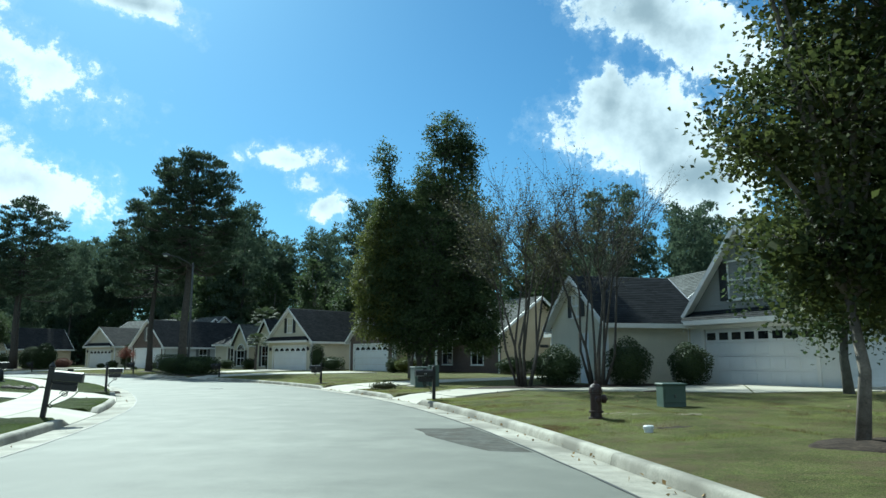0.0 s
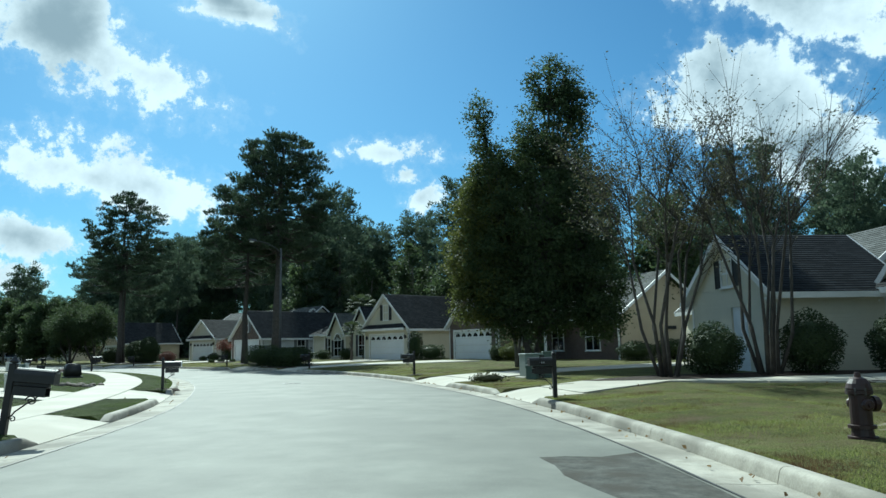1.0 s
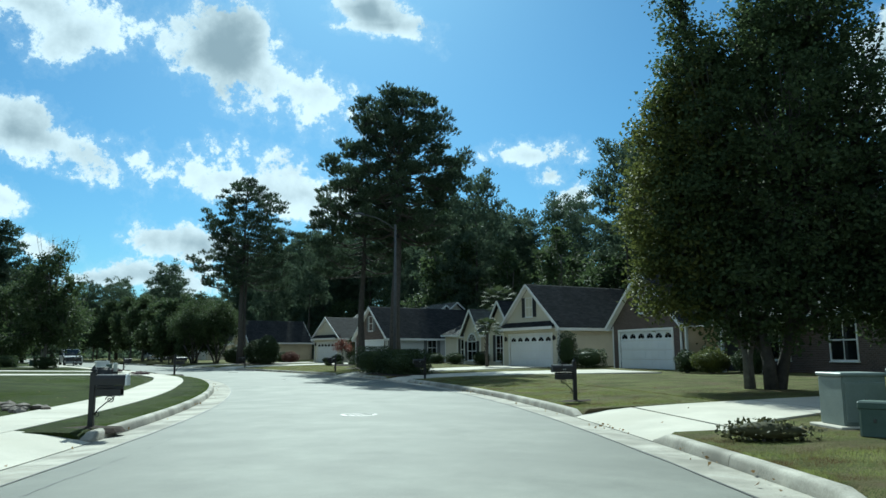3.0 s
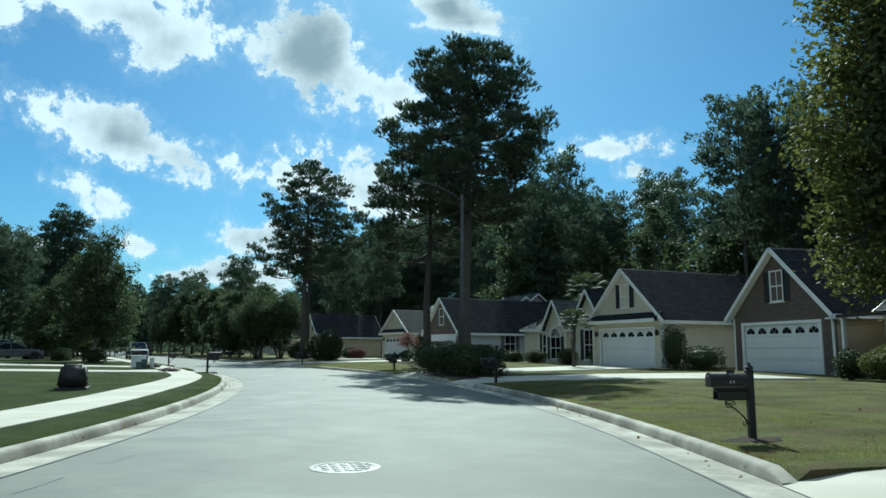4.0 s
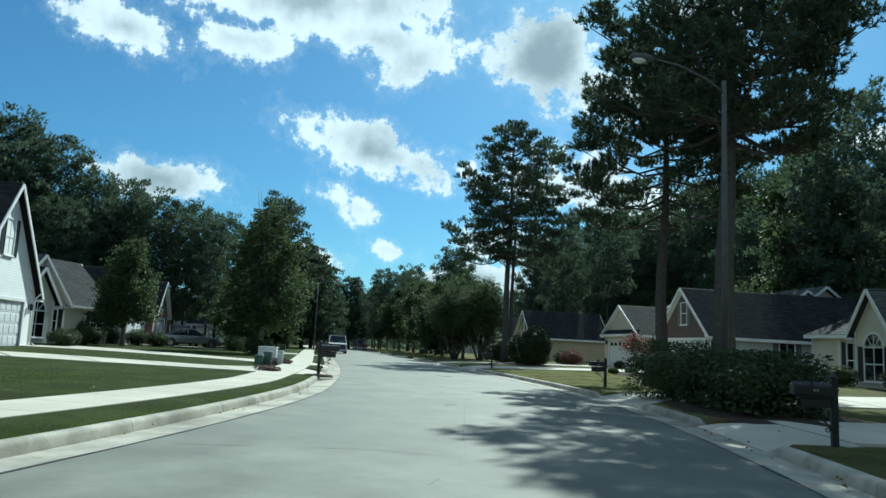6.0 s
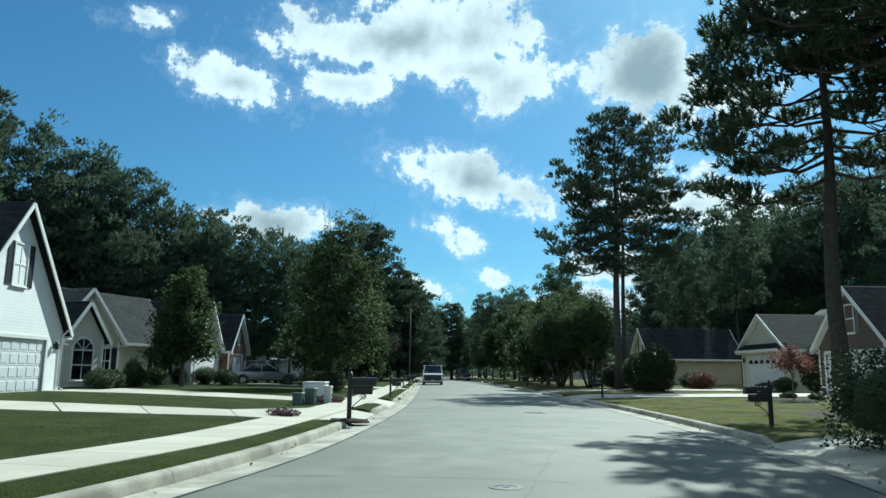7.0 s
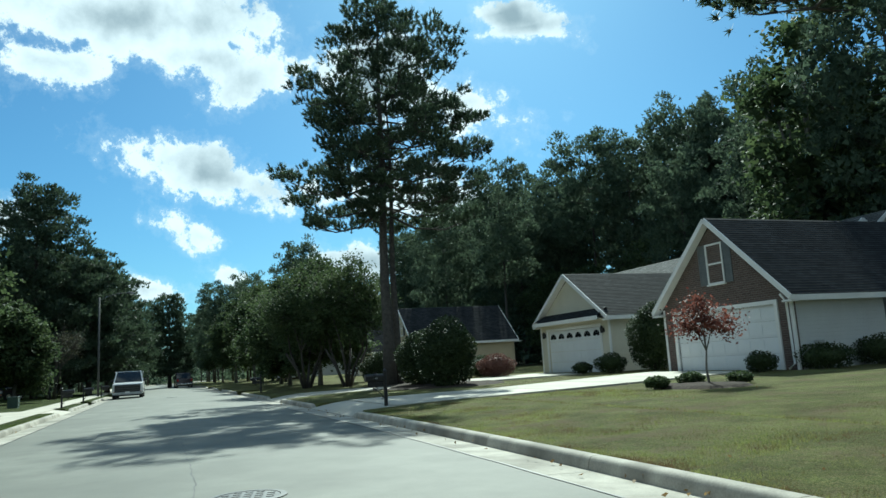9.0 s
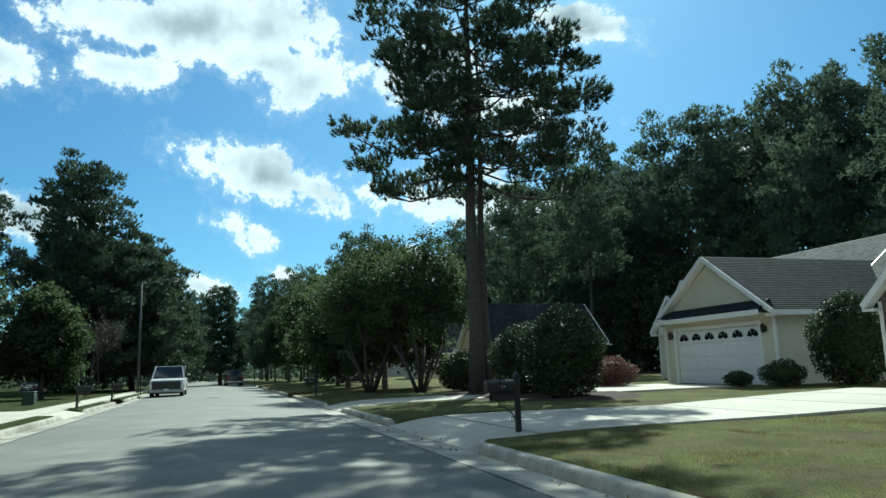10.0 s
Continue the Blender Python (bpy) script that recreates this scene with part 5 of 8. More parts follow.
# ---- trees, shrubs and grass ----


def leaf_mesh(name, centres, size, mat, aspect=0.6, seed=1, droop=0.0, spread=0.35, up=0.25):
    """Many small leaves, each a bent pair of triangles, turned at random about their centres."""
    r = np.random.default_rng(seed)
    c = np.asarray(centres, float)
    n = len(c)
    d = r.normal(size=(n, 3))
    d[:, 2] = d[:, 2] * 0.7 - droop
    d /= np.linalg.norm(d, axis=1)[:, None]
    e = r.normal(size=(n, 3))
    e[:, 2] *= 0.6
    e -= (e * d).sum(1)[:, None] * d
    e /= np.linalg.norm(e, axis=1)[:, None]
    nrm = np.cross(d, e)
    ln = (np.asarray(size) * r.uniform(1 - spread, 1 + spread, n))[:, None]
    w = ln * aspect
    fold = nrm * ln * r.uniform(0.0, up, n)[:, None]
    v = np.stack([c - d * ln * 0.5, c + e * w * 0.5 + fold, c + d * ln * 0.5, c - e * w * 0.5 + fold], 1).reshape(-1, 3)
    me = bpy.data.meshes.new(name)
    me.vertices.add(len(v))
    me.vertices.foreach_set("co", v.ravel())
    k = np.arange(n) * 4
    loops = np.stack([k, k + 1, k + 2, k + 3], 1).ravel()
    me.loops.add(len(loops))
    me.loops.foreach_set("vertex_index", loops)
    me.polygons.add(n)
    me.polygons.foreach_set("loop_start", np.arange(n) * 4)
    me.update(calc_edges=True)
    me.materials.append(mat)
    return me


def needle_mesh(name, feet, axes, shoot, needle, mat, blades=14, seed=1, width=0.02, dense=0.0):
    """Shoots of needles: each a bottle-brush of blades along its own axis; dense widens one tuft of each, further in."""
    r = np.random.default_rng(seed)
    feet, axes = np.repeat(np.asarray(feet, float), blades, 0), np.repeat(np.asarray(axes, float), blades, 0)
    n = len(feet)
    d = axes * 0.62 + r.normal(size=(n, 3)) * 0.44
    d /= np.linalg.norm(d, axis=1)[:, None]
    sd = np.cross(d, r.normal(size=(n, 3)))
    sd /= np.linalg.norm(sd, axis=1)[:, None]
    ln = needle * r.uniform(0.65, 1.15, n)[:, None]
    base = feet + axes * (r.uniform(0.0, 1.0, n)[:, None] * shoot)
    width = np.full((n, 1), width)
    if dense:
        inner = np.arange(n) % blades == 0
        width[inner] *= dense
        base[inner] -= axes[inner] * ln[inner]
        ln[inner] *= 1.5
    v = np.stack([base - sd * width, base + sd * width, base + d * ln], 1).reshape(-1, 3)
    me = bpy.data.meshes.new(name)
    me.vertices.add(len(v))
    me.vertices.foreach_set("co", v.ravel())
    me.loops.add(n * 3)
    me.loops.foreach_set("vertex_index", np.arange(n * 3))
    me.polygons.add(n)
    me.polygons.foreach_set("loop_start", np.arange(n) * 3)
    me.update(calc_edges=True)
    me.materials.append(mat)
    return me


def pine_parts(height, bare, radius, limbs, shoots, seed, mat=None, trunk_r=0.27, blades=22, needle=0.21, shoot=0.25, wide=0.026, lean=0.0, crook=0.25, pad=0.46, low=(), shape=(0.16, 0.75), inner=0.36, pads=2.2, taper=0.8, coarse=False, dense=0.0):
    """A loblolly pine: a bare stem, limbs turning up at their ends, side boughs, and pads of upright shoots on them."""
    r = np.random.default_rng(seed)
    t = Tubes()
    bend = [(lean * (k / 8) ** 2 + crook * 0.3 * math.sin(k * 1.3 + seed), crook * 0.3 * math.sin(k * 0.9 + seed * 2)) for k in range(9)]
    stem = [(bend[k][0], bend[k][1], height * 0.97 * k / 8) for k in range(9)]
    t.add([(0, 0, -0.3)] + stem[1:], [trunk_r * 1.25] + [trunk_r * (1 - 0.105 * k) for k in range(1, 9)], 10)
    feet, axes = [], []
    rank = np.arange(shoots)
    ring_r, ring_a = np.sqrt((rank + 0.5) / shoots), rank * 2.39996
    dome = np.c_[ring_r * np.cos(ring_a), ring_r * np.sin(ring_a), (0.75 if coarse else 0.42) * (1 - ring_r ** 2)]

    def stem_at(z):
        k = min(7.999, max(0, z / (height * 0.97) * 8))
        i = int(k)
        a, b = np.array(stem[i]), np.array(stem[i + 1])
        return a + (b - a) * (k - i)

    plan = [(None, None, None)] * limbs + list(low)
    for i, (zl, azl, lnl) in enumerate(plan):
        f = min(1.0, max(0.0, (i + r.uniform(-0.4, 0.4)) / limbs))
        z = bare + (height * 0.97 - bare) * f
        prof = math.sin(math.pi * (shape[0] + shape[1] * f)) ** taper
        ln = radius * prof * r.uniform(0.66, 1.14) + 0.3
        az = i * 2.39996 + r.uniform(-0.4, 0.4)
        if zl is not None:
            z, az, ln, f = zl, azl, lnl, 0.1
        p0 = stem_at(z)
        d = np.array([math.cos(az), math.sin(az), 0.0])
        rise = (f - 0.28) * 0.85
        pts = [p0 + d * ln * q + np.array([0, 0, ln * (rise * q + 0.20 * q * q - 0.13 * math.sin(q * 3.1))]) for q in (0, 0.33, 0.66, 1.0)]
        rb = max(0.02, trunk_r * 0.26 * (1 - 0.6 * f))
        t.add(pts, [rb, rb * 0.75, rb * 0.5, rb * 0.2], 3 if coarse else 5)
        count = max(2, int(ln * pads))
        for c in range(count):
            q = 1.0 if c == 0 else r.uniform(inner, 1.0)
            k = q * 3
            j = min(2, int(k))
            pc = pts[j] + (pts[j + 1] - pts[j]) * (k - j)
            across = np.cross(d, [0, 0, 1]) * (1 if c % 2 else -1) * r.uniform(0.25, 1) * ln * 0.40 * (1.25 - 0.7 * q) * (0 if c == 0 else 1)
            pc2 = pc + across + d * abs(np.linalg.norm(across)) * 0.4 + np.array([0, 0, r.uniform(0.05, 0.30)])
            if not coarse:
                t.add([pc, (pc + pc2) / 2 + np.array([0, 0, -0.04]), pc2], [rb * 0.42, rb * 0.30, rb * 0.12], 4)
            size = pad * r.uniform(0.65, 1.25)
            g = dome * size + r.normal(size=(shoots, 3)) * size * 0.16
            feet.append(pc2 + g)
            o = g * np.array([1.0, 1.0, 0.3]) * (0.75 / size) + d * 0.25 + np.array([0, 0, 0.85]) + r.normal(size=(shoots, 3)) * 0.18
            axes.append(o / (np.linalg.norm(o, axis=1)[:, None] + 1e-6))
    return t.mesh("trunk", M_BARK), needle_mesh("crown", np.vstack(feet), np.vstack(axes), shoot, needle, mat or M_PINE, blades, seed, wide, dense)


def tree_of(name, m, trunk, crown, label, group=""):
    ob = thing(name, m, label, "tree", group)
    part("trunk", trunk, None, ob)
    part("crown", crown, None, ob)
    return ob


def leafy_parts(lobes, trunk_h, trunk_r, clumps, per, leaf, seed, mat, bark, sub=0.32, stems=1, flare=0.0, shell=0.62, fill=1.0):
    """A broad-leaved tree: stem and limbs reaching into lobes (x, y, z, rx, ry, rz), with leaves in clumps, thickest inside."""
    r = np.random.default_rng(seed)
    t = Tubes()
    lob = np.array(lobes, float)
    vol = (lob[:, 3] * lob[:, 4] * lob[:, 5]) ** 0.75
    share = vol / vol.sum()
    starts = []
    for k in range(stems):
        az = 6.2832 * k / stems + seed
        dx, dy = flare * math.cos(az), flare * math.sin(az)
        b = np.array([0.10 * math.cos(az) if stems > 1 else 0, 0.10 * math.sin(az) if stems > 1 else 0, -0.2])
        e = np.array([dx, dy, trunk_h])
        t.add([b, b * 0.5 + e * 0.5 + np.array([r.uniform(-.1, .1), r.uniform(-.1, .1), 0.1]), e], [trunk_r * 1.25, trunk_r * 0.9, trunk_r * 0.7], 8)
        starts.append(e)
    centres, sizes = [], []
    for (x, y, z, rx, ry, rz), sh in zip(lob, share):
        c0 = np.array([x, y, z])
        s0 = min(starts, key=lambda q: np.linalg.norm(q - c0))
        mid = s0 * 0.5 + c0 * 0.5 + np.array([0, 0, 0.15 * np.linalg.norm(c0 - s0)])
        t.add([s0, mid, c0], [trunk_r * 0.62, trunk_r * 0.42, trunk_r * 0.2], 6)
        for i in range(max(3, int(clumps * sh))):
            d = r.normal(size=3)
            d /= np.linalg.norm(d)
            q = r.uniform(shell, 1.0) if r.random() < 0.85 else r.uniform(1.0, 1.16)
            p = c0 + d * q * np.array([rx, ry, rz])
            if i % 2 == 0:
                a = c0 * 0.65 + mid * 0.35
                t.add([a, (a + p) / 2 + np.array([0, 0, 0.1]), p], [trunk_r * 0.16, trunk_r * 0.10, 0.006], 4)
            k = int(per * r.uniform(0.6, 1.4))
            centres.append(p + r.normal(size=(k, 3)) * sub * np.array([1, 1, 0.7]))
            sizes.append(np.full(k, leaf))
        k = int(fill * 26 * rx * ry * rz) + 20
        d = r.normal(size=(k, 3))
        d /= np.linalg.norm(d, axis=1)[:, None]
        centres.append(c0 + d * (r.uniform(0, 1, (k, 1)) ** 0.5) * 0.80 * np.array([rx, ry, rz]))
        sizes.append(np.full(k, leaf * 2.4))
    return t.mesh("trunk", bark), leaf_mesh("crown", np.vstack(centres), np.concatenate(sizes), mat, 0.72, seed)


def bush_mesh(rx, ry, rz, n, leaf, seed, mat, box=False):
    """A clipped shrub: leaves over a rounded or boxy body, dense to the ground."""
    r = np.random.default_rng(seed)
    d = r.normal(size=(n, 3))
    d /= np.linalg.norm(d, axis=1)[:, None]
    if box:
        d /= np.abs(d).max(1)[:, None] ** 0.8
    q = r.uniform(0.72, 1.03, n)[:, None] * (1 + 0.05 * np.sin(d[:, :1] * 5 + seed) + 0.05 * np.sin(d[:, 2:] * 7))
    p = d * q * np.array([rx, ry, rz]) + np.array([0, 0, rz * 0.93])
    p = p[p[:, 2] > 0.02]
    return leaf_mesh("foliage", p, leaf, mat, 0.65, seed)


def shrub(x, y, rx, ry, rz, seed, label, mat=None, n=None, leaf=0.07, box=False, yaw=0.0, name="shrub", stem=True):
    ob = thing(name, on_ground(x, y, yaw), label, "shrub", "garden shrubs")
    n = n or int(2200 * (rx * ry + rx * rz + ry * rz)) + 400
    part("foliage", bush_mesh(rx, ry, rz, min(n, 14000), leaf, seed, mat or M_SHRUB, box), None, ob)
    t = Tubes()
    r = np.random.default_rng(seed)
    for k in range(7):
        a = 6.2832 * k / 7
        t.add([(0.05 * math.cos(a), 0.05 * math.sin(a), -0.1), (rx * 0.3 * math.cos(a), ry * 0.3 * math.sin(a), rz * 0.7), (rx * 0.6 * math.cos(a), ry * 0.6 * math.sin(a), rz * 1.3)], [0.03, 0.022, 0.008], 5)
    # a dense core of twigs and inner leaves keeps the shrub dark inside
    bm = bmesh.new()
    bmesh.ops.create_icosphere(bm, subdivisions=2, radius=1.0)
    for v in bm.verts:
        k = 0.70 + 0.10 * noise.noise(v.co * 2.0 + Vector((seed, 0, 0)))
        c = v.co.copy()
        if box:
            c /= max(abs(c.x), abs(c.y), abs(c.z)) ** 0.8
        v.co = Vector((c.x * rx * k, c.y * ry * k, max(0.0, c.z * rz * k + rz * 0.93)))
    part("inner_core", bm, mat or M_SHRUB, ob, smooth=True)
    part("stem", t.mesh("stems", M_BARK_G), None, ob)
    return ob


# two tall roadside pines with their companions
tk, cr = pine_parts(19.2, 9.0, 4.3, 74, 17, 3, trunk_r=0.40, lean=0.4, shape=(0.26, 0.71), inner=0.34, pads=2.5, taper=0.95)
tree_of("pine_tree", on_ground(-26.6, 71.0, 20), tk, cr, "tall dark loblolly pine with dense spreading crown", "roadside pines")
tk, cr = pine_parts(14.6, 7.3, 3.8, 40, 17, 5, trunk_r=0.29, lean=-0.3, shape=(0.30, 0.62), inner=0.40)
tree_of("pine_tree", on_ground(-31.1, 74.5, 200), tk, cr, "pine with low spreading limbs behind a taller one", "roadside pines")
tk, cr = pine_parts(20.2, 8.8, 5.1, 56, 17, 8, trunk_r=0.30, lean=0.3, shape=(0.32, 0.67), inner=0.36, taper=1.25)
tree_of("pine_tree", on_ground(-54.4, 90.6, 60), tk, cr, "tall open-crowned loblolly pine with bare lower trunk", "roadside pines")
tk, cr = pine_parts(15.8, 8.4, 3.2, 22, 17, 9, trunk_r=0.21, shape=(0.32, 0.64), taper=1.1)
tree_of("pine_tree", on_ground(-54.4, 91.36, 130), tk, cr, "slender pine twin beside a taller trunk", "roadside pines")

# dense conical pines standing together where the street runs straight
for x, y, h, rad, lm, sd in ((-100.0, 95.2, 19.4, 4.7, 96, 11), (-101.5, 101.2, 13.0, 4.9, 76, 12), (-106.5, 106.0, 12.2, 4.2, 64, 14), (-121.0, 123.5, 12.2, 3.1, 56, 15)):
    tk, cr = pine_parts(h, 1.8, rad, lm, 13, sd, trunk_r=0.26, blades=15, needle=0.24, wide=0.034, shape=(0.40, 0.54), inner=0.15, pads=2.5, pad=0.62, taper=0.8, dense=5.0)
    tree_of("pine_tree", on_ground(x, y, sd * 50), tk, cr, "dense conical pine with needles almost down to the lawn", "conical pines")

# the big sweetgum by the planted island, and its sunlit flank as an added yellower tree
tk, cr = leafy_parts([(-1.2, 0, 6.5, 1.5, 1.7, 4.2), (0.9, 0, 6.2, 2.4, 2.4, 4.2), (1.6, 0.3, 11.0, 1.7, 1.6, 2.8), (1.5, 0, 13.8, 1.1, 1.1, 1.5), (2.6, 0, 12.9, 0.8, 0.8, 1.2), (-2.1, 0, 12.0, 0.62, 0.62, 1.7), (-1.6, 0, 9.9, 0.85, 0.9, 1.3), (0.2, 0, 9.8, 1.2, 1.3, 1.7), (2.7, 0, 6.4, 1.6, 1.8, 3.2), (-1.9, -0.4, 4.9, 1.0, 1.2, 2.6), (2.9, 0.4, 3.6, 1.9, 1.9, 2.0), (0.4, -0.4, 2.9, 1.9, 1.8, 1.7), (-1.1, -0.2, 2.8, 1.1, 1.3, 1.6), (3.4, 0.2, 2.5, 1.2, 1.3, 1.4)],
                     1.6, 0.17, 2300, 40, 0.125, 21, M_LEAF, M_BARK, 0.20, stems=3, flare=0.5, shell=0.70, fill=1.5)
tree_of("sweetgum_tree", on_ground(-4.3, 48.4, 0), tk, cr, "large dense dark-leaved tree, several trunks, in the front lawn", "lawn trees")
tk, cr = leafy_parts([(-2.3, -0.3, 3.3, 0.8, 0.9, 1.2), (-2.4, -0.2, 5.2, 0.95, 1.1, 1.7), (-2.0, -0.3, 7.2, 0.95, 1.0, 1.6), (-1.3, -0.3, 9.0, 0.8, 0.9, 1.3), (-1.0, -0.3, 4.4, 1.0, 1.2, 2.0), (-0.8, -0.5, 6.9, 1.0, 1.0, 2.0), (-1.4, -0.3, 2.7, 0.8, 0.9, 0.9)], 1.6, 0.10, 700, 40, 0.12, 23, M_LEAF_Y, M_BARK_G, 0.20, stems=2, flare=0.3)
tree_of("sweetgum_lit_flank", on_ground(-4.9, 48.6, 0), tk, cr, "sunlit yellow-green flank of the big tree, added as another tree", "lawn trees")

# the near lawn tree in its mulch ring, and a second behind it
tk, cr = leafy_parts([(0.9, 0.2, 2.9, 1.7, 1.7, 1.3), (0.2, 0.3, 4.6, 1.5, 1.6, 1.3), (1.2, -0.2, 6.2, 2.0, 2.0, 1.8), (-0.7, 0, 6.9, 0.9, 0.9, 0.5), (-1.0, 0.2, 4.1, 0.6, 0.7, 0.35), (2.4, 0, 4.6, 1.7, 1.7, 2.6), (2.0, 0.2, 2.7, 1.3, 1.3, 0.8), (0.3, 0.3, 2.2, 0.9, 0.9, 0.5), (1.0, 0, 8.6, 1.7, 1.7, 1.4), (-1.2, 0.3, 8.3, 1.2, 1.0, 0.5), (-0.5, 0.2, 2.7, 0.8, 0.8, 0.5)],
                     1.9, 0.085, 1250, 46, 0.10, 31, M_LEAF_O, M_BARK_L, 0.22, fill=3.0)
tree_of("maple_tree", on_ground(3.35, 18.3, 0), tk, cr, "dark-leaved lawn tree with peeling trunk in a mulch ring", "lawn trees")
tk, cr = leafy_parts([(0, 0, 3.4, 2.6, 2.6, 2.0), (0.4, 0, 6.2, 2.6, 2.6, 2.2), (0.2, 0, 8.8, 1.9, 1.9, 1.8)], 2.0, 0.13, 480, 42, 0.14, 32, M_LEAF, M_BARK_G, 0.30)
tree_of("maple_tree", on_ground(9.0, 29.5, 0), tk, cr, "dense dark tree before the side garage", "lawn trees")
tk, cr = leafy_parts([(0, 0, 4.4, 2.4, 2.4, 2.4), (0.2, 0, 7.0, 1.9, 1.9, 2.0)], 2.2, 0.12, 340, 40, 0.14, 33, M_LEAF_Y, M_BARK_G, 0.30)
tree_of("maple_tree", on_ground(10.5, 20.5, 0), tk, cr, "yellow-green lawn tree beyond the frontmost one", "lawn trees")


def crape_myrtle(x, y, h, r_top, seed, leaves, label, mat=None, per=4, stems=9, group="crape myrtles"):
    """A vase of many smooth stems, forking into fine twigs, with thin leaves."""
    r = np.random.default_rng(seed)
    t = Tubes()
    centres = []
    for k in range(stems):
        az = 6.2832 * k / stems + r.uniform(-0.25, 0.25)
        out = r_top * r.uniform(0.45, 1.0)
        a = np.array([0.22 * math.cos(az), 0.22 * math.sin(az), -0.1])
        e = np.array([out * math.cos(az), out * math.sin(az), h * r.uniform(0.80, 1.0)])
        b = a * 2.2 + np.array([0, 0, h * 0.24])
        c = a * 0.2 + e * 0.48 + np.array([0, 0, h * 0.12])
        d = a * 0.05 + e * 0.75 + np.array([0, 0, h * 0.08])
        b, c, d = b + r.normal(size=3) * 0.14, c + r.normal(size=3) * 0.26, d + r.normal(size=3) * 0.24
        t.add([a, b, c, d, e], [0.058, 0.048, 0.034, 0.018, 0.006], 6)
        for q in range(24):
            w = r.uniform(0.30, 1.0)
            k3 = w * 3
            i = min(2, int(k3))
            seg = [b, c, d, e]
            p = seg[i] + (seg[i + 1] - seg[i]) * (k3 - i)
            dr = np.array([math.cos(az + r.uniform(-1.2, 1.2)), math.sin(az + r.uniform(-1.2, 1.2)), r.uniform(0.7, 1.8)])
            dr /= np.linalg.norm(dr)
            ln = h * r.uniform(0.14, 0.34)
            p2 = p + dr * ln
            t.add([p, (p + p2) / 2 + r.normal(size=3) * 0.06, p2], [0.012, 0.008, 0.004], 4)
            centres.append(p + (p2 - p) * r.uniform(0.25, 1.05, (leaves, 1)) + r.normal(size=(leaves, 3)) * 0.13)
            for u in range(per):
                f = r.uniform(0.3, 0.9)
                p3 = p + (p2 - p) * f
                d3 = dr + r.normal(size=3) * 0.5
                t.add([p3, p3 + d3 * ln * 0.45], [0.006, 0.003], 3)
                centres.append(p3 + d3 * ln * 0.45 * r.uniform(0.2, 1.1, (leaves // 2, 1)) + r.normal(size=(leaves // 2, 3)) * 0.10)
    ob = thing("crape_myrtle", on_ground(x, y, 0), label, "tree", group)
    part("stem", t.mesh("stems", M_BARK), None, ob)
    part("leaves", leaf_mesh("leaves", np.vstack(centres), 0.085, mat or M_LEAF_MYR, 0.5, seed), None, ob)
    return ob


crape_myrtle(0.33, 35.7, 6.6, 2.5, 41, 12, "multi-stemmed crape myrtle with thinning autumn leaves")
crape_myrtle(3.0, 35.4, 6.5, 2.3, 42, 4, "bare-stemmed crape myrtle with few remaining leaves", per=3)
for x, y, sd, label in ((-62.4, 92.7, 43, "vase-shaped crape myrtle beside the street, leafy"), (-58.9, 92.4, 44, "leafy crape myrtle with forking smooth stems")):
    tk, cr = leafy_parts([(0, 0, 4.9, 2.5, 2.5, 1.7), (1.5, 0.4, 4.4, 1.6, 1.6, 1.3), (-1.5, -0.3, 4.5, 1.6, 1.6, 1.4), (0.2, 1.4, 4.6, 1.5, 1.5, 1.4), (0.1, -1.5, 4.3, 1.5, 1.5, 1.3), (1.8, -0.9, 3.3, 1.2, 1.2, 1.0), (-1.7, 0.9, 3.2, 1.2, 1.2, 1.0), (0.4, 0, 6.4, 1.3, 1.3, 1.0), (-1.0, 0.6, 6.0, 1.1, 1.1, 0.9)],
                         2.1, 0.085, 500, 40, 0.12, sd, M_LEAF, M_BARK, 0.26, stems=6, flare=1.2, fill=1.6)
    tree_of("crape_myrtle", on_ground(x, y, 0), tk, cr, label, "crape myrtles")


crape_myrtle(*beside(128, -8.6), 4.8, 2.2, 45, 4, "nearly bare crape myrtle in a far lawn")


def lobed(h, w, seed, n):
    """Uneven crown lobes, broad below the middle and thinning to a ragged top."""
    r = np.random.default_rng(seed)
    out = []
    for i in range(n):
        f = (i + 0.5) / n
        reach = w * (0.62 if f < 0.5 else 0.62 - 0.75 * (f - 0.5)) * r.uniform(0.5, 1.15)
        az = i * 2.39996 + r.uniform(-0.5, 0.5)
        size = w * (0.52 - 0.26 * f) * r.uniform(0.8, 1.25)
        out.append((reach * math.cos(az), reach * math.sin(az), h * (0.24 + 0.68 * f), size, size, min(size * r.uniform(0.8, 1.3), h * 0.2)))
    return out


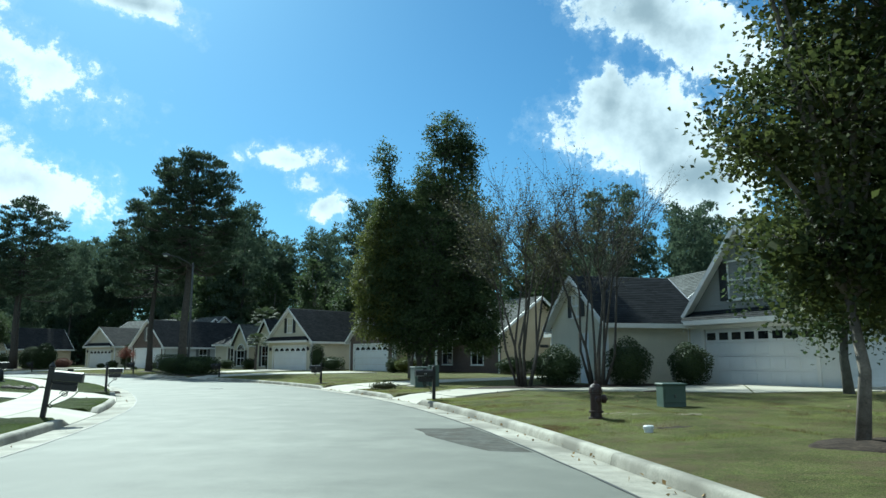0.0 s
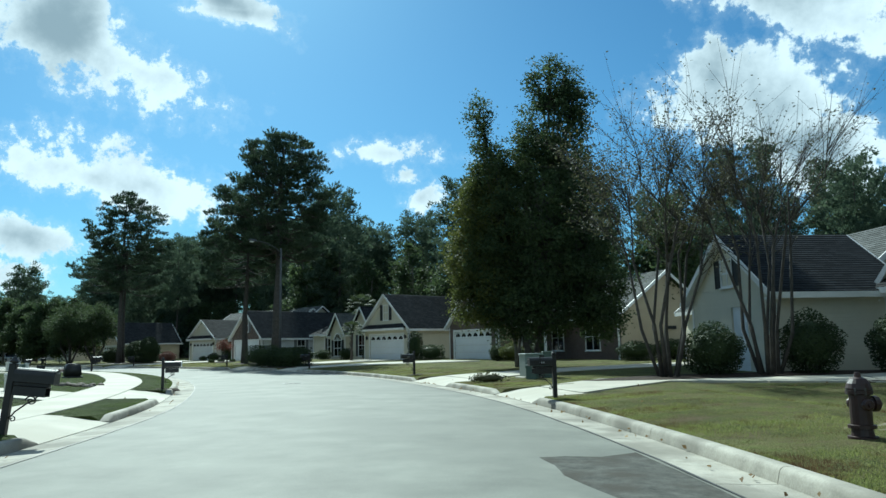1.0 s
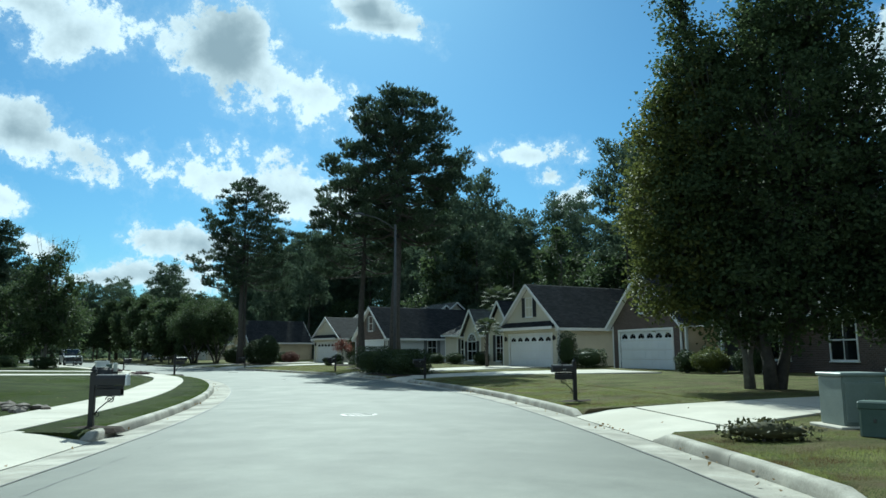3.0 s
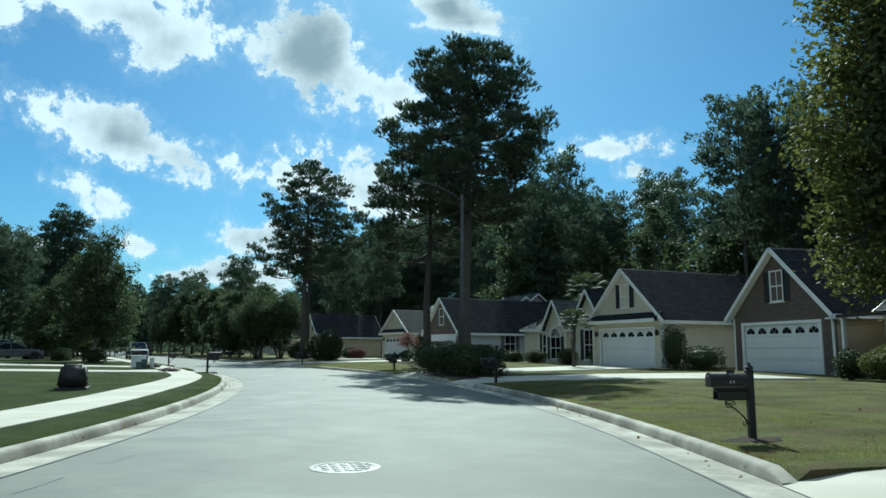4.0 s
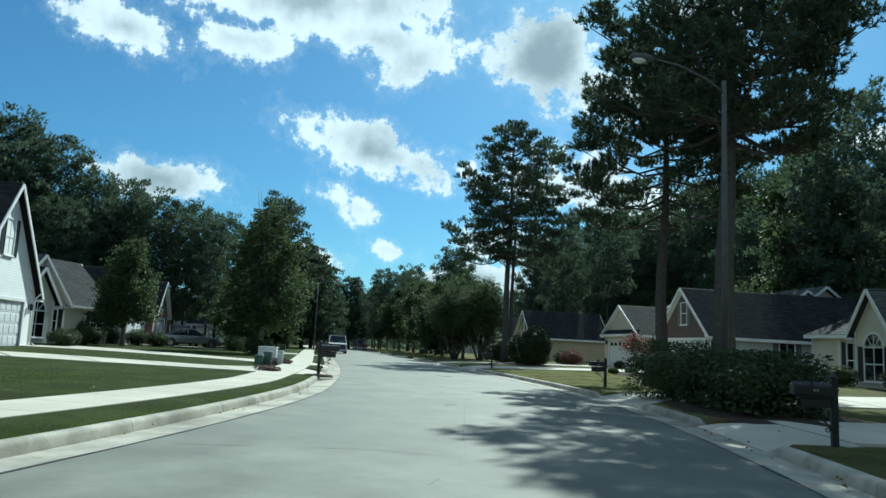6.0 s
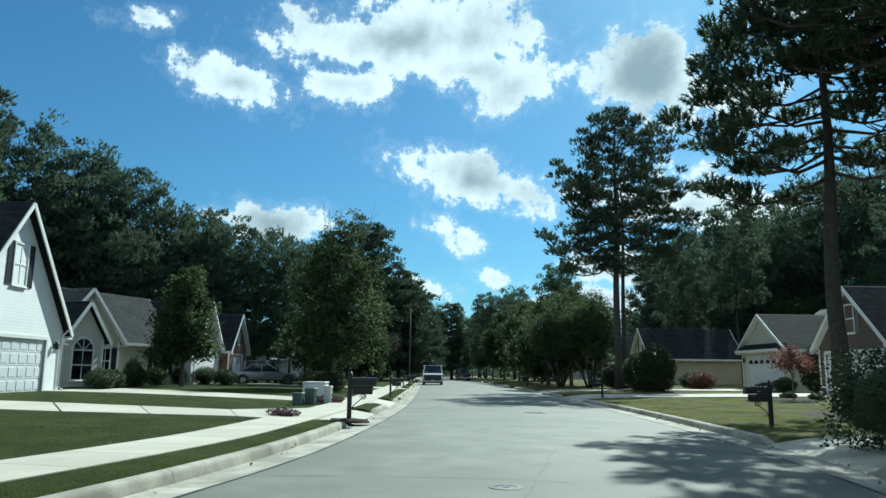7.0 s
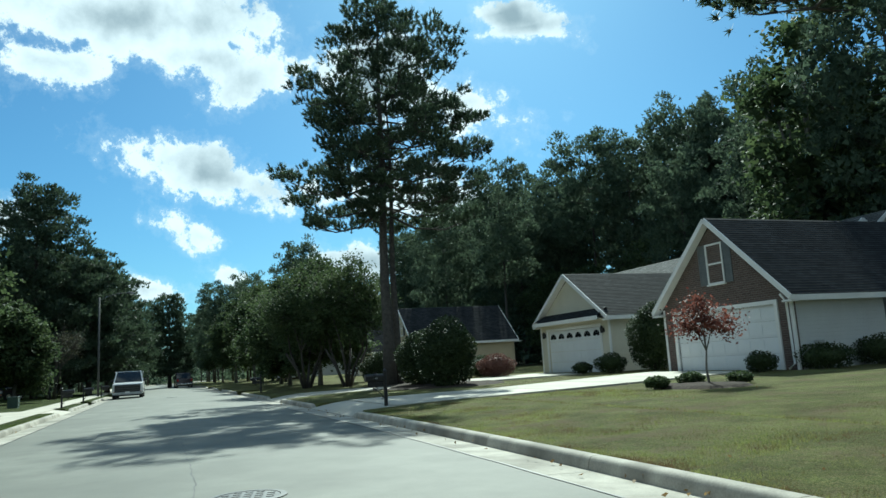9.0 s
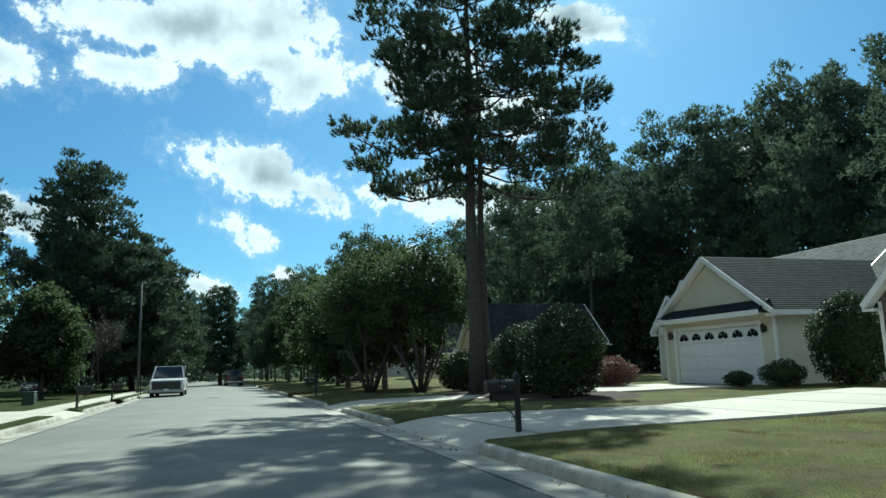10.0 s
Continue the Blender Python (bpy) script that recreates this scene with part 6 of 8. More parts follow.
def round_tree(x, y, h, w, seed, label, mat=None, leaf=0.18, clumps=260, per=34, bare=0):
    tk, cr = leafy_parts(lobed(h, w, seed, 15), h * 0.22, 0.05 + h * 0.012, int(clumps * 1.5), per, leaf, seed, mat or M_LEAF, M_BARK_G, 0.26)
    ob = tree_of("street_tree", on_ground(x, y, seed * 40), tk, cr, label, "street trees")
    if bare:
        # leafless twigs standing out of the top
        rr, t = np.random.default_rng(seed + 5), Tubes()
        for k in range(bare):
            az, out = rr.uniform(0, 6.28), rr.uniform(0.1, 0.75) * w
            p = np.array([out * 0.5 * math.cos(az), out * 0.5 * math.sin(az), h * rr.uniform(0.62, 0.8)])
            q = np.array([out * 1.15 * math.cos(az), out * 1.15 * math.sin(az), h * rr.uniform(0.92, 1.12)])
            t.add([p, (p + q) / 2 + rr.normal(size=3) * 0.12, q], [0.03, 0.018, 0.006], 4)
            for u in range(7):
                f0 = p + (q - p) * rr.uniform(0.35, 0.95)
                t.add([f0, f0 + (q - p) / np.linalg.norm(q - p) * 0.45 + rr.normal(size=3) * 0.22], [0.010, 0.004], 3)
        part("bare_top", t.mesh("bare_top", M_BARK_G), None, ob)
    return ob


round_tree(-60.2, 71.7, 10.8, 3.4, 51, "dark street tree with bare twigs at its top", clumps=340, bare=16)
round_tree(-63.7, 63.5, 7.2, 2.0, 52, "small dark lawn tree before the white house", clumps=230)
round_tree(-70.5, 76.0, 8.4, 2.9, 53, "leafy tree beside a clipped hedge", M_LEAF, clumps=340)
round_tree(-77.6, 78.6, 7.4, 2.5, 54, "tall leafy tree behind the sidewalk", M_LEAF, clumps=300)
for i, (s, o, h, w) in enumerate(((109, 9.5, 8.6, 3.0), (117, 8.8, 8.6, 3.2), (126, 9.5, 9.2, 3.2), (136, 9.0, 10.5, 3.4), (147, 9.5, 11.0, 3.6), (118, -9.5, 7.0, 2.6), (160, 9.0, 11, 3.6))):
    round_tree(*beside(s, o), h, w, 60 + i, "broad-leaved street tree along the far road", M_LEAF, 0.22, 330, 40)

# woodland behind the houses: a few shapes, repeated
PINES = [pine_parts(h, b, rd, lm, 15, sd, M_PINE_HAZED, 0.22, 8, 0.27, 0.24, 0.048, pad=0.80, pads=1.9, dense=4.0, shape=sh, inner=0.25, coarse=True)
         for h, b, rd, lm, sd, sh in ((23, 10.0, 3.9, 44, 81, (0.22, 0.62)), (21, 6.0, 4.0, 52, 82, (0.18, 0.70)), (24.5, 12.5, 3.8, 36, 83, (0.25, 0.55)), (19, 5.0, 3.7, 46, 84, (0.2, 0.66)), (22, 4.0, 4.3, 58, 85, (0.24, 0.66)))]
BROADS = [leafy_parts(lobed(h, w, sd, 13), h * 0.15, 0.2, 330, 26, 0.27, sd, M_LEAF, M_BARK_G, 0.40, fill=0.6) for h, w, sd in ((14, 3.8, 91), (11, 3.8, 92), (17, 4.0, 93))]


def wood_tree(x, y, shape, yaw, scale):
    """Plants one of the woodland shapes."""

    m = on_ground(x, y, yaw) @ Matrix.Diagonal((scale, scale, scale, 1))
    tk, cr = PINES[shape] if shape < 5 else BROADS[shape - 5]
    ob = thing("woodland_pine" if shape < 5 else "woodland_tree", m, "tall dark pine of the woodland edge" if shape < 5 else "dark broad-leaved tree of the woodland edge", "tree", "woodland")
    part("trunk", tk, None, ob)
    part("crown", cr, None, ob)


r = np.random.default_rng(99)
ROWS = [(1, 38, -30, 178, 6.0, (5, 6, 3, 1, 4)), (1, 44, -35, 184, 5.2, (0, 1, 3, 4, 2)), (1, 51, -40, 190, 6.0, (0, 1, 2, 4)),
        (-1, 38, -30, 185, 5.5, (5, 4, 1, 3)), (-1, 45, -40, 190, 4.8, (0, 1, 3, 4)), (-1, 56, -50, 200, 6.0, (0, 1, 2))]
for side, o, a, b, gap, kinds in ROWS:
    s, count = a, 0
    while s < b:
        oo = side * (o + r.uniform(-2.6, 2.6))
        x, y = beside(s, oo)
        true_o = float(offsets([(x, y)])[0][0])
        kind, yaw, size = int(r.choice(kinds)), r.uniform(0, 360), r.uniform(0.84, 1.06)
        count += 1
        # the wood is planted thinner beside the start of the drive
        if abs(true_o) > 30 and (count % 3 == 0 or s > (68 if side < 0 else 34)):
            low = np.interp(s, [20, 40, 57, 72, 90, 110], [0.56, 0.62, 0.68, 0.70, 0.78, 0.95]) if side > 0 else (np.interp(s, [70, 84, 90, 106], [1.0, 0.86, 0.86, 0.74]) if side < 0 else 1.0)
            wood_tree(x, y, kind, yaw, low * size)
        s += gap * r.uniform(0.7, 1.3)
# closing the far end of the street, and the lane behind
for k in range(26):
    x, y = beside(S_MAX - 62 + r.uniform(-18, 30), r.uniform(-60, 60))
    if abs(float(offsets([(x, y)])[0][0])) > 9:
        wood_tree(x, y, int(r.choice((0, 1, 2, 3, 4, 7))), r.uniform(0, 360), r.uniform(0.8, 1.05))
for s, o, k, sc in ((148, -14, 3, 1.0), (156, -15, 1, 1.0), (166, -12, 0, 0.9), (128, -17, 4, 0.85), (172, 13, 1, 0.9), (180, -13, 2, 0.8), (183, 12, 0, 0.8), (112, -24, 4, 0.95), (104, -27, 1, 0.9), (118, -28, 0, 1.0), (150, 16, 1, 0.95), (158, 18, 3, 1.0), (130, 27, 1, 1.0), (122, 30, 0, 1.0), (153, -11, 4, 0.85), (161, -10.5, 1, 0.85), (170, -9.5, 3, 0.85), (176, -10, 4, 0.8), (186, -9, 1, 0.8), (193, -10, 3, 0.85), (204, -8.5, 4, 0.8), (212, -8, 1, 0.8), (222, -7.5, 0, 0.8), (232, -8, 3, 0.85),
                    (163, 11, 3, 0.85), (172, 9, 7, 0.8), (181, 9, 4, 0.85), (190, 9.5, 1, 0.8), (198, 9, 3, 0.9), (209, 8.5, 0, 0.8), (219, 8, 4, 0.85), (230, 8, 1, 0.85), (243, -3, 3, 0.9), (246, 4, 4, 0.9), (244, 0.5, 1, 0.8)):
    wood_tree(*beside(s, o), k, s * 37 % 360, sc * (0.60 if s < 125 and o < 0 else 0.8 if s < 198 else 0.72))
wood_tree(*beside(222, -4.6), 1, 40, 0.80)
# the stand between the two nearest houses and the wood, seen over their roofs
for x, y, k, sc in ((4, 63, 5, 0.8), (10, 66, 0, 0.6), (-2, 73, 3, 0.8), (14, 58, 3, 0.55), (19, 50, 6, 0.8), (17, 44, 5, 0.62), (22, 38, 6, 0.75), (-12.2, 81.6, 2, 0.66), (-9.0, 83.5, 0, 0.66), (-5.5, 82.0, 4, 0.62), (-14, 86, 6, 0.9), (-20, 94, 7, 0.8), (-27, 101, 5, 0.9), (-4, 80, 1, 0.72), (-10, 84, 0, 0.74), (-36.5, 106, 7, 1.2), (-32.0, 104, 4, 0.95), (-84, 55, 1, 0.92), (-86, 60, 4, 0.86), (-88, 65, 0, 0.76), (-85, 70, 3, 0.68), (-80, 51, 0, 0.85), (-86.0, 67.5, 4, 0.68), (-84, 72, 3, 0.73), (-83.5, 75, 4, 0.58), (-82.5, 78, 1, 0.58), (-88, 61.5, 4, 0.82), (-90, 72, 4, 0.7), (-88, 78, 4, 0.64)):
    wood_tree(x, y, k, x * 53 % 360, sc)

def undergrowth(n, seed):
    """Thickets along the woodland edge and at the street's far end, closing the view between the trunks."""
    r = np.random.default_rng(seed)
    s, side = r.uniform(-60, S_MAX, n), np.where(r.random(n) < 0.5, 1.0, -1.0)
    o = np.where(r.random(n) < 0.5, r.uniform(36, 44, n), r.uniform(44, 75, n))
    o = np.where(s > 170, r.uniform(12, 70, n), o)
    px, py = np.interp(s, ALONG, CENTRE[:, 0]), np.interp(s, ALONG, CENTRE[:, 1])
    tx, ty = np.interp(s, ALONG, HEAD[:, 0]), np.interp(s, ALONG, HEAD[:, 1])
    xy = np.c_[px + ty * o * side, py - tx * o * side]
    # a belt that closes the horizon beyond the bend
    a = r.uniform(-0.2, 2.4, n // 2)
    belt = np.c_[-60 - np.sin(a) * r.uniform(130, 175, n // 2), 70 + np.cos(a) * r.uniform(130, 175, n // 2)]
    xy = np.vstack([xy, belt])
    true_o, where = offsets(xy)
    ok = (np.abs(true_o) > 26) | ((where > 168) & (np.abs(true_o) > 7))
    xy, true_o = xy[ok], true_o[ok]
    k = 14
    c = np.repeat(np.c_[xy, lie(true_o) + r.uniform(0.2, 6.5, len(xy))], k, 0) + r.normal(size=(len(xy) * k, 3)) * np.array([0.9, 0.9, 0.6])
    c[:, 2] = np.maximum(c[:, 2], 0.3)
    # the thicket takes the haze-lightened needle colour too
    tagged(new("undergrowth", leaf_mesh("undergrowth", c, 0.80, M_PINE_HAZED, 0.8, seed)), "dark undergrowth thicket along the woodland edge", "undergrowth", kind="stuff")


undergrowth(9500, 12)

# palm by the cream house's entry
def palm(x, y, h, k0=1.0):
    ob = thing("palm_tree", on_ground(x, y), "fan palm with a shaggy trunk beside the entry", "tree")
    t = Tubes()
    t.add([(0, 0, -0.2), (0.05, 0, h * 0.5), (0.1, 0, h)], [0.2 * k0, 0.16 * k0, 0.17 * k0], 9)
    rr = np.random.default_rng(5)
    for k in range(60):
        z, a = rr.uniform(0.5, h), rr.uniform(0, 6.28)
        t.add([(0.15 * k0 * math.cos(a), 0.15 * k0 * math.sin(a), z), (0.3 * k0 * math.cos(a), 0.3 * k0 * math.sin(a), z + 0.18)], [0.03, 0.01], 4)
    part("trunk", t.mesh("trunk", M_BARK), None, ob)
    for k in range(26):
        az, el = k * 2.4, -0.35 + 1.5 * (k / 26)
        d = Vector((math.cos(az) * math.cos(el), math.sin(az) * math.cos(el), math.sin(el)))
        tip = Vector((0.1, 0, h)) + d * k0
        bm = bmesh.new()
        sd = d.cross(Vector((0, 0, 1))).normalized()
        for q in range(13):
            f = (q - 6) / 6
            dd = (d * math.cos(f * 1.2) + sd * math.sin(f * 1.2)).normalized()
            e = tip + (dd * 0.85 + Vector((0, 0, -0.18 - 0.1 * abs(f)))) * k0
            n = dd.cross(d.cross(sd)).normalized() * 0.035
            bm.faces.new([bm.verts.new(tip - n * 0.4), bm.verts.new(tip + dd * 0.45 * k0 - n), bm.verts.new(e), bm.verts.new(tip + dd * 0.45 * k0 + n)])
        beam(bm, Vector((0.1, 0, h - 0.1)), tip, 0.03, 0.02)
        part("frond", bm, M_PALM, ob)


palm(-22.6, 82.0, 5.0)
palm(-21.0, 73.8, 2.6, 0.6)

# red maple on its mulch mound
tk, cr = leafy_parts([(0, 0, 1.66, 0.78, 0.78, 0.34), (0.25, 0, 1.4, 0.62, 0.62, 0.24), (-0.35, 0.1, 1.5, 0.5, 0.5, 0.22), (-0.1, 0, 2.0, 0.42, 0.42, 0.28)], 0.85, 0.03, 120, 16, 0.075, 71, M_LEAF_RED, M_BARK_G, 0.15, fill=2.0)
tree_of("red_maple", on_ground(-36.25, 80.8), tk, cr, "small red-leaved maple on a mulch mound", "lawn trees")

# shrubs round the houses
for x, y, rx, rz, sd in ((1.65, 36.1, 0.92, 0.80, 1), (4.2, 35.7, 0.86, 0.92, 2), (6.55, 36.0, 0.80, 0.82, 3)):
    shrub(x, y, rx, rx, rz, sd, "clipped round evergreen shrub before the cream wall", name="round_shrub")
shrub(-22.1, 62.4, 2.3, 1.0, 0.68, 11, "dark clipped hedge under the pines", box=True, yaw=road_yaw(54, 1), name="hedge", leaf=0.1)
shrub(-24.9, 64.4, 1.2, 1.0, 0.8, 17, "dark shrub at the end of the hedge", box=True)
shrub(-48.6, 87.3, 1.35, 1.25, 1.45, 13, "tall dense dark shrub on bare stems", leaf=0.1)
shrub(-51.4, 89.4, 1.2, 1.2, 1.3, 18, "tall dense dark shrub under the pines", leaf=0.1)
shrub(-57.0, 93.2, 1.3, 1.1, 0.9, 19, "dark shrub under the pines", leaf=0.1)
shrub(-15.1, 72.5, 0.60, 0.55, 1.15, 14, "upright clipped evergreen by the side wall", box=True, name="upright_shrub")
shrub(-13.5, 71.3, 1.0, 0.75, 0.6, 15, "low clipped bush by the side wall", box=True)
shrub(-7.3, 62.6, 0.6, 0.6, 0.55, 16, "round bush beside the garage")
shrub(-6.2, 61.6, 0.9, 0.8, 0.6, 20, "light-leaved bush before the tan house", M_LEAF_Y)
shrub(-4.6, 60.8, 0.8, 0.7, 0.6, 21, "dark bush before the tan house")
shrub(1.2, 55.6, 1.2, 0.7, 0.55, 22, "low bush by the tan gable wall")
shrub(3.2, 56.7, 1.0, 0.7, 0.6, 23, "low bush by the tan gable wall")
shrub(5.4, 58.0, 0.9, 0.7, 0.55, 24, "low bush by the tan gable wall")
shrub(-41.8, 93.4, 1.15, 0.9, 1.5, 25, "tall glossy bush between two houses", leaf=0.1)
shrub(-43.7, 92.9, 0.75, 0.6, 0.45, 26, "round clipped bush beside the garage")
shrub(-45.3, 93.4, 0.5, 0.45, 0.28, 27, "low clipped bush beside the garage")
shrub(-36.3, 87.0, 0.5, 0.45, 0.35, 29, "low bush by the brick pillar")
shrub(-34.6, 87.7, 0.9, 0.5, 0.42, 30, "low foundation bush along the pale wall")
shrub(-33.2, 89.6, 0.8, 0.5, 0.5, 31, "foundation bush along the pale wall")
shrub(-32.6, 91.3, 0.7, 0.5, 0.45, 32, "flowering foundation bush along the pale wall", M_LEAF_Y)
shrub(-50.6, 94.6, 1.1, 0.8, 0.62, 33, "dusky red-leaved shrub by the entry", M_LEAF_DUSK)
shrub(-52.6, 96.4, 1.2, 0.9, 0.6, 34, "low shrub by the entry")
shrub(-23.6, 80.6, 0.8, 0.7, 0.55, 35, "low shrub by the entry")
shrub(-20.6, 78.4, 0.9, 0.6, 0.6, 36, "low shrub by the entry")
shrub(-26.6, 82.6, 0.9, 0.6, 0.5, 37, "low shrub before the bay")
shrub(-29.2, 84.6, 0.9, 0.6, 0.5, 38, "low shrub before the bay")
for i, (x, y, rx, rz) in enumerate(((-57.2, 58.0, 0.9, 0.5), (-58.6, 58.8, 0.8, 0.5), (-64.6, 61.2, 0.8, 0.55), (-67.0, 62.8, 0.9, 0.6), (-70.0, 64.8, 0.9, 0.6), (-61.0, 60.2, 0.6, 0.8), (-69.0, 66.4, 1.1, 0.6), (-67.2, 67.2, 1.0, 0.55))):
    shrub(x, y, rx, rx * 0.8, rz, 40 + i, "dark foundation shrub before the white house")
shrub(-67.3, 73.6, 2.4, 0.8, 0.55, 55, "clipped hedge beside the parked cars", M_LEAF, box=True, yaw=145, name="hedge")
shrub(-59.2, 70.9, 1.1, 0.9, 0.5, 56, "clipped low hedge in the lawn", box=True, yaw=145, name="hedge")
shrub(-37.2, 59.0, 0.75, 0.35, 0.12, 57, "low purple-leaved flower border", M_FLOWER, n=420, leaf=0.06)
shrub(-44.2, 63.6, 0.9, 0.5, 0.14, 58, "low purple plants round the utility boxes", M_FLOWER, leaf=0.06)
shrub(-5.0, 36.8, 0.7, 0.3, 0.16, 59, "sparse grey-green plants on the island", M_LEAF_MYR, n=260, leaf=0.07)
shrub(-37.5, 80.6, 0.32, 0.28, 0.16, 61, "small clump on the mulch mound", M_LEAF)
shrub(-35.7, 81.5, 0.32, 0.28, 0.16, 62, "small clump on the mulch mound", M_LEAF)
shrub(-36.9, 81.5, 0.36, 0.3, 0.17, 63, "small clump on the mulch mound", M_LEAF)


def mulch_bed(poly, label, rise=0.09, mat=None, name="mulch_bed"):
    n = len(poly)
    cx, cy = sum(p[0] for p in poly) / n, sum(p[1] for p in poly) / n
    verts, faces = [], []
    rings = (1.0, 0.85, 0.6, 0.3)
    for j, k in enumerate(rings):
        for i, (x, y) in enumerate(poly):
            px, py = cx + (x - cx) * k, cy + (y - cy) * k
            verts.append((px, py, ground_z(px, py) + (-0.05 if j == 0 else rise * (1 - k * 0.6) + 0.012 * math.sin(i * 2.1 + j))))
    verts.append((cx, cy, ground_z(cx, cy) + rise))
    for j in range(len(rings) - 1):
        for i in range(n):
            faces.append((j * n + i, j * n + (i + 1) % n, (j + 1) * n + (i + 1) % n, (j + 1) * n + i))
    for i in range(n):
        faces.append(((len(rings) - 1) * n + i, (len(rings) - 1) * n + (i + 1) % n, len(verts) - 1))
    ob = new(name, mesh_of(name, verts, faces, mat or M_SOIL, smooth=True))
    return tagged(ob, label, "mulch" if mat is None else "soil", kind="structure")


def oval(x, y, a, b, yaw=0.0, n=18):
    c, s = math.cos(radians(yaw)), math.sin(radians(yaw))
    return [(x + a * math.cos(t) * c - b * math.sin(t) * s, y + a * math.cos(t) * s + b * math.sin(t) * c) for t in (6.2832 * k / n * (1 + 0.0) for k in range(n))]


mulch_bed(oval(3.75, 18.0, 1.35, 0.85), "dark bark mulch ring round the lawn tree")
for x, y in ((-35.75, 60.1), (-48.3, 68.65), (-15.3, 35.4), (-8.92, 43.85)):
    mulch_bed(oval(x, y, 0.55, 0.38, 40, 12), "small mulch mound round a mailbox post", 0.05)
mulch_bed(oval(-36.5, 81.0, 1.6, 0.9, -34), "bark mulch mound with small clumps")
mulch_bed(oval(2.6, 35.9, 5.4, 1.5, 6), "mulched bed under the crape myrtles")
mulch_bed(oval(-44.6, 63.6, 1.5, 0.8, 145), "mulched bed round the utility boxes", 0.05)
mulch_bed(oval(-22.0, 62.4, 4.2, 1.9, road_yaw(54, 1)), "mulched island under the hedge", 0.06)
mulch_bed(oval(-51.5, 89.6, 6.5, 3.0, road_yaw(92, 1)), "pine straw bed under the pines", 0.06)
for x, y, a, b, turn in ((1.75, 23.45, 0.75, 0.20, 14), (1.25, 23.75, 0.50, 0.12, 24), (2.5, 23.2, 0.42, 0.12, -4)):
    mulch_bed([(px + 0.05 * math.sin(i * 2.7), py + 0.05 * math.cos(i * 4.1)) for i, (px, py) in enumerate(oval(x, y, a, b, turn))], "bare sandy soil worn through the lawn", 0.028, M_SAND, "bare_soil")
mulch_bed([(px + 0.06 * math.sin(i * 2.7), py + 0.06 * math.cos(i * 4.1)) for i, (px, py) in enumerate(oval(1.55, 20.75, 0.52, 0.18, 12))], "dark turned soil beside the white pipe cap", 0.03, M_SOIL, "bare_soil")
mulch_bed(oval(4.25, 31.9, 0.55, 0.28, 10), "small mulch ring in the lawn", 0.05)
mulch_bed(oval(-28.2, 72.0, 4.4, 2.6, road_yaw(62, 1)), "pine straw bed under the tall pines", 0.05)


def grass_blades(name, side, s0, s1, o0, o1, n, mat, seed, label, h=0.014, bare=1.0):
    """Blades and clumps over the lawn's near stretch."""
    r = np.random.default_rng(seed)
    s, o = r.uniform(s0, s1, n), o0 + (o1 - o0) * r.uniform(0, 1, n) ** 1.6
    breaks = BREAKS_R if side > 0 else BREAKS_L
    ok = np.ones(n, bool)
    for a, b in breaks:
        ok &= ~((s > a - 0.6) & (s < b + 0.6))
    s, o = s[ok], o[ok]
    # grass worn thin in streaks and patches
    thin = np.array([noise.noise((a * 0.55, b * 1.1, seed)) + 0.6 * noise.noise((a * 1.9, b * 3.1, seed + 4)) for a, b in zip(s, o)])
    ok = r.random(len(s)) > np.clip(thin * 2.2 + 0.15, 0.0, 0.85) * bare
    s, o = s[ok], o[ok]
    px, py = np.interp(s, ALONG, CENTRE[:, 0]), np.interp(s, ALONG, CENTRE[:, 1])
    tx, ty = np.interp(s, ALONG, HEAD[:, 0]), np.interp(s, ALONG, HEAD[:, 1])
    x, y = px + ty * o * side, py - tx * o * side
    k = len(x)
    z = lie(o * side) + np.where((o < 7.9) if side > 0 else (o < 5.6), 0.02, -0.01)
    hh = h * r.uniform(0.5, 1.5, k)
    az = r.uniform(0, 6.2832, k)
    w = 0.003 + 0.004 * r.random(k)
    bx, by = r.normal(size=k) * hh * 0.6, r.normal(size=k) * hh * 0.6
    v = np.stack([np.c_[x - np.cos(az) * w, y - np.sin(az) * w, z - 0.02], np.c_[x + np.cos(az) * w, y + np.sin(az) * w, z - 0.02], np.c_[x + bx, y + by, z + hh]], 1).reshape(-1, 3)
    me = bpy.data.meshes.new(name)
    me.vertices.add(3 * k)
    me.vertices.foreach_set("co", v.ravel())
    me.loops.add(3 * k)
    me.loops.foreach_set("vertex_index", np.arange(3 * k))
    me.polygons.add(k)
    me.polygons.foreach_set("loop_start", np.arange(k) * 3)
    me.update(calc_edges=True)
    me.materials.append(mat)
    tagged(new(name, me), label, "grass", kind="stuff")


grass_blades("lawn_grass", 1, 8, 26, EDGE + GUT + KERB, 11.5, 200000, M_BLADE, 1, "short dry green lawn grass", 0.022)
grass_blades("lawn_grass", 1, 31, 49, EDGE + GUT + KERB, 11.0, 130000, M_BLADE, 2, "short dry green lawn grass", 0.022)
grass_blades("lawn_grass", 1, 59, 82, EDGE + GUT + KERB, 11.0, 150000, M_BLADE, 3, "short dry yellow-green lawn grass", 0.022)
grass_blades("verge_grass", -1, 8, 96, EDGE + GUT + KERB, SW0 - 0.5, 90000, M_BLADE_L, 4, "short green verge grass", 0.022, 0.4)
grass_blades("lawn_grass", -1, 28, 62, SW1 + 0.02, 12.0, 90000, M_BLADE_L, 5, "short green lawn grass", 0.020, 0.4)


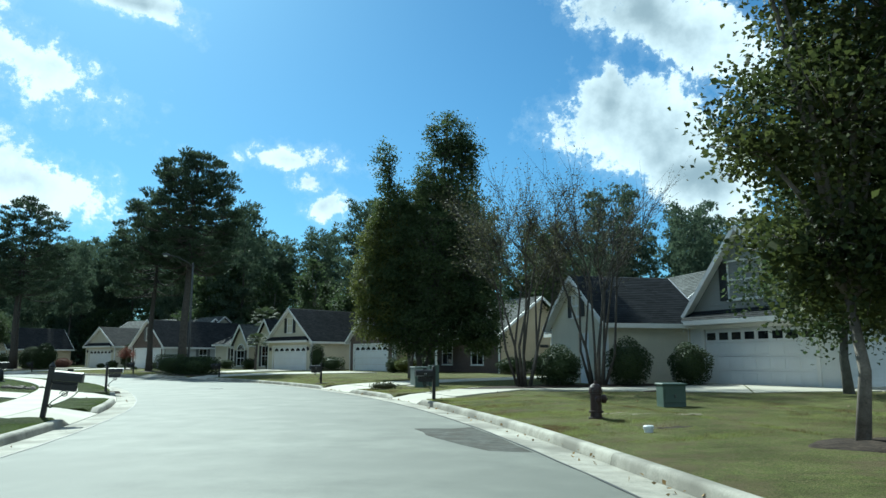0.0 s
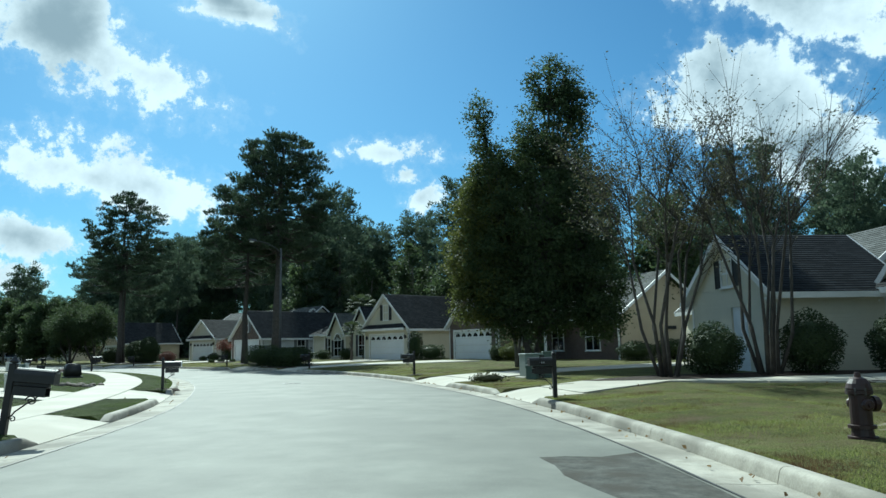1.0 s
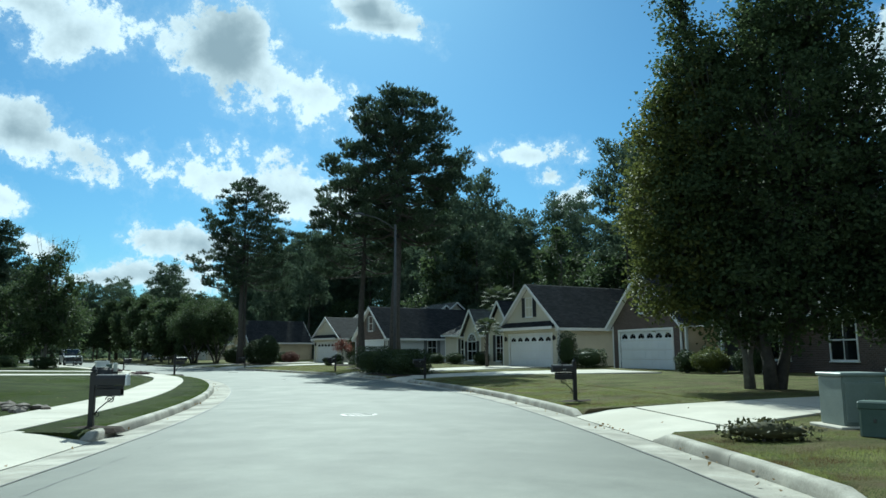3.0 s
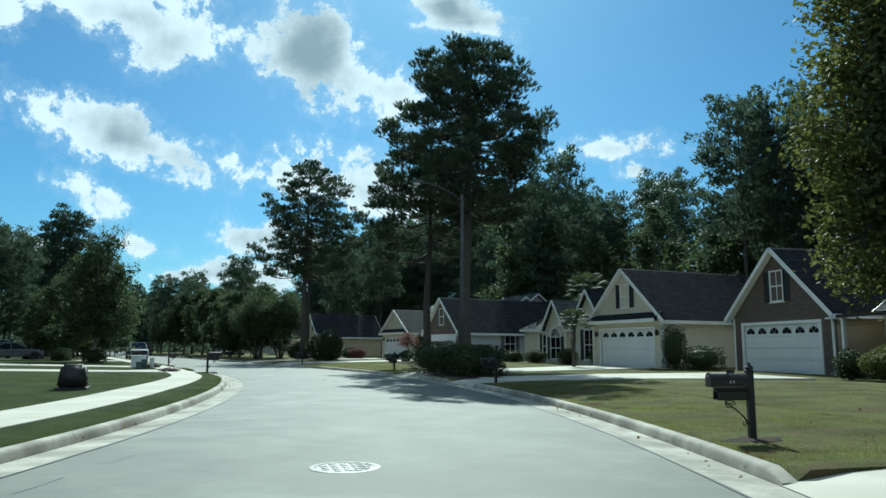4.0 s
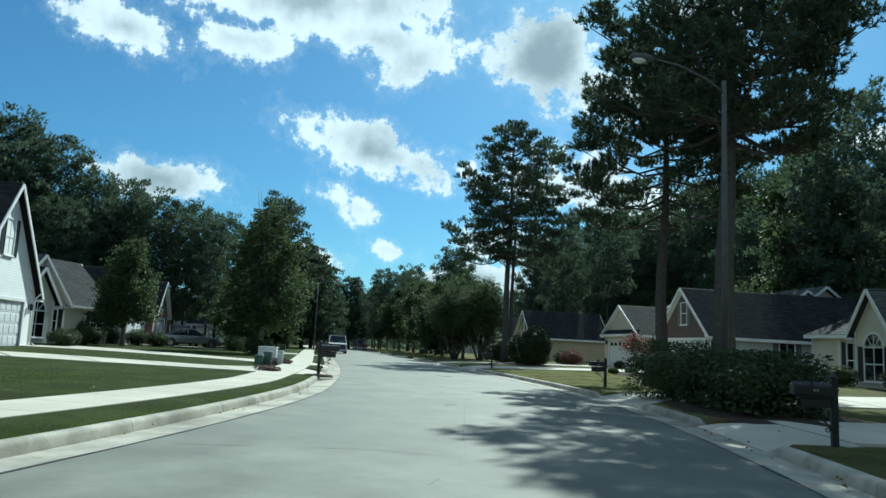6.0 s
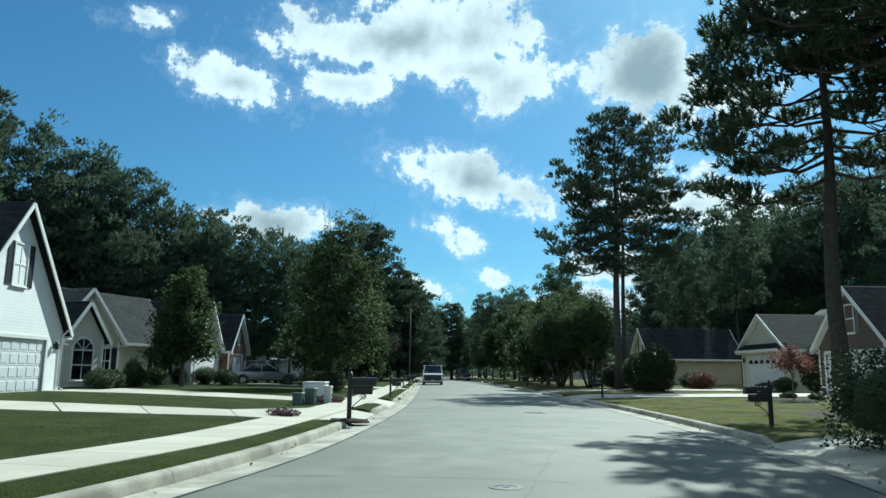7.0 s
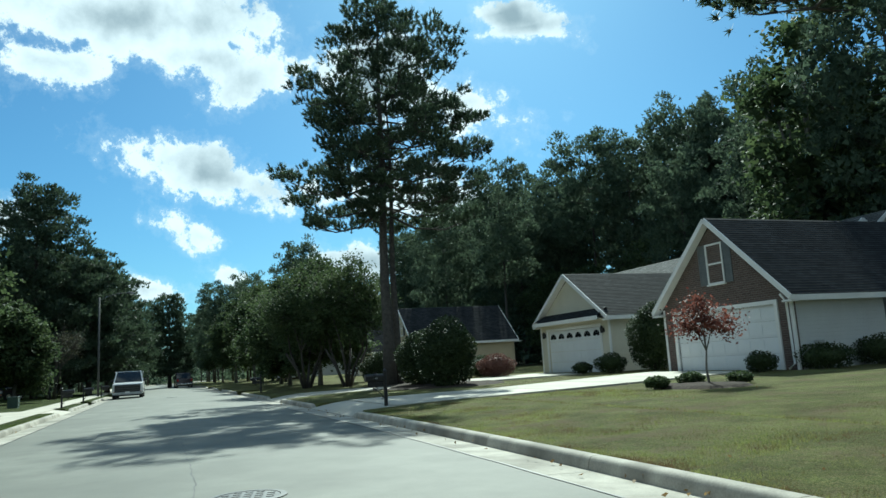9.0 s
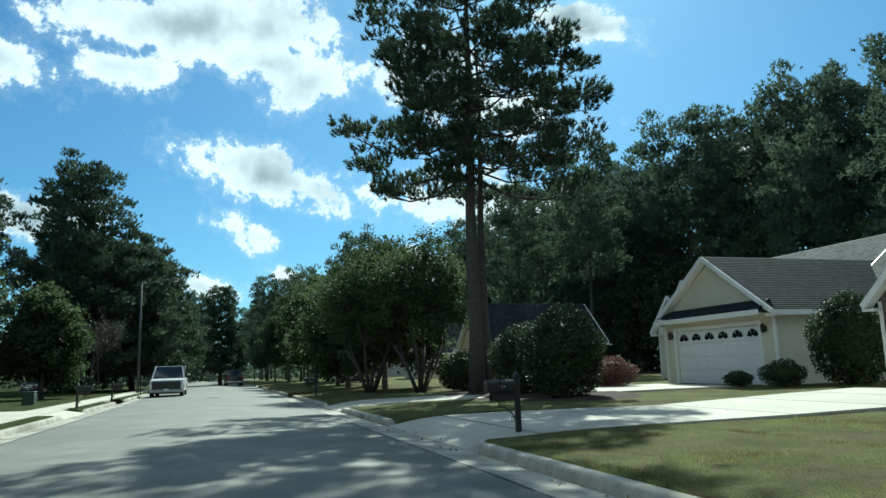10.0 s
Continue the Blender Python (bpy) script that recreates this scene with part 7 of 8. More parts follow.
def litter(n, seed):
    r = np.random.default_rng(seed)
    c = []
    for _ in range(n):
        side = 1 if r.random() < 0.75 else -1
        s, o = r.uniform(3, 90), r.choice([r.uniform(3.9, 4.3), r.uniform(4.6, 13)])
        x, y = beside(s, side * o)
        c.append((x, y, (ground_z(x, y) if o > 4.6 else -0.01) + 0.03))
    me = leaf_mesh("fallen_leaves", c, 0.055, M_LITTER, 0.7, seed)
    tagged(new("fallen_leaves", me), "scattered dry fallen leaves on grass and gutter", "leaves", kind="stuff")


litter(700, 3)

# ---- things along the street ----
def scroll_points(turns, r0, r1, n=26):
    return [((r0 + (r1 - r0) * k / n) * math.cos(turns * 6.2832 * k / n), (r0 + (r1 - r0) * k / n) * math.sin(turns * 6.2832 * k / n)) for k in range(n + 1)]


def mailbox(x, y, yaw, label, tilt=0.0, white=False, s0=1.0):
    """A post with a domed letter box facing the street (along local -y), a paper slot under it and a scrolled bracket."""
    ob = thing("mailbox", on_ground(x, y, yaw) @ pose(0, 0, 0, tilt, 0, 0) @ Matrix.Diagonal((0.88 * s0, 0.88 * s0, 0.77 * s0, 1)), label, "mailbox", "mailboxes")
    bm = boxes((-0.05, -0.05, -0.3, 0.05, 0.05, 1.22, 0.008))
    add_turned(bm, [(0.02, 1.22), (0.06, 1.235), (0.065, 1.26), (0.035, 1.30), (0.012, 1.34), (0.006, 1.36)], 10)
    part("post", bm, M_BLACK, ob)
    part("arm", boxes((-0.035, -0.56, 0.86, 0.035, -0.05, 0.92, 0.006)), M_BLACK, ob)
    prof = [(-0.10, 0.93), (0.10, 0.93), (0.10, 1.06)] + [(0.10 * math.cos(t), 1.06 + 0.10 * math.sin(t)) for t in (0.4, 0.8, 1.2, 1.571, 1.94, 2.34, 2.74)] + [(-0.10, 1.06)]
    bm = bmesh.new()
    add_prism(bm, prof, -0.62, -0.06)
    box = part("letter_box", bm, M_BLACK, ob)
    bm = bmesh.new()
    add_prism(bm, [(p[0] * 1.06, 1.04 + (p[1] - 1.04) * 1.06) for p in prof], -0.645, -0.615)
    part("flap", bm, M_UTIL_W if white else M_BLACK, box)
    part("handle", boxes((-0.03, -0.665, 1.10, 0.03, -0.64, 1.115)), M_GALV, box)
    part("flag", boxes((0.108, -0.40, 0.98, 0.114, -0.37, 1.22), (0.108, -0.40, 1.16, 0.114, -0.28, 1.22)), M_BLACK, box)
    bm = boxes((-0.09, -0.54, 0.70, 0.09, -0.08, 0.715), (-0.09, -0.54, 0.715, -0.08, -0.08, 0.855), (0.08, -0.54, 0.715, 0.09, -0.08, 0.855), (-0.09, -0.54, 0.845, 0.09, -0.08, 0.857))
    part("paper_slot", bm, M_BLACK, ob)
    t = Tubes()
    t.add([(0, -0.05, 0.30), (0, -0.12, 0.42), (0, -0.26, 0.56), (0, -0.36, 0.63), (0, -0.40, 0.69)], [0.013] * 5, 6)
    t.add([(0, -0.40 + 0.075 + a, 0.62 + b) for a, b in scroll_points(1.6, 0.085, 0.012)], [0.011] * 27, 6)
    t.add([(0, -0.10 + a * 0.8, 0.30 + b * 0.8) for a, b in scroll_points(1.3, 0.07, 0.012)], [0.010] * 27, 6)
    part("scroll_bracket", t.mesh("scroll_bracket", M_BLACK), None, ob)
    # address plate: bars in place of figures
    for q in range(3):
        part("number_bar", boxes((0.101, -0.40 + q * 0.05, 0.99, 0.103, -0.375 + q * 0.05, 1.035)), M_GALV, box)
    return ob


def mail_row(s, o, label, tilt=0.0, extra=0.0, white=False):
    side = 1 if o > 0 else -1
    return mailbox(*beside(s, o), road_yaw(s, side) + extra, label, tilt, white)


def place_mail(x, y, s, side, label, tilt=0.0, extra=0.0, white=False, size=1.0):
    return mailbox(x, y, road_yaw(s, side) + extra, label, tilt, white, size)


place_mail(-2.76, 29.95, 18.7, 1, "black mailbox on a post by the first driveway")
place_mail(-8.92, 43.85, 33.4, 1, "black mailbox on a post with scrolled bracket")
place_mail(-18.55, 57.2, 48.5, 1, "black mailbox on a post in pine shade")
place_mail(-29.3, 67.6, 62.6, 1, "black mailbox on a post with scrolled bracket")
place_mail(-44.2, 78.0, 80.5, 1, "black mailbox post beside the bright driveway")
mail_row(104.0, 5.0, "black mailbox under the crape myrtles")
place_mail(-10.55, 23.4, 14.9, -1, "black mailbox leaning on its post, scrolled bracket", tilt=6, size=1.12)
place_mail(-15.3, 35.4, 28.6, -1, "black mailbox with white flap at the verge", white=True)
place_mail(-35.75, 60.1, 63.2, -1, "black mailbox with scrolled bracket beside the driveway", size=1.16)
place_mail(-48.3, 68.65, 78.7, -1, "black mailbox on a post at the verge")
place_mail(-67.7, 81.2, 101.8, -1, "black mailbox on a post at the verge")
mail_row(110.5, -4.7, "black mailbox on a post far along the verge")
mail_row(126.0, -4.8, "black mailbox on a post far along the verge")


def hydrant(x, y):
    ob = thing("fire_hydrant", on_ground(x, y, 100), "dark red fire hydrant standing in the lawn", "hydrant")
    bm = bmesh.new()
    add_turned(bm, [(0.15, -0.1), (0.15, 0.06), (0.115, 0.065), (0.105, 0.14), (0.14, 0.145), (0.14, 0.18), (0.11, 0.185), (0.105, 0.50), (0.135, 0.51), (0.135, 0.545), (0.12, 0.55)], 18)
    part("barrel", bm, M_HYD, ob, smooth=False)
    bm = bmesh.new()
    add_turned(bm, [(0.13, 0.551), (0.13, 0.57), (0.115, 0.62), (0.08, 0.67), (0.035, 0.69), (0.035, 0.70), (0.028, 0.74), (0.0, 0.742)], 18)
    part("bonnet", bm, M_HYD, ob)
    for a, rr, ln in ((0, 0.075, 0.20), (90, 0.055, 0.18), (-90, 0.055, 0.18)):
        bm = bmesh.new()
        add_turned(bm, [(rr * 0.85, 0.06), (rr * 0.85, 0.13), (rr * 1.15, 0.132), (rr * 1.15, ln - 0.02), (rr * 0.9, ln), (0.022, ln + 0.002), (0.022, ln + 0.03)], 12, pose(0, 0, 0.40, 0, 0, a) @ pose(0, 0, 0, 90, 0, 0))
        part("outlet_cap", bm, M_HYD, ob)
    for k in range(8):
        a = 6.2832 * k / 8
        bm = bmesh.new()
        add_turned(bm, [(0.012, 0.50), (0.012, 0.575)], 6, pose(0.124 * math.cos(a), 0.124 * math.sin(a), 0))
        part("bolt", bm, M_IRON, ob)


hydrant(0.68, 22.6)


def transformer(x, y, yaw, w, d, h, mat, label, name="utility_box", pad=True):
    ob = thing(name, on_ground(x, y, yaw), label, "utility box", "utility boxes")
    bm = bmesh.new()
    foot = 0.05 if pad else -0.06
    add_prism(bm, [(-w / 2, foot), (w / 2, foot), (w / 2, h * 0.96), (w / 2 - 0.05, h), (-w / 2 + 0.05, h), (-w / 2, h * 0.96)], -d / 2, d / 2)
    bmesh.ops.bevel(bm, geom=bm.edges[:], offset=0.015, segments=2, affect="EDGES")
    part("cabinet", bm, mat, ob)
    bm = boxes((-w / 2 + 0.03, -d / 2 - 0.022, 0.10, w / 2 - 0.03, -d / 2 - 0.002, h * 0.86, 0.006))
    dr = part("door", bm, mat, ob)
    part("handle", boxes((-0.02, -d / 2 - 0.05, h * 0.42, 0.02, -d / 2 - 0.022, h * 0.56, 0.004)), M_IRON, dr)
    part("lid", boxes((-w / 2 - 0.025, -d / 2 - 0.03, h - 0.02, w / 2 + 0.025, d / 2 + 0.02, h + 0.03, 0.012)), mat, ob)
    if pad:
        part("pad", boxes((-w / 2 - 0.12, -d / 2 - 0.12, -0.2, w / 2 + 0.12, d / 2 + 0.12, 0.05, 0.015)), M_CONC, ob)
    return ob


def pedestal(x, y, yaw, w, h, mat, label):
    ob = thing("cable_pedestal", on_ground(x, y, yaw), label, "utility box", "utility boxes")
    part("cover", boxes((-w / 2, -w * 0.4, 0.0, w / 2, w * 0.4, h, 0.03)), mat, ob)
    part("cap", boxes((-w / 2 - 0.012, -w * 0.4 - 0.012, h - 0.10, w / 2 + 0.012, w * 0.4 + 0.012, h + 0.012, 0.02)), mat, ob)
    part("lock", boxes((-0.015, -w * 0.4 - 0.03, h * 0.45, 0.015, -w * 0.4, h * 0.55, 0.004)), M_IRON, ob)
    return ob


def cable_vault(x, y, yaw, w, d, h, label):
    """A moulded cover: sloping sides, rounded crown, a rim at its foot and a latch."""
    ob = thing("cable_box", on_ground(x, y, yaw), label, "utility box", "utility boxes")
    bm = bmesh.new()
    add_box(bm, -w / 2, -d / 2, 0.04, w / 2, d / 2, h)
    for v in bm.verts:
        if v.co.z > h * 0.5:
            v.co.x *= 0.84
            v.co.y *= 0.80
    bmesh.ops.bevel(bm, geom=bm.edges[:], offset=0.07, segments=3, affect="EDGES")
    part("cover", bm, M_BLACKPL, ob, smooth=True)
    part("rim", boxes((-w / 2 - 0.03, -d / 2 - 0.03, -0.1, w / 2 + 0.03, d / 2 + 0.03, 0.06, 0.015)), M_BLACKPL, ob)
    part("latch", boxes((-0.03, -d / 2 - 0.005, h * 0.40, 0.03, -d / 2 + 0.06, h * 0.50, 0.006)), M_IRON, ob)
    return ob


transformer(2.92, 25.55, 4, 0.52, 0.50, 0.50, M_UTIL, "dark green utility box on a small pad in the lawn", pad=False)
t = thing("valve_cap", on_ground(1.05, 20.1), "small white pipe cap in the lawn", "pipe cap")
bm = bmesh.new()
add_turned(bm, [(0.07, -0.1), (0.07, 0.08), (0.085, 0.082), (0.085, 0.12), (0.07, 0.135), (0.0, 0.137)], 14)
part("cap", bm, M_UTIL_W, t)
transformer(-3.72, 38.6, 24, 0.66, 0.62, 0.78, M_UTIL_M, "grey-green pad-mounted transformer on the planted island")
transformer(-3.12, 37.9, 8, 0.38, 0.36, 0.84, M_UTIL, "dark green cabinet beside the transformer", pad=False)
pedestal(-3.62, 37.3, -20, 0.38, 0.47, M_UTIL, "small green cable pedestal in front of the transformer")
cable_vault(-27.1, 46.7, road_yaw(44, -1) + 10, 0.95, 0.75, 0.70, "black plastic cable box alone in the lawn")
transformer(-44.9, 63.4, road_yaw(70, -1), 0.88, 0.80, 0.72, M_UTIL_W, "white ribbed transformer cabinet beside the sidewalk")
pedestal(-43.3, 62.5, 140, 0.42, 0.55, M_UTIL, "green cable pedestal beside the white cabinet")
pedestal(-43.6, 63.3, 140, 0.30, 0.62, M_UTIL_L, "grey-green pedestal beside the white cabinet")
pedestal(-43.0, 61.9, 140, 0.40, 0.40, M_UTIL, "low green pedestal beside the white cabinet")
transformer(-17.4, 35.6 - 5.4, 60, 0.85, 0.75, 0.80, M_UTIL, "dark green transformer beyond the driveway", pad=False)
pedestal(-19.6, 34.0, 60, 0.32, 0.55, M_UTIL_L, "pale pedestal in the lawn beyond the driveway")
pedestal(-14.6, 26.0, 30, 0.6, 0.75, M_UTIL, "green cabinet in the lawn island")
transformer(*beside(108.0, -8.0), road_yaw(108, -1), 0.6, 0.5, 0.6, M_UTIL, "green utility box in the far lawn", pad=False)
transformer(*beside(92.0, -8.6), road_yaw(92, -1), 0.55, 0.5, 0.55, M_UTIL_L, "grey utility box in the lawn by the sidewalk", pad=False)


def street_lamp(x, y, h, arm_to, label, head=True):
    ob = thing("street_lamp", on_ground(x, y), label, "street lamp", "street lamps")
    ax, ay = arm_to[0] - x, arm_to[1] - y
    t = Tubes()
    t.add([(0, 0, -0.4), (0, 0, h * 0.5), (0, 0, h)], [0.10, 0.085, 0.065], 12)
    part("pole", t.mesh("pole", M_POLE), None, ob)
    t = Tubes()
    t.add([(0, 0, h - 0.35), (ax * 0.2, ay * 0.2, h - 0.02), (ax * 0.55, ay * 0.55, h + 0.28), (ax * 0.82, ay * 0.82, h + 0.36)], [0.035, 0.032, 0.028, 0.026], 8)
    part("arm", t.mesh("arm", M_POLE), None, ob)
    bm = bmesh.new()
    bmesh.ops.create_uvsphere(bm, u_segments=14, v_segments=10, radius=1.0)
    yaw = math.degrees(math.atan2(ay, ax))
    bmesh.ops.transform(bm, matrix=pose(ax, ay, h + 0.36, 0, 0, yaw) @ Matrix.Diagonal((0.36, 0.15, 0.11, 1)), verts=bm.verts[:])
    part("lamp_head", bm, M_POLE, ob, smooth=True)
    bm = bmesh.new()
    bmesh.ops.create_uvsphere(bm, u_segments=12, v_segments=8, radius=1.0)
    bmesh.ops.transform(bm, matrix=pose(ax * 1.03, ay * 1.03, h + 0.28, 0, 0, yaw) @ Matrix.Diagonal((0.2, 0.12, 0.09, 1)), verts=bm.verts[:])
    part("lens", bm, M_LENS, ob, smooth=True)


street_lamp(-23.6, 64.6, 8.75, (-24.9, 62.5), "grey street lamp with curved arm over the road")
street_lamp(*beside(128.0, -5.2), 8.3, beside(128.4, -2.8), "grey street lamp far along the street")


def vehicle(name, m, label, paint, length, width, height, bonnet, kind, group):
    """A car from side profile: body, cabin glass, wheels, lamps, grille and bumpers; it faces local -y."""
    ob = thing(name, m, label, "car" if kind != "pickup" else "pickup truck", group)
    L, W, H = length, width, height
    sill, belt = 0.34, H * (0.60 if kind != "sedan" else 0.62)
    nose = belt * 0.94
    if kind == "pickup":
        cab0, cab1 = bonnet, L * 0.62
        prof = [(0.02, sill), (0.0, nose * 0.62), (0.06, nose * 0.97), (cab0, belt), (L - 0.05, belt), (L, sill + 0.1), (L - 0.1, sill)]
        roof = [(cab0 - 0.16, belt), (cab0 + 0.78, H), (cab1 - 0.25, H), (cab1, belt)]
    elif kind == "suv":
        prof = [(0.03, sill), (0.0, nose * 0.6), (0.10, nose * 0.96), (bonnet, belt), (L - 0.05, belt), (L, sill + 0.15), (L - 0.12, sill)]
        roof = [(bonnet - 0.05, belt), (bonnet + 0.75, H), (L - 0.45, H), (L - 0.08, belt)]
    else:
        prof = [(0.05, sill), (0.0, nose * 0.62), (0.18, nose * 0.90), (bonnet, belt), (L - 0.75, belt * 1.02), (L - 0.06, belt * 0.96), (L, sill + 0.15), (L - 0.15, sill)]
        roof = [(bonnet - 0.05, belt), (bonnet + 0.85, H), (L - 1.75, H), (L - 0.80, belt)]

    def prism(outline, half0, half1, z0, z1):
        bm = bmesh.new()
        n = len(outline)
        a = [bm.verts.new((-(half0 + (half1 - half0) * (z - z0) / (z1 - z0 + 1e-6)), y - L / 2, z)) for y, z in outline]
        b = [bm.verts.new(((half0 + (half1 - half0) * (z - z0) / (z1 - z0 + 1e-6)), y - L / 2, z)) for y, z in outline]
        bm.faces.new(a)
        bm.faces.new(list(reversed(b)))
        for i in range(n):
            bm.faces.new((a[i], a[(i + 1) % n], b[(i + 1) % n], b[i]))
        bmesh.ops.recalc_face_normals(bm, faces=bm.faces[:])
        bmesh.ops.bevel(bm, geom=bm.edges[:], offset=0.05, segments=3, affect="EDGES", profile=0.6)
        return bm

    body = part("body", prism(prof, W / 2, W / 2 - 0.02, sill, belt), paint, ob, smooth=True)
    part("cabin", prism(roof, W / 2 - 0.04, W / 2 - 0.20, belt, H), M_DARKGLASS, ob, "dark tinted glass cabin", smooth=True)
    (ry0, _), (ry1, _) = roof[1], roof[2]
    part("roof", boxes((-W / 2 + 0.20, ry0 - L / 2 - 0.03, H - 0.05, W / 2 - 0.20, ry1 - L / 2 + 0.03, H + 0.012, 0.03)), paint, ob)
    for sx in (-1, 1):
        for i in (0, 2):
            (ya, za), (yb, zb) = (roof[i], roof[i + 1])
            bm = bmesh.new()
            beam(bm, (sx * (W / 2 - 0.045), ya - L / 2, za), (sx * (W / 2 - 0.20), yb - L / 2, zb), 0.07, 0.06, (1, 0, 0))
            part("pillar", bm, paint, ob)
        ym = (roof[1][0] + roof[2][0]) / 2 - L / 2
        bm = bmesh.new()
        beam(bm, (sx * (W / 2 - 0.04), ym, belt), (sx * (W / 2 - 0.195), ym, H - 0.03), 0.08, 0.05, (1, 0, 0))
        part("pillar", bm, paint, ob)
    wr = 0.40 if kind == "pickup" else 0.34
    for y in (bonnet * 0.56, L - (1.15 if kind != "sedan" else 0.95)):
        for sx in (-1, 1):
            q = pose(sx * (W / 2 - 0.11), y - L / 2, wr - 0.02, 0, 90, 0)
            bm = bmesh.new()
            add_turned(bm, [(wr * 0.62, -0.125), (wr * 0.93, -0.125), (wr, -0.08), (wr, 0.08), (wr * 0.93, 0.125), (wr * 0.62, 0.125)], 24, q)
            wh = part("wheel", bm, M_TYRE, ob)
            bm = bmesh.new()
            add_turned(bm, [(wr * 0.60, -0.128), (wr * 0.5, -0.10), (0.06, -0.115), (0.06, 0.115), (wr * 0.5, 0.10), (wr * 0.60, 0.128)], 16, q)
            part("rim", bm, M_CHROME, wh)
            bm = bmesh.new()
            add_turned(bm, [(wr + 0.07, -0.02), (wr + 0.07, 0.118)], 20, pose(sx * (W / 2 - 0.115), y - L / 2, wr - 0.01, 0, 90 * sx, 0))
            part("wheel_arch", bm, M_BLACKPL, body)
    part("front_bumper", boxes((-W / 2 + 0.03, -L / 2 - 0.09, sill - 0.06, W / 2 - 0.03, -L / 2 + 0.08, sill + 0.14, 0.03)), M_GALV if kind == "pickup" else paint, ob)
    part("rear_bumper", boxes((-W / 2 + 0.03, L / 2 - 0.08, sill, W / 2 - 0.03, L / 2 + 0.08, sill + 0.20, 0.03)), M_CHROME if kind == "pickup" else paint, ob)
    big = kind == "pickup"
    gz0, gz1, gw = (sill + 0.14, nose * 0.90, 0.42) if big else (nose * 0.55, nose * 0.90, 0.30)
    g = part("grille", boxes((-W * gw, -L / 2 - 0.05, gz0, W * gw, -L / 2 + 0.06, gz1, 0.02)), M_BLACKPL, ob)
    part("lower_intake", boxes((-W * 0.40, -L / 2 - 0.06, sill - 0.14, W * 0.40, -L / 2 + 0.2, sill - 0.02, 0.02)), M_BLACKPL, ob)
    for k in range(3):
        z = gz0 + (gz1 - gz0) * (k + 0.7) / 3.4
        part("grille_bar", boxes((-W * (gw - 0.02), -L / 2 - 0.065, z - 0.022, W * (gw - 0.02), -L / 2 - 0.045, z + 0.022, 0.006)), M_IRON if big else M_CHROME, g)
    for sx in (-1, 1):
        part("headlight", boxes((min(sx * W * (gw + 0.01), sx * W * 0.47), -L / 2 - 0.03, gz0 + (gz1 - gz0) * 0.35, max(sx * W * (gw + 0.01), sx * W * 0.47), -L / 2 + 0.10, gz1, 0.02)), M_LENS, ob)
        part("marker_lamp", boxes((min(sx * W * 0.40, sx * W * 0.465), -L / 2 - 0.034, gz0 - 0.02, max(sx * W * 0.40, sx * W * 0.465), -L / 2 + 0.05, gz0 + 0.05, 0.01)), M_AMBER, ob)
        part("tail_light", boxes((min(sx * W * 0.36, sx * W * 0.475), L / 2 - 0.07, belt * 0.72, max(sx * W * 0.36, sx * W * 0.475), L / 2 + 0.02, belt * 0.98, 0.02)), M_REDLENS, ob)
        part("mirror", boxes((min(sx * W / 2, sx * (W / 2 + 0.2)), roof[0][0] + 0.25 - L / 2, belt + 0.02, max(sx * W / 2, sx * (W / 2 + 0.2)), roof[0][0] + 0.36 - L / 2, belt + 0.22, 0.03)), M_BLACKPL, ob)
        yd = roof[0][0] + 0.55 - L / 2
        part("door_handle", boxes((min(sx * (W / 2 - 0.02), sx * (W / 2 + 0.03)), yd + 0.55, belt - 0.16, max(sx * (W / 2 - 0.02), sx * (W / 2 + 0.03)), yd + 0.72, belt - 0.12, 0.01)), M_CHROME, ob)
    part("number_plate", boxes((-0.16, -L / 2 - 0.10, sill + 0.05, 0.16, -L / 2 - 0.09, sill + 0.18)), M_UTIL_W, ob)
    part("number_plate", boxes((-0.16, L / 2 + 0.082, sill + 0.08, 0.16, L / 2 + 0.092, sill + 0.2)), M_UTIL_W, ob)
    return ob


x, y = beside(121.5, -2.55)
vehicle("pickup_truck", pose(x, y, 0.0, 0, 0, road_yaw(121.5, -1) - 90), "white full-size pickup truck parked against the kerb", M_CAR_W, 5.9, 2.03, 1.96, 1.55, "pickup", "parked vehicles")
x, y = beside(161.0, 2.5)
vehicle("parked_pickup", pose(x, y, 0.0, 0, 0, road_yaw(161, 1) - 90), "dark red pickup truck parked far along the street", M_CAR_D, 5.6, 1.95, 1.9, 1.5, "pickup", "parked vehicles")
vehicle("sedan", on_ground(-70.6, 71.0, road_yaw(96, -1) + 20), "dark silver sedan parked in the driveway", M_CAR_S, 4.8, 1.82, 1.45, 1.25, "sedan", "parked vehicles")
vehicle("parked_suv", on_ground(-75.0, 72.6, road_yaw(96, -1) + 90), "silver estate car parked beside the sedan", M_CAR_S, 4.7, 1.85, 1.72, 1.15, "suv", "parked vehicles")
vehicle("parked_suv", on_ground(*beside(133.0, 12.0), 40), "dark car parked in a far driveway", M_CAR_D, 4.7, 1.85, 1.7, 1.15, "suv", "parked vehicles")
vehicle("parked_suv", on_ground(*beside(146.0, 12.5), 60), "pale car parked in a far driveway", M_CAR_W, 4.7, 1.85, 1.6, 1.15, "suv", "parked vehicles")
vehicle("parked_suv", on_ground(*beside(136.0, -12.5), 20), "dark car parked in a far driveway across", M_CAR_D, 4.7, 1.85, 1.6, 1.15, "suv", "parked vehicles")


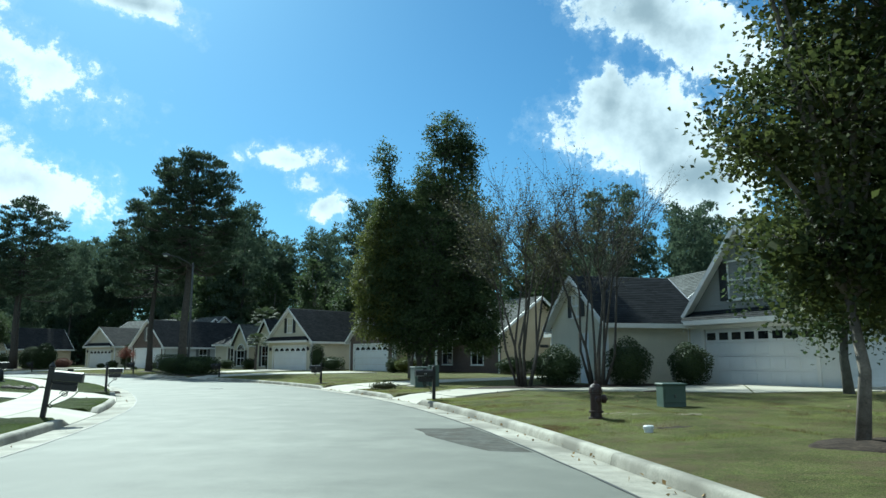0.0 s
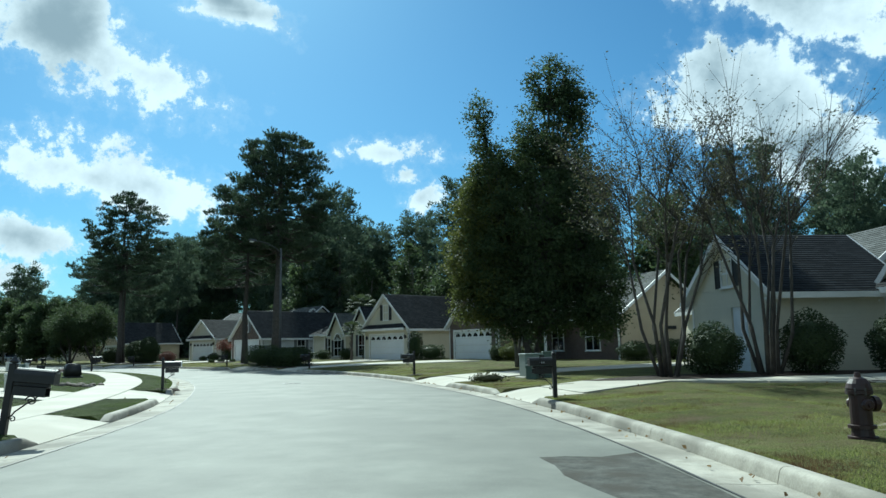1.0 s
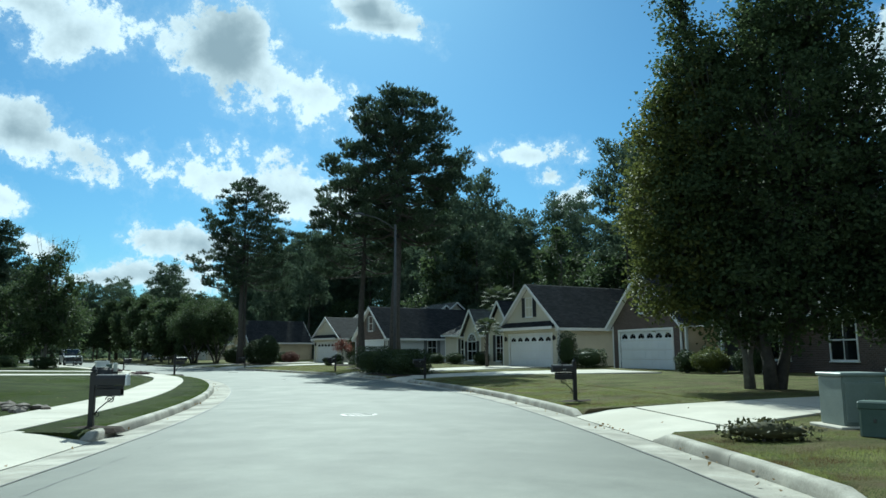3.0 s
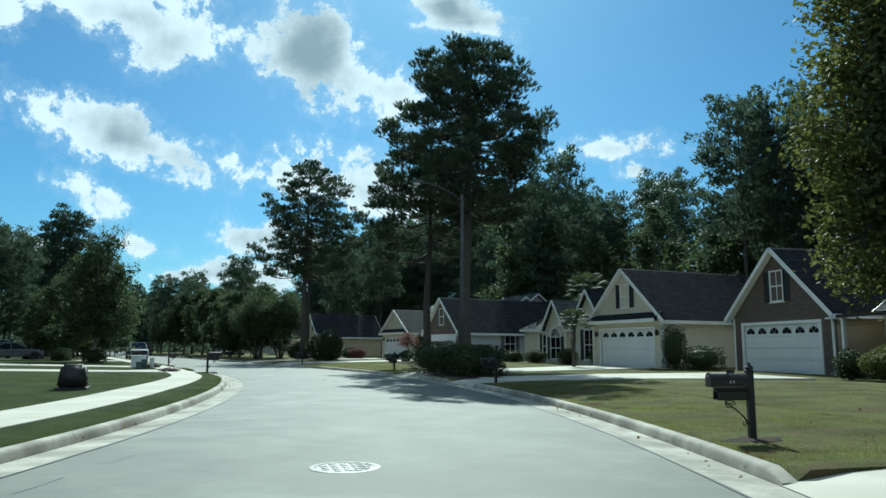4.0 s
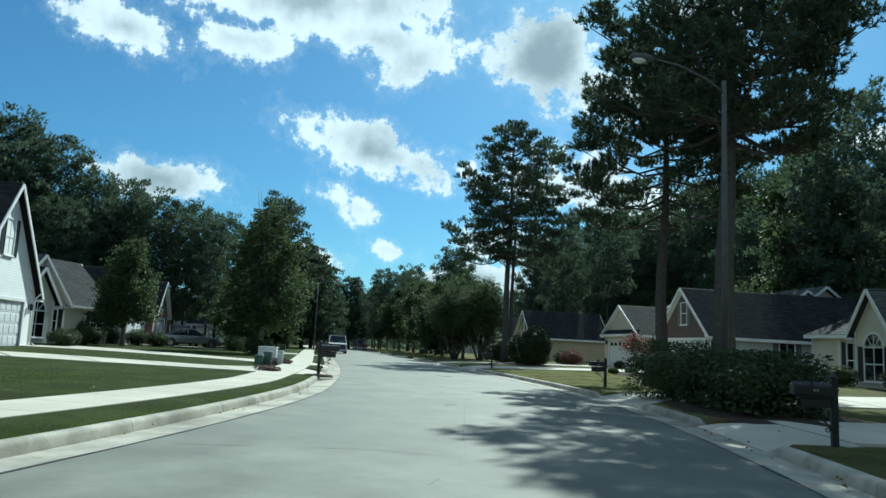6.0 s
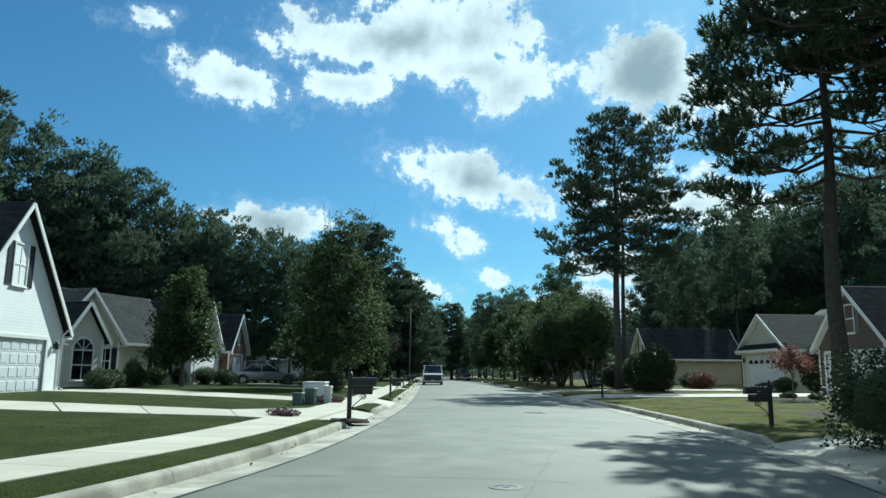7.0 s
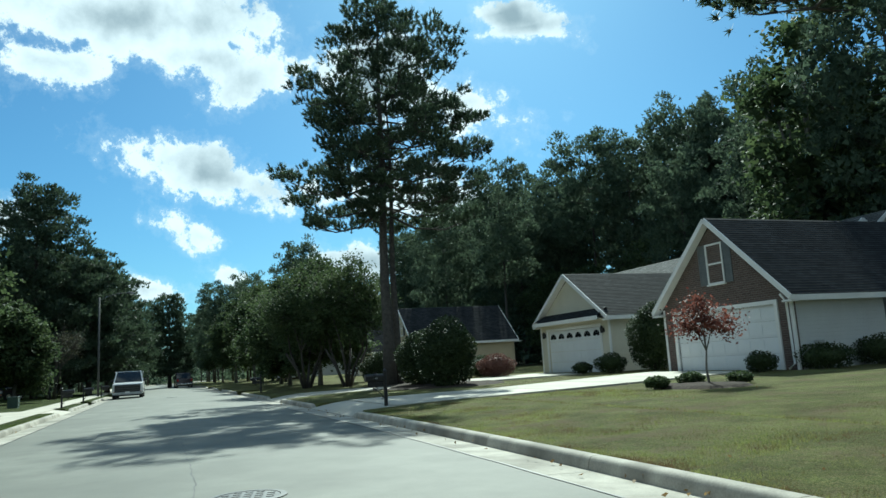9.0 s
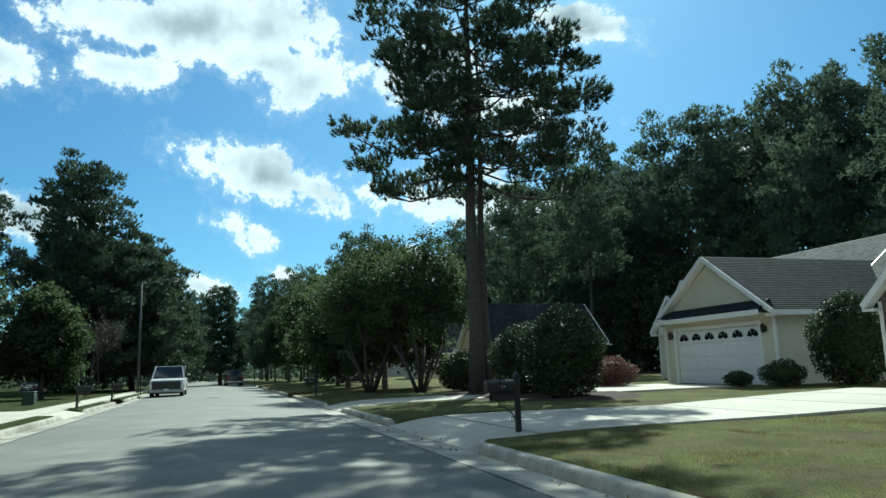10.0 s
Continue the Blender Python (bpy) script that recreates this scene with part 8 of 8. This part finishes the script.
def manhole(x, y, label, r=0.32):
    ob = thing("manhole_cover", pose(x, y, 0.028), label, "manhole cover", "manhole covers")
    bm = bmesh.new()
    add_turned(bm, [(r + 0.07, -0.04), (r + 0.07, 0.008), (r + 0.006, 0.010), (r + 0.006, -0.01)], 32)
    part("ring", bm, M_IRON, ob)
    bm = bmesh.new()
    add_turned(bm, [(r, -0.02), (r, 0.006), (0.0, 0.007)], 32)
    lid = part("lid", bm, M_IRON, ob)
    bm = bmesh.new()
    for k in range(-4, 5):
        for j in range(-4, 5):
            if math.hypot(k, j) * 0.08 < r - 0.04 and (k + j) % 2 == 0:
                add_box(bm, k * 0.08 - 0.028, j * 0.08 - 0.028, 0.006, k * 0.08 + 0.028, j * 0.08 + 0.028, 0.012)
    tagged(part("tread", bm, M_IRON, lid), kind="stuff")


manhole(-12.7, 39.9, "worn iron manhole cover in the road's middle")
manhole(-37.2, 67.4, "iron manhole cover with patterned tread")
manhole(-26.0, 57.0, "small iron valve cover in the road", 0.12)
manhole(*beside(112, 0.3), "iron manhole cover far along the road")


def crack(points, w, label):
    """A sealed crack: a thin uneven ribbon of tar."""
    r2 = random.Random(len(points) * 7 + int(w * 1000))
    verts, faces, pts = [], [], []
    for a, b in zip(points, points[1:]):
        n = max(2, int(math.dist(a, b) / 0.12))
        pts += [(a[0] + (b[0] - a[0]) * k / n, a[1] + (b[1] - a[1]) * k / n) for k in range(n)]
    px, py = 0.0, 0.0
    for i, (x, y) in enumerate(pts):
        a, b = pts[max(0, i - 1)], pts[min(len(pts) - 1, i + 1)]
        d = Vector((b[0] - a[0], b[1] - a[1])).normalized()
        px = px * 0.8 + r2.uniform(-0.015, 0.015)
        ww = w * r2.uniform(0.25, 1.0)
        o = float(offsets([(x, y)])[0][0])
        z = float(np.interp(abs(o), [0, 2.4, 3.65], [0.035, 0.012, -0.012])) + 0.005
        verts += [(x - d.y * (px - ww), y + d.x * (px - ww), z), (x - d.y * (px + ww), y + d.x * (px + ww), z)]
    shut = 0
    for i in range(len(pts) - 1):
        shut = shut - 1 if shut > 0 else (r2.randint(2, 7) if r2.random() < 0.10 else 0)
        if not shut:
            faces.append((2 * i, 2 * i + 1, 2 * i + 3, 2 * i + 2))
    tagged(new("road_crack", mesh_of("road_crack", verts, faces, M_TAR)), label, "crack", "road cracks", "structure")


crack([(-18.9, 43.4), (-17.4, 43.5), (-16.2, 43.95), (-15.7, 43.9), (-13.5, 44.6)], 0.015, "thin tar-sealed crack across the lane")
crack([(-19.2, 43.9), (-18.2, 44.0)], 0.05, "short dark tar spot")
crack([beside(46, -3.2), beside(46.4, -1.0), beside(46.2, 0.2)], 0.012, "thin crack across the lane")
crack([beside(40, -0.3), beside(46, 0.1), beside(52, -0.2), beside(58, 0.2)], 0.010, "thin lengthwise crack along the crown")
crack([beside(54, -3.4), beside(54.2, -0.5), beside(53.8, 1.5)], 0.012, "thin crack across the lane")
crack([beside(62, -0.2), beside(70, 0.2), beside(80, 0.0), beside(95, 0.1)], 0.010, "thin lengthwise crack along the crown")
crack([beside(74, 0.2), beside(74.5, 3.4)], 0.010, "thin crack across the lane")
crack([beside(18, -2.9), beside(26, -3.1), beside(33, -2.9)], 0.008, "thin crack along the lane's edge")

# the old dark patch by the first driveway
pv, pf = [], []
outline = [beside(8.6, 3.0), beside(9.3, 2.75), beside(10.1, 2.55), beside(10.8, 2.42), beside(11.4, 2.45), beside(11.9, 2.4), beside(12.0, 2.7), beside(11.9, 3.1), beside(12.2, 3.62), beside(11.2, 3.62), beside(10.0, 3.62), beside(8.4, 3.62)]
cxy = (sum(p[0] for p in outline) / len(outline), sum(p[1] for p in outline) / len(outline))
for k in (1.0, 0.93, 0.6):
    for i, (x, y) in enumerate(outline):
        j = 1 + 0.03 * math.sin(i * 2.7)
        qx, qy = cxy[0] + (x - cxy[0]) * k * (j if k < 1 else 1), cxy[1] + (y - cxy[1]) * k * (j if k < 1 else 1)
        o = float(offsets([(qx, qy)])[0][0])
        pv.append((qx, qy, float(np.interp(abs(o), [0, 2.4, 3.65], [0.035, 0.012, -0.012])) + (-0.004 if k == 1.0 else 0.010)))
pv.append((*cxy, 0.03))
n = len(outline)
for j in range(2):
    pf += [(j * n + i, j * n + (i + 1) % n, (j + 1) * n + (i + 1) % n, (j + 1) * n + i) for i in range(n)]
pf += [(2 * n + i, 2 * n + (i + 1) % n, 3 * n) for i in range(n)]
tagged(new("road_patch", mesh_of("road_patch", pv, pf, M_PATCH)), "broken darker asphalt patch at the gutter", "road patch", kind="structure")


def stone(x, y, size, seed, parent=None):
    bm = bmesh.new()
    bmesh.ops.create_icosphere(bm, subdivisions=1, radius=1.0)
    for v in bm.verts:
        v.co *= 0.8 + 0.35 * noise.noise(v.co * 1.7 + Vector((seed, seed * 0.3, 0)))
        v.co = Vector((v.co.x * size, v.co.y * size * 0.75, v.co.z * size * 0.5))
    ob = part("edging_stone", bm, M_ROCK)
    ob.matrix_world = on_ground(x, y, seed * 47) @ pose(0, 0, size * 0.22)
    return tagged(ob, "rough brown field stone in a bed edging", "stone", "edging stones")


r4 = random.Random(4)
for k in range(26):
    f = k / 25
    stone(-19.0 - 4.2 * f + r4.uniform(-0.25, 0.25), 37.4 + 1.5 * f + r4.uniform(-0.35, 0.35), r4.uniform(0.12, 0.24), k + 1)
for k in range(12):
    a = 6.2832 * k / 12
    stone(-54.0 + 1.6 * math.cos(a), 92.6 + 1.2 * math.sin(a), r4.uniform(0.14, 0.24), k + 40)

# stake by the near lawn tree
t = Tubes()
t.add([(0, 0, -0.2), (0.18, -0.05, 0.75)], [0.018, 0.018], 6)
stake = thing("tree_stake", on_ground(3.75, 18.2), "thin pale wooden stake leaning beside the tree", "stake")
part("stake_rod", t.mesh("stake_rod", M_BARK_L), None, stake)
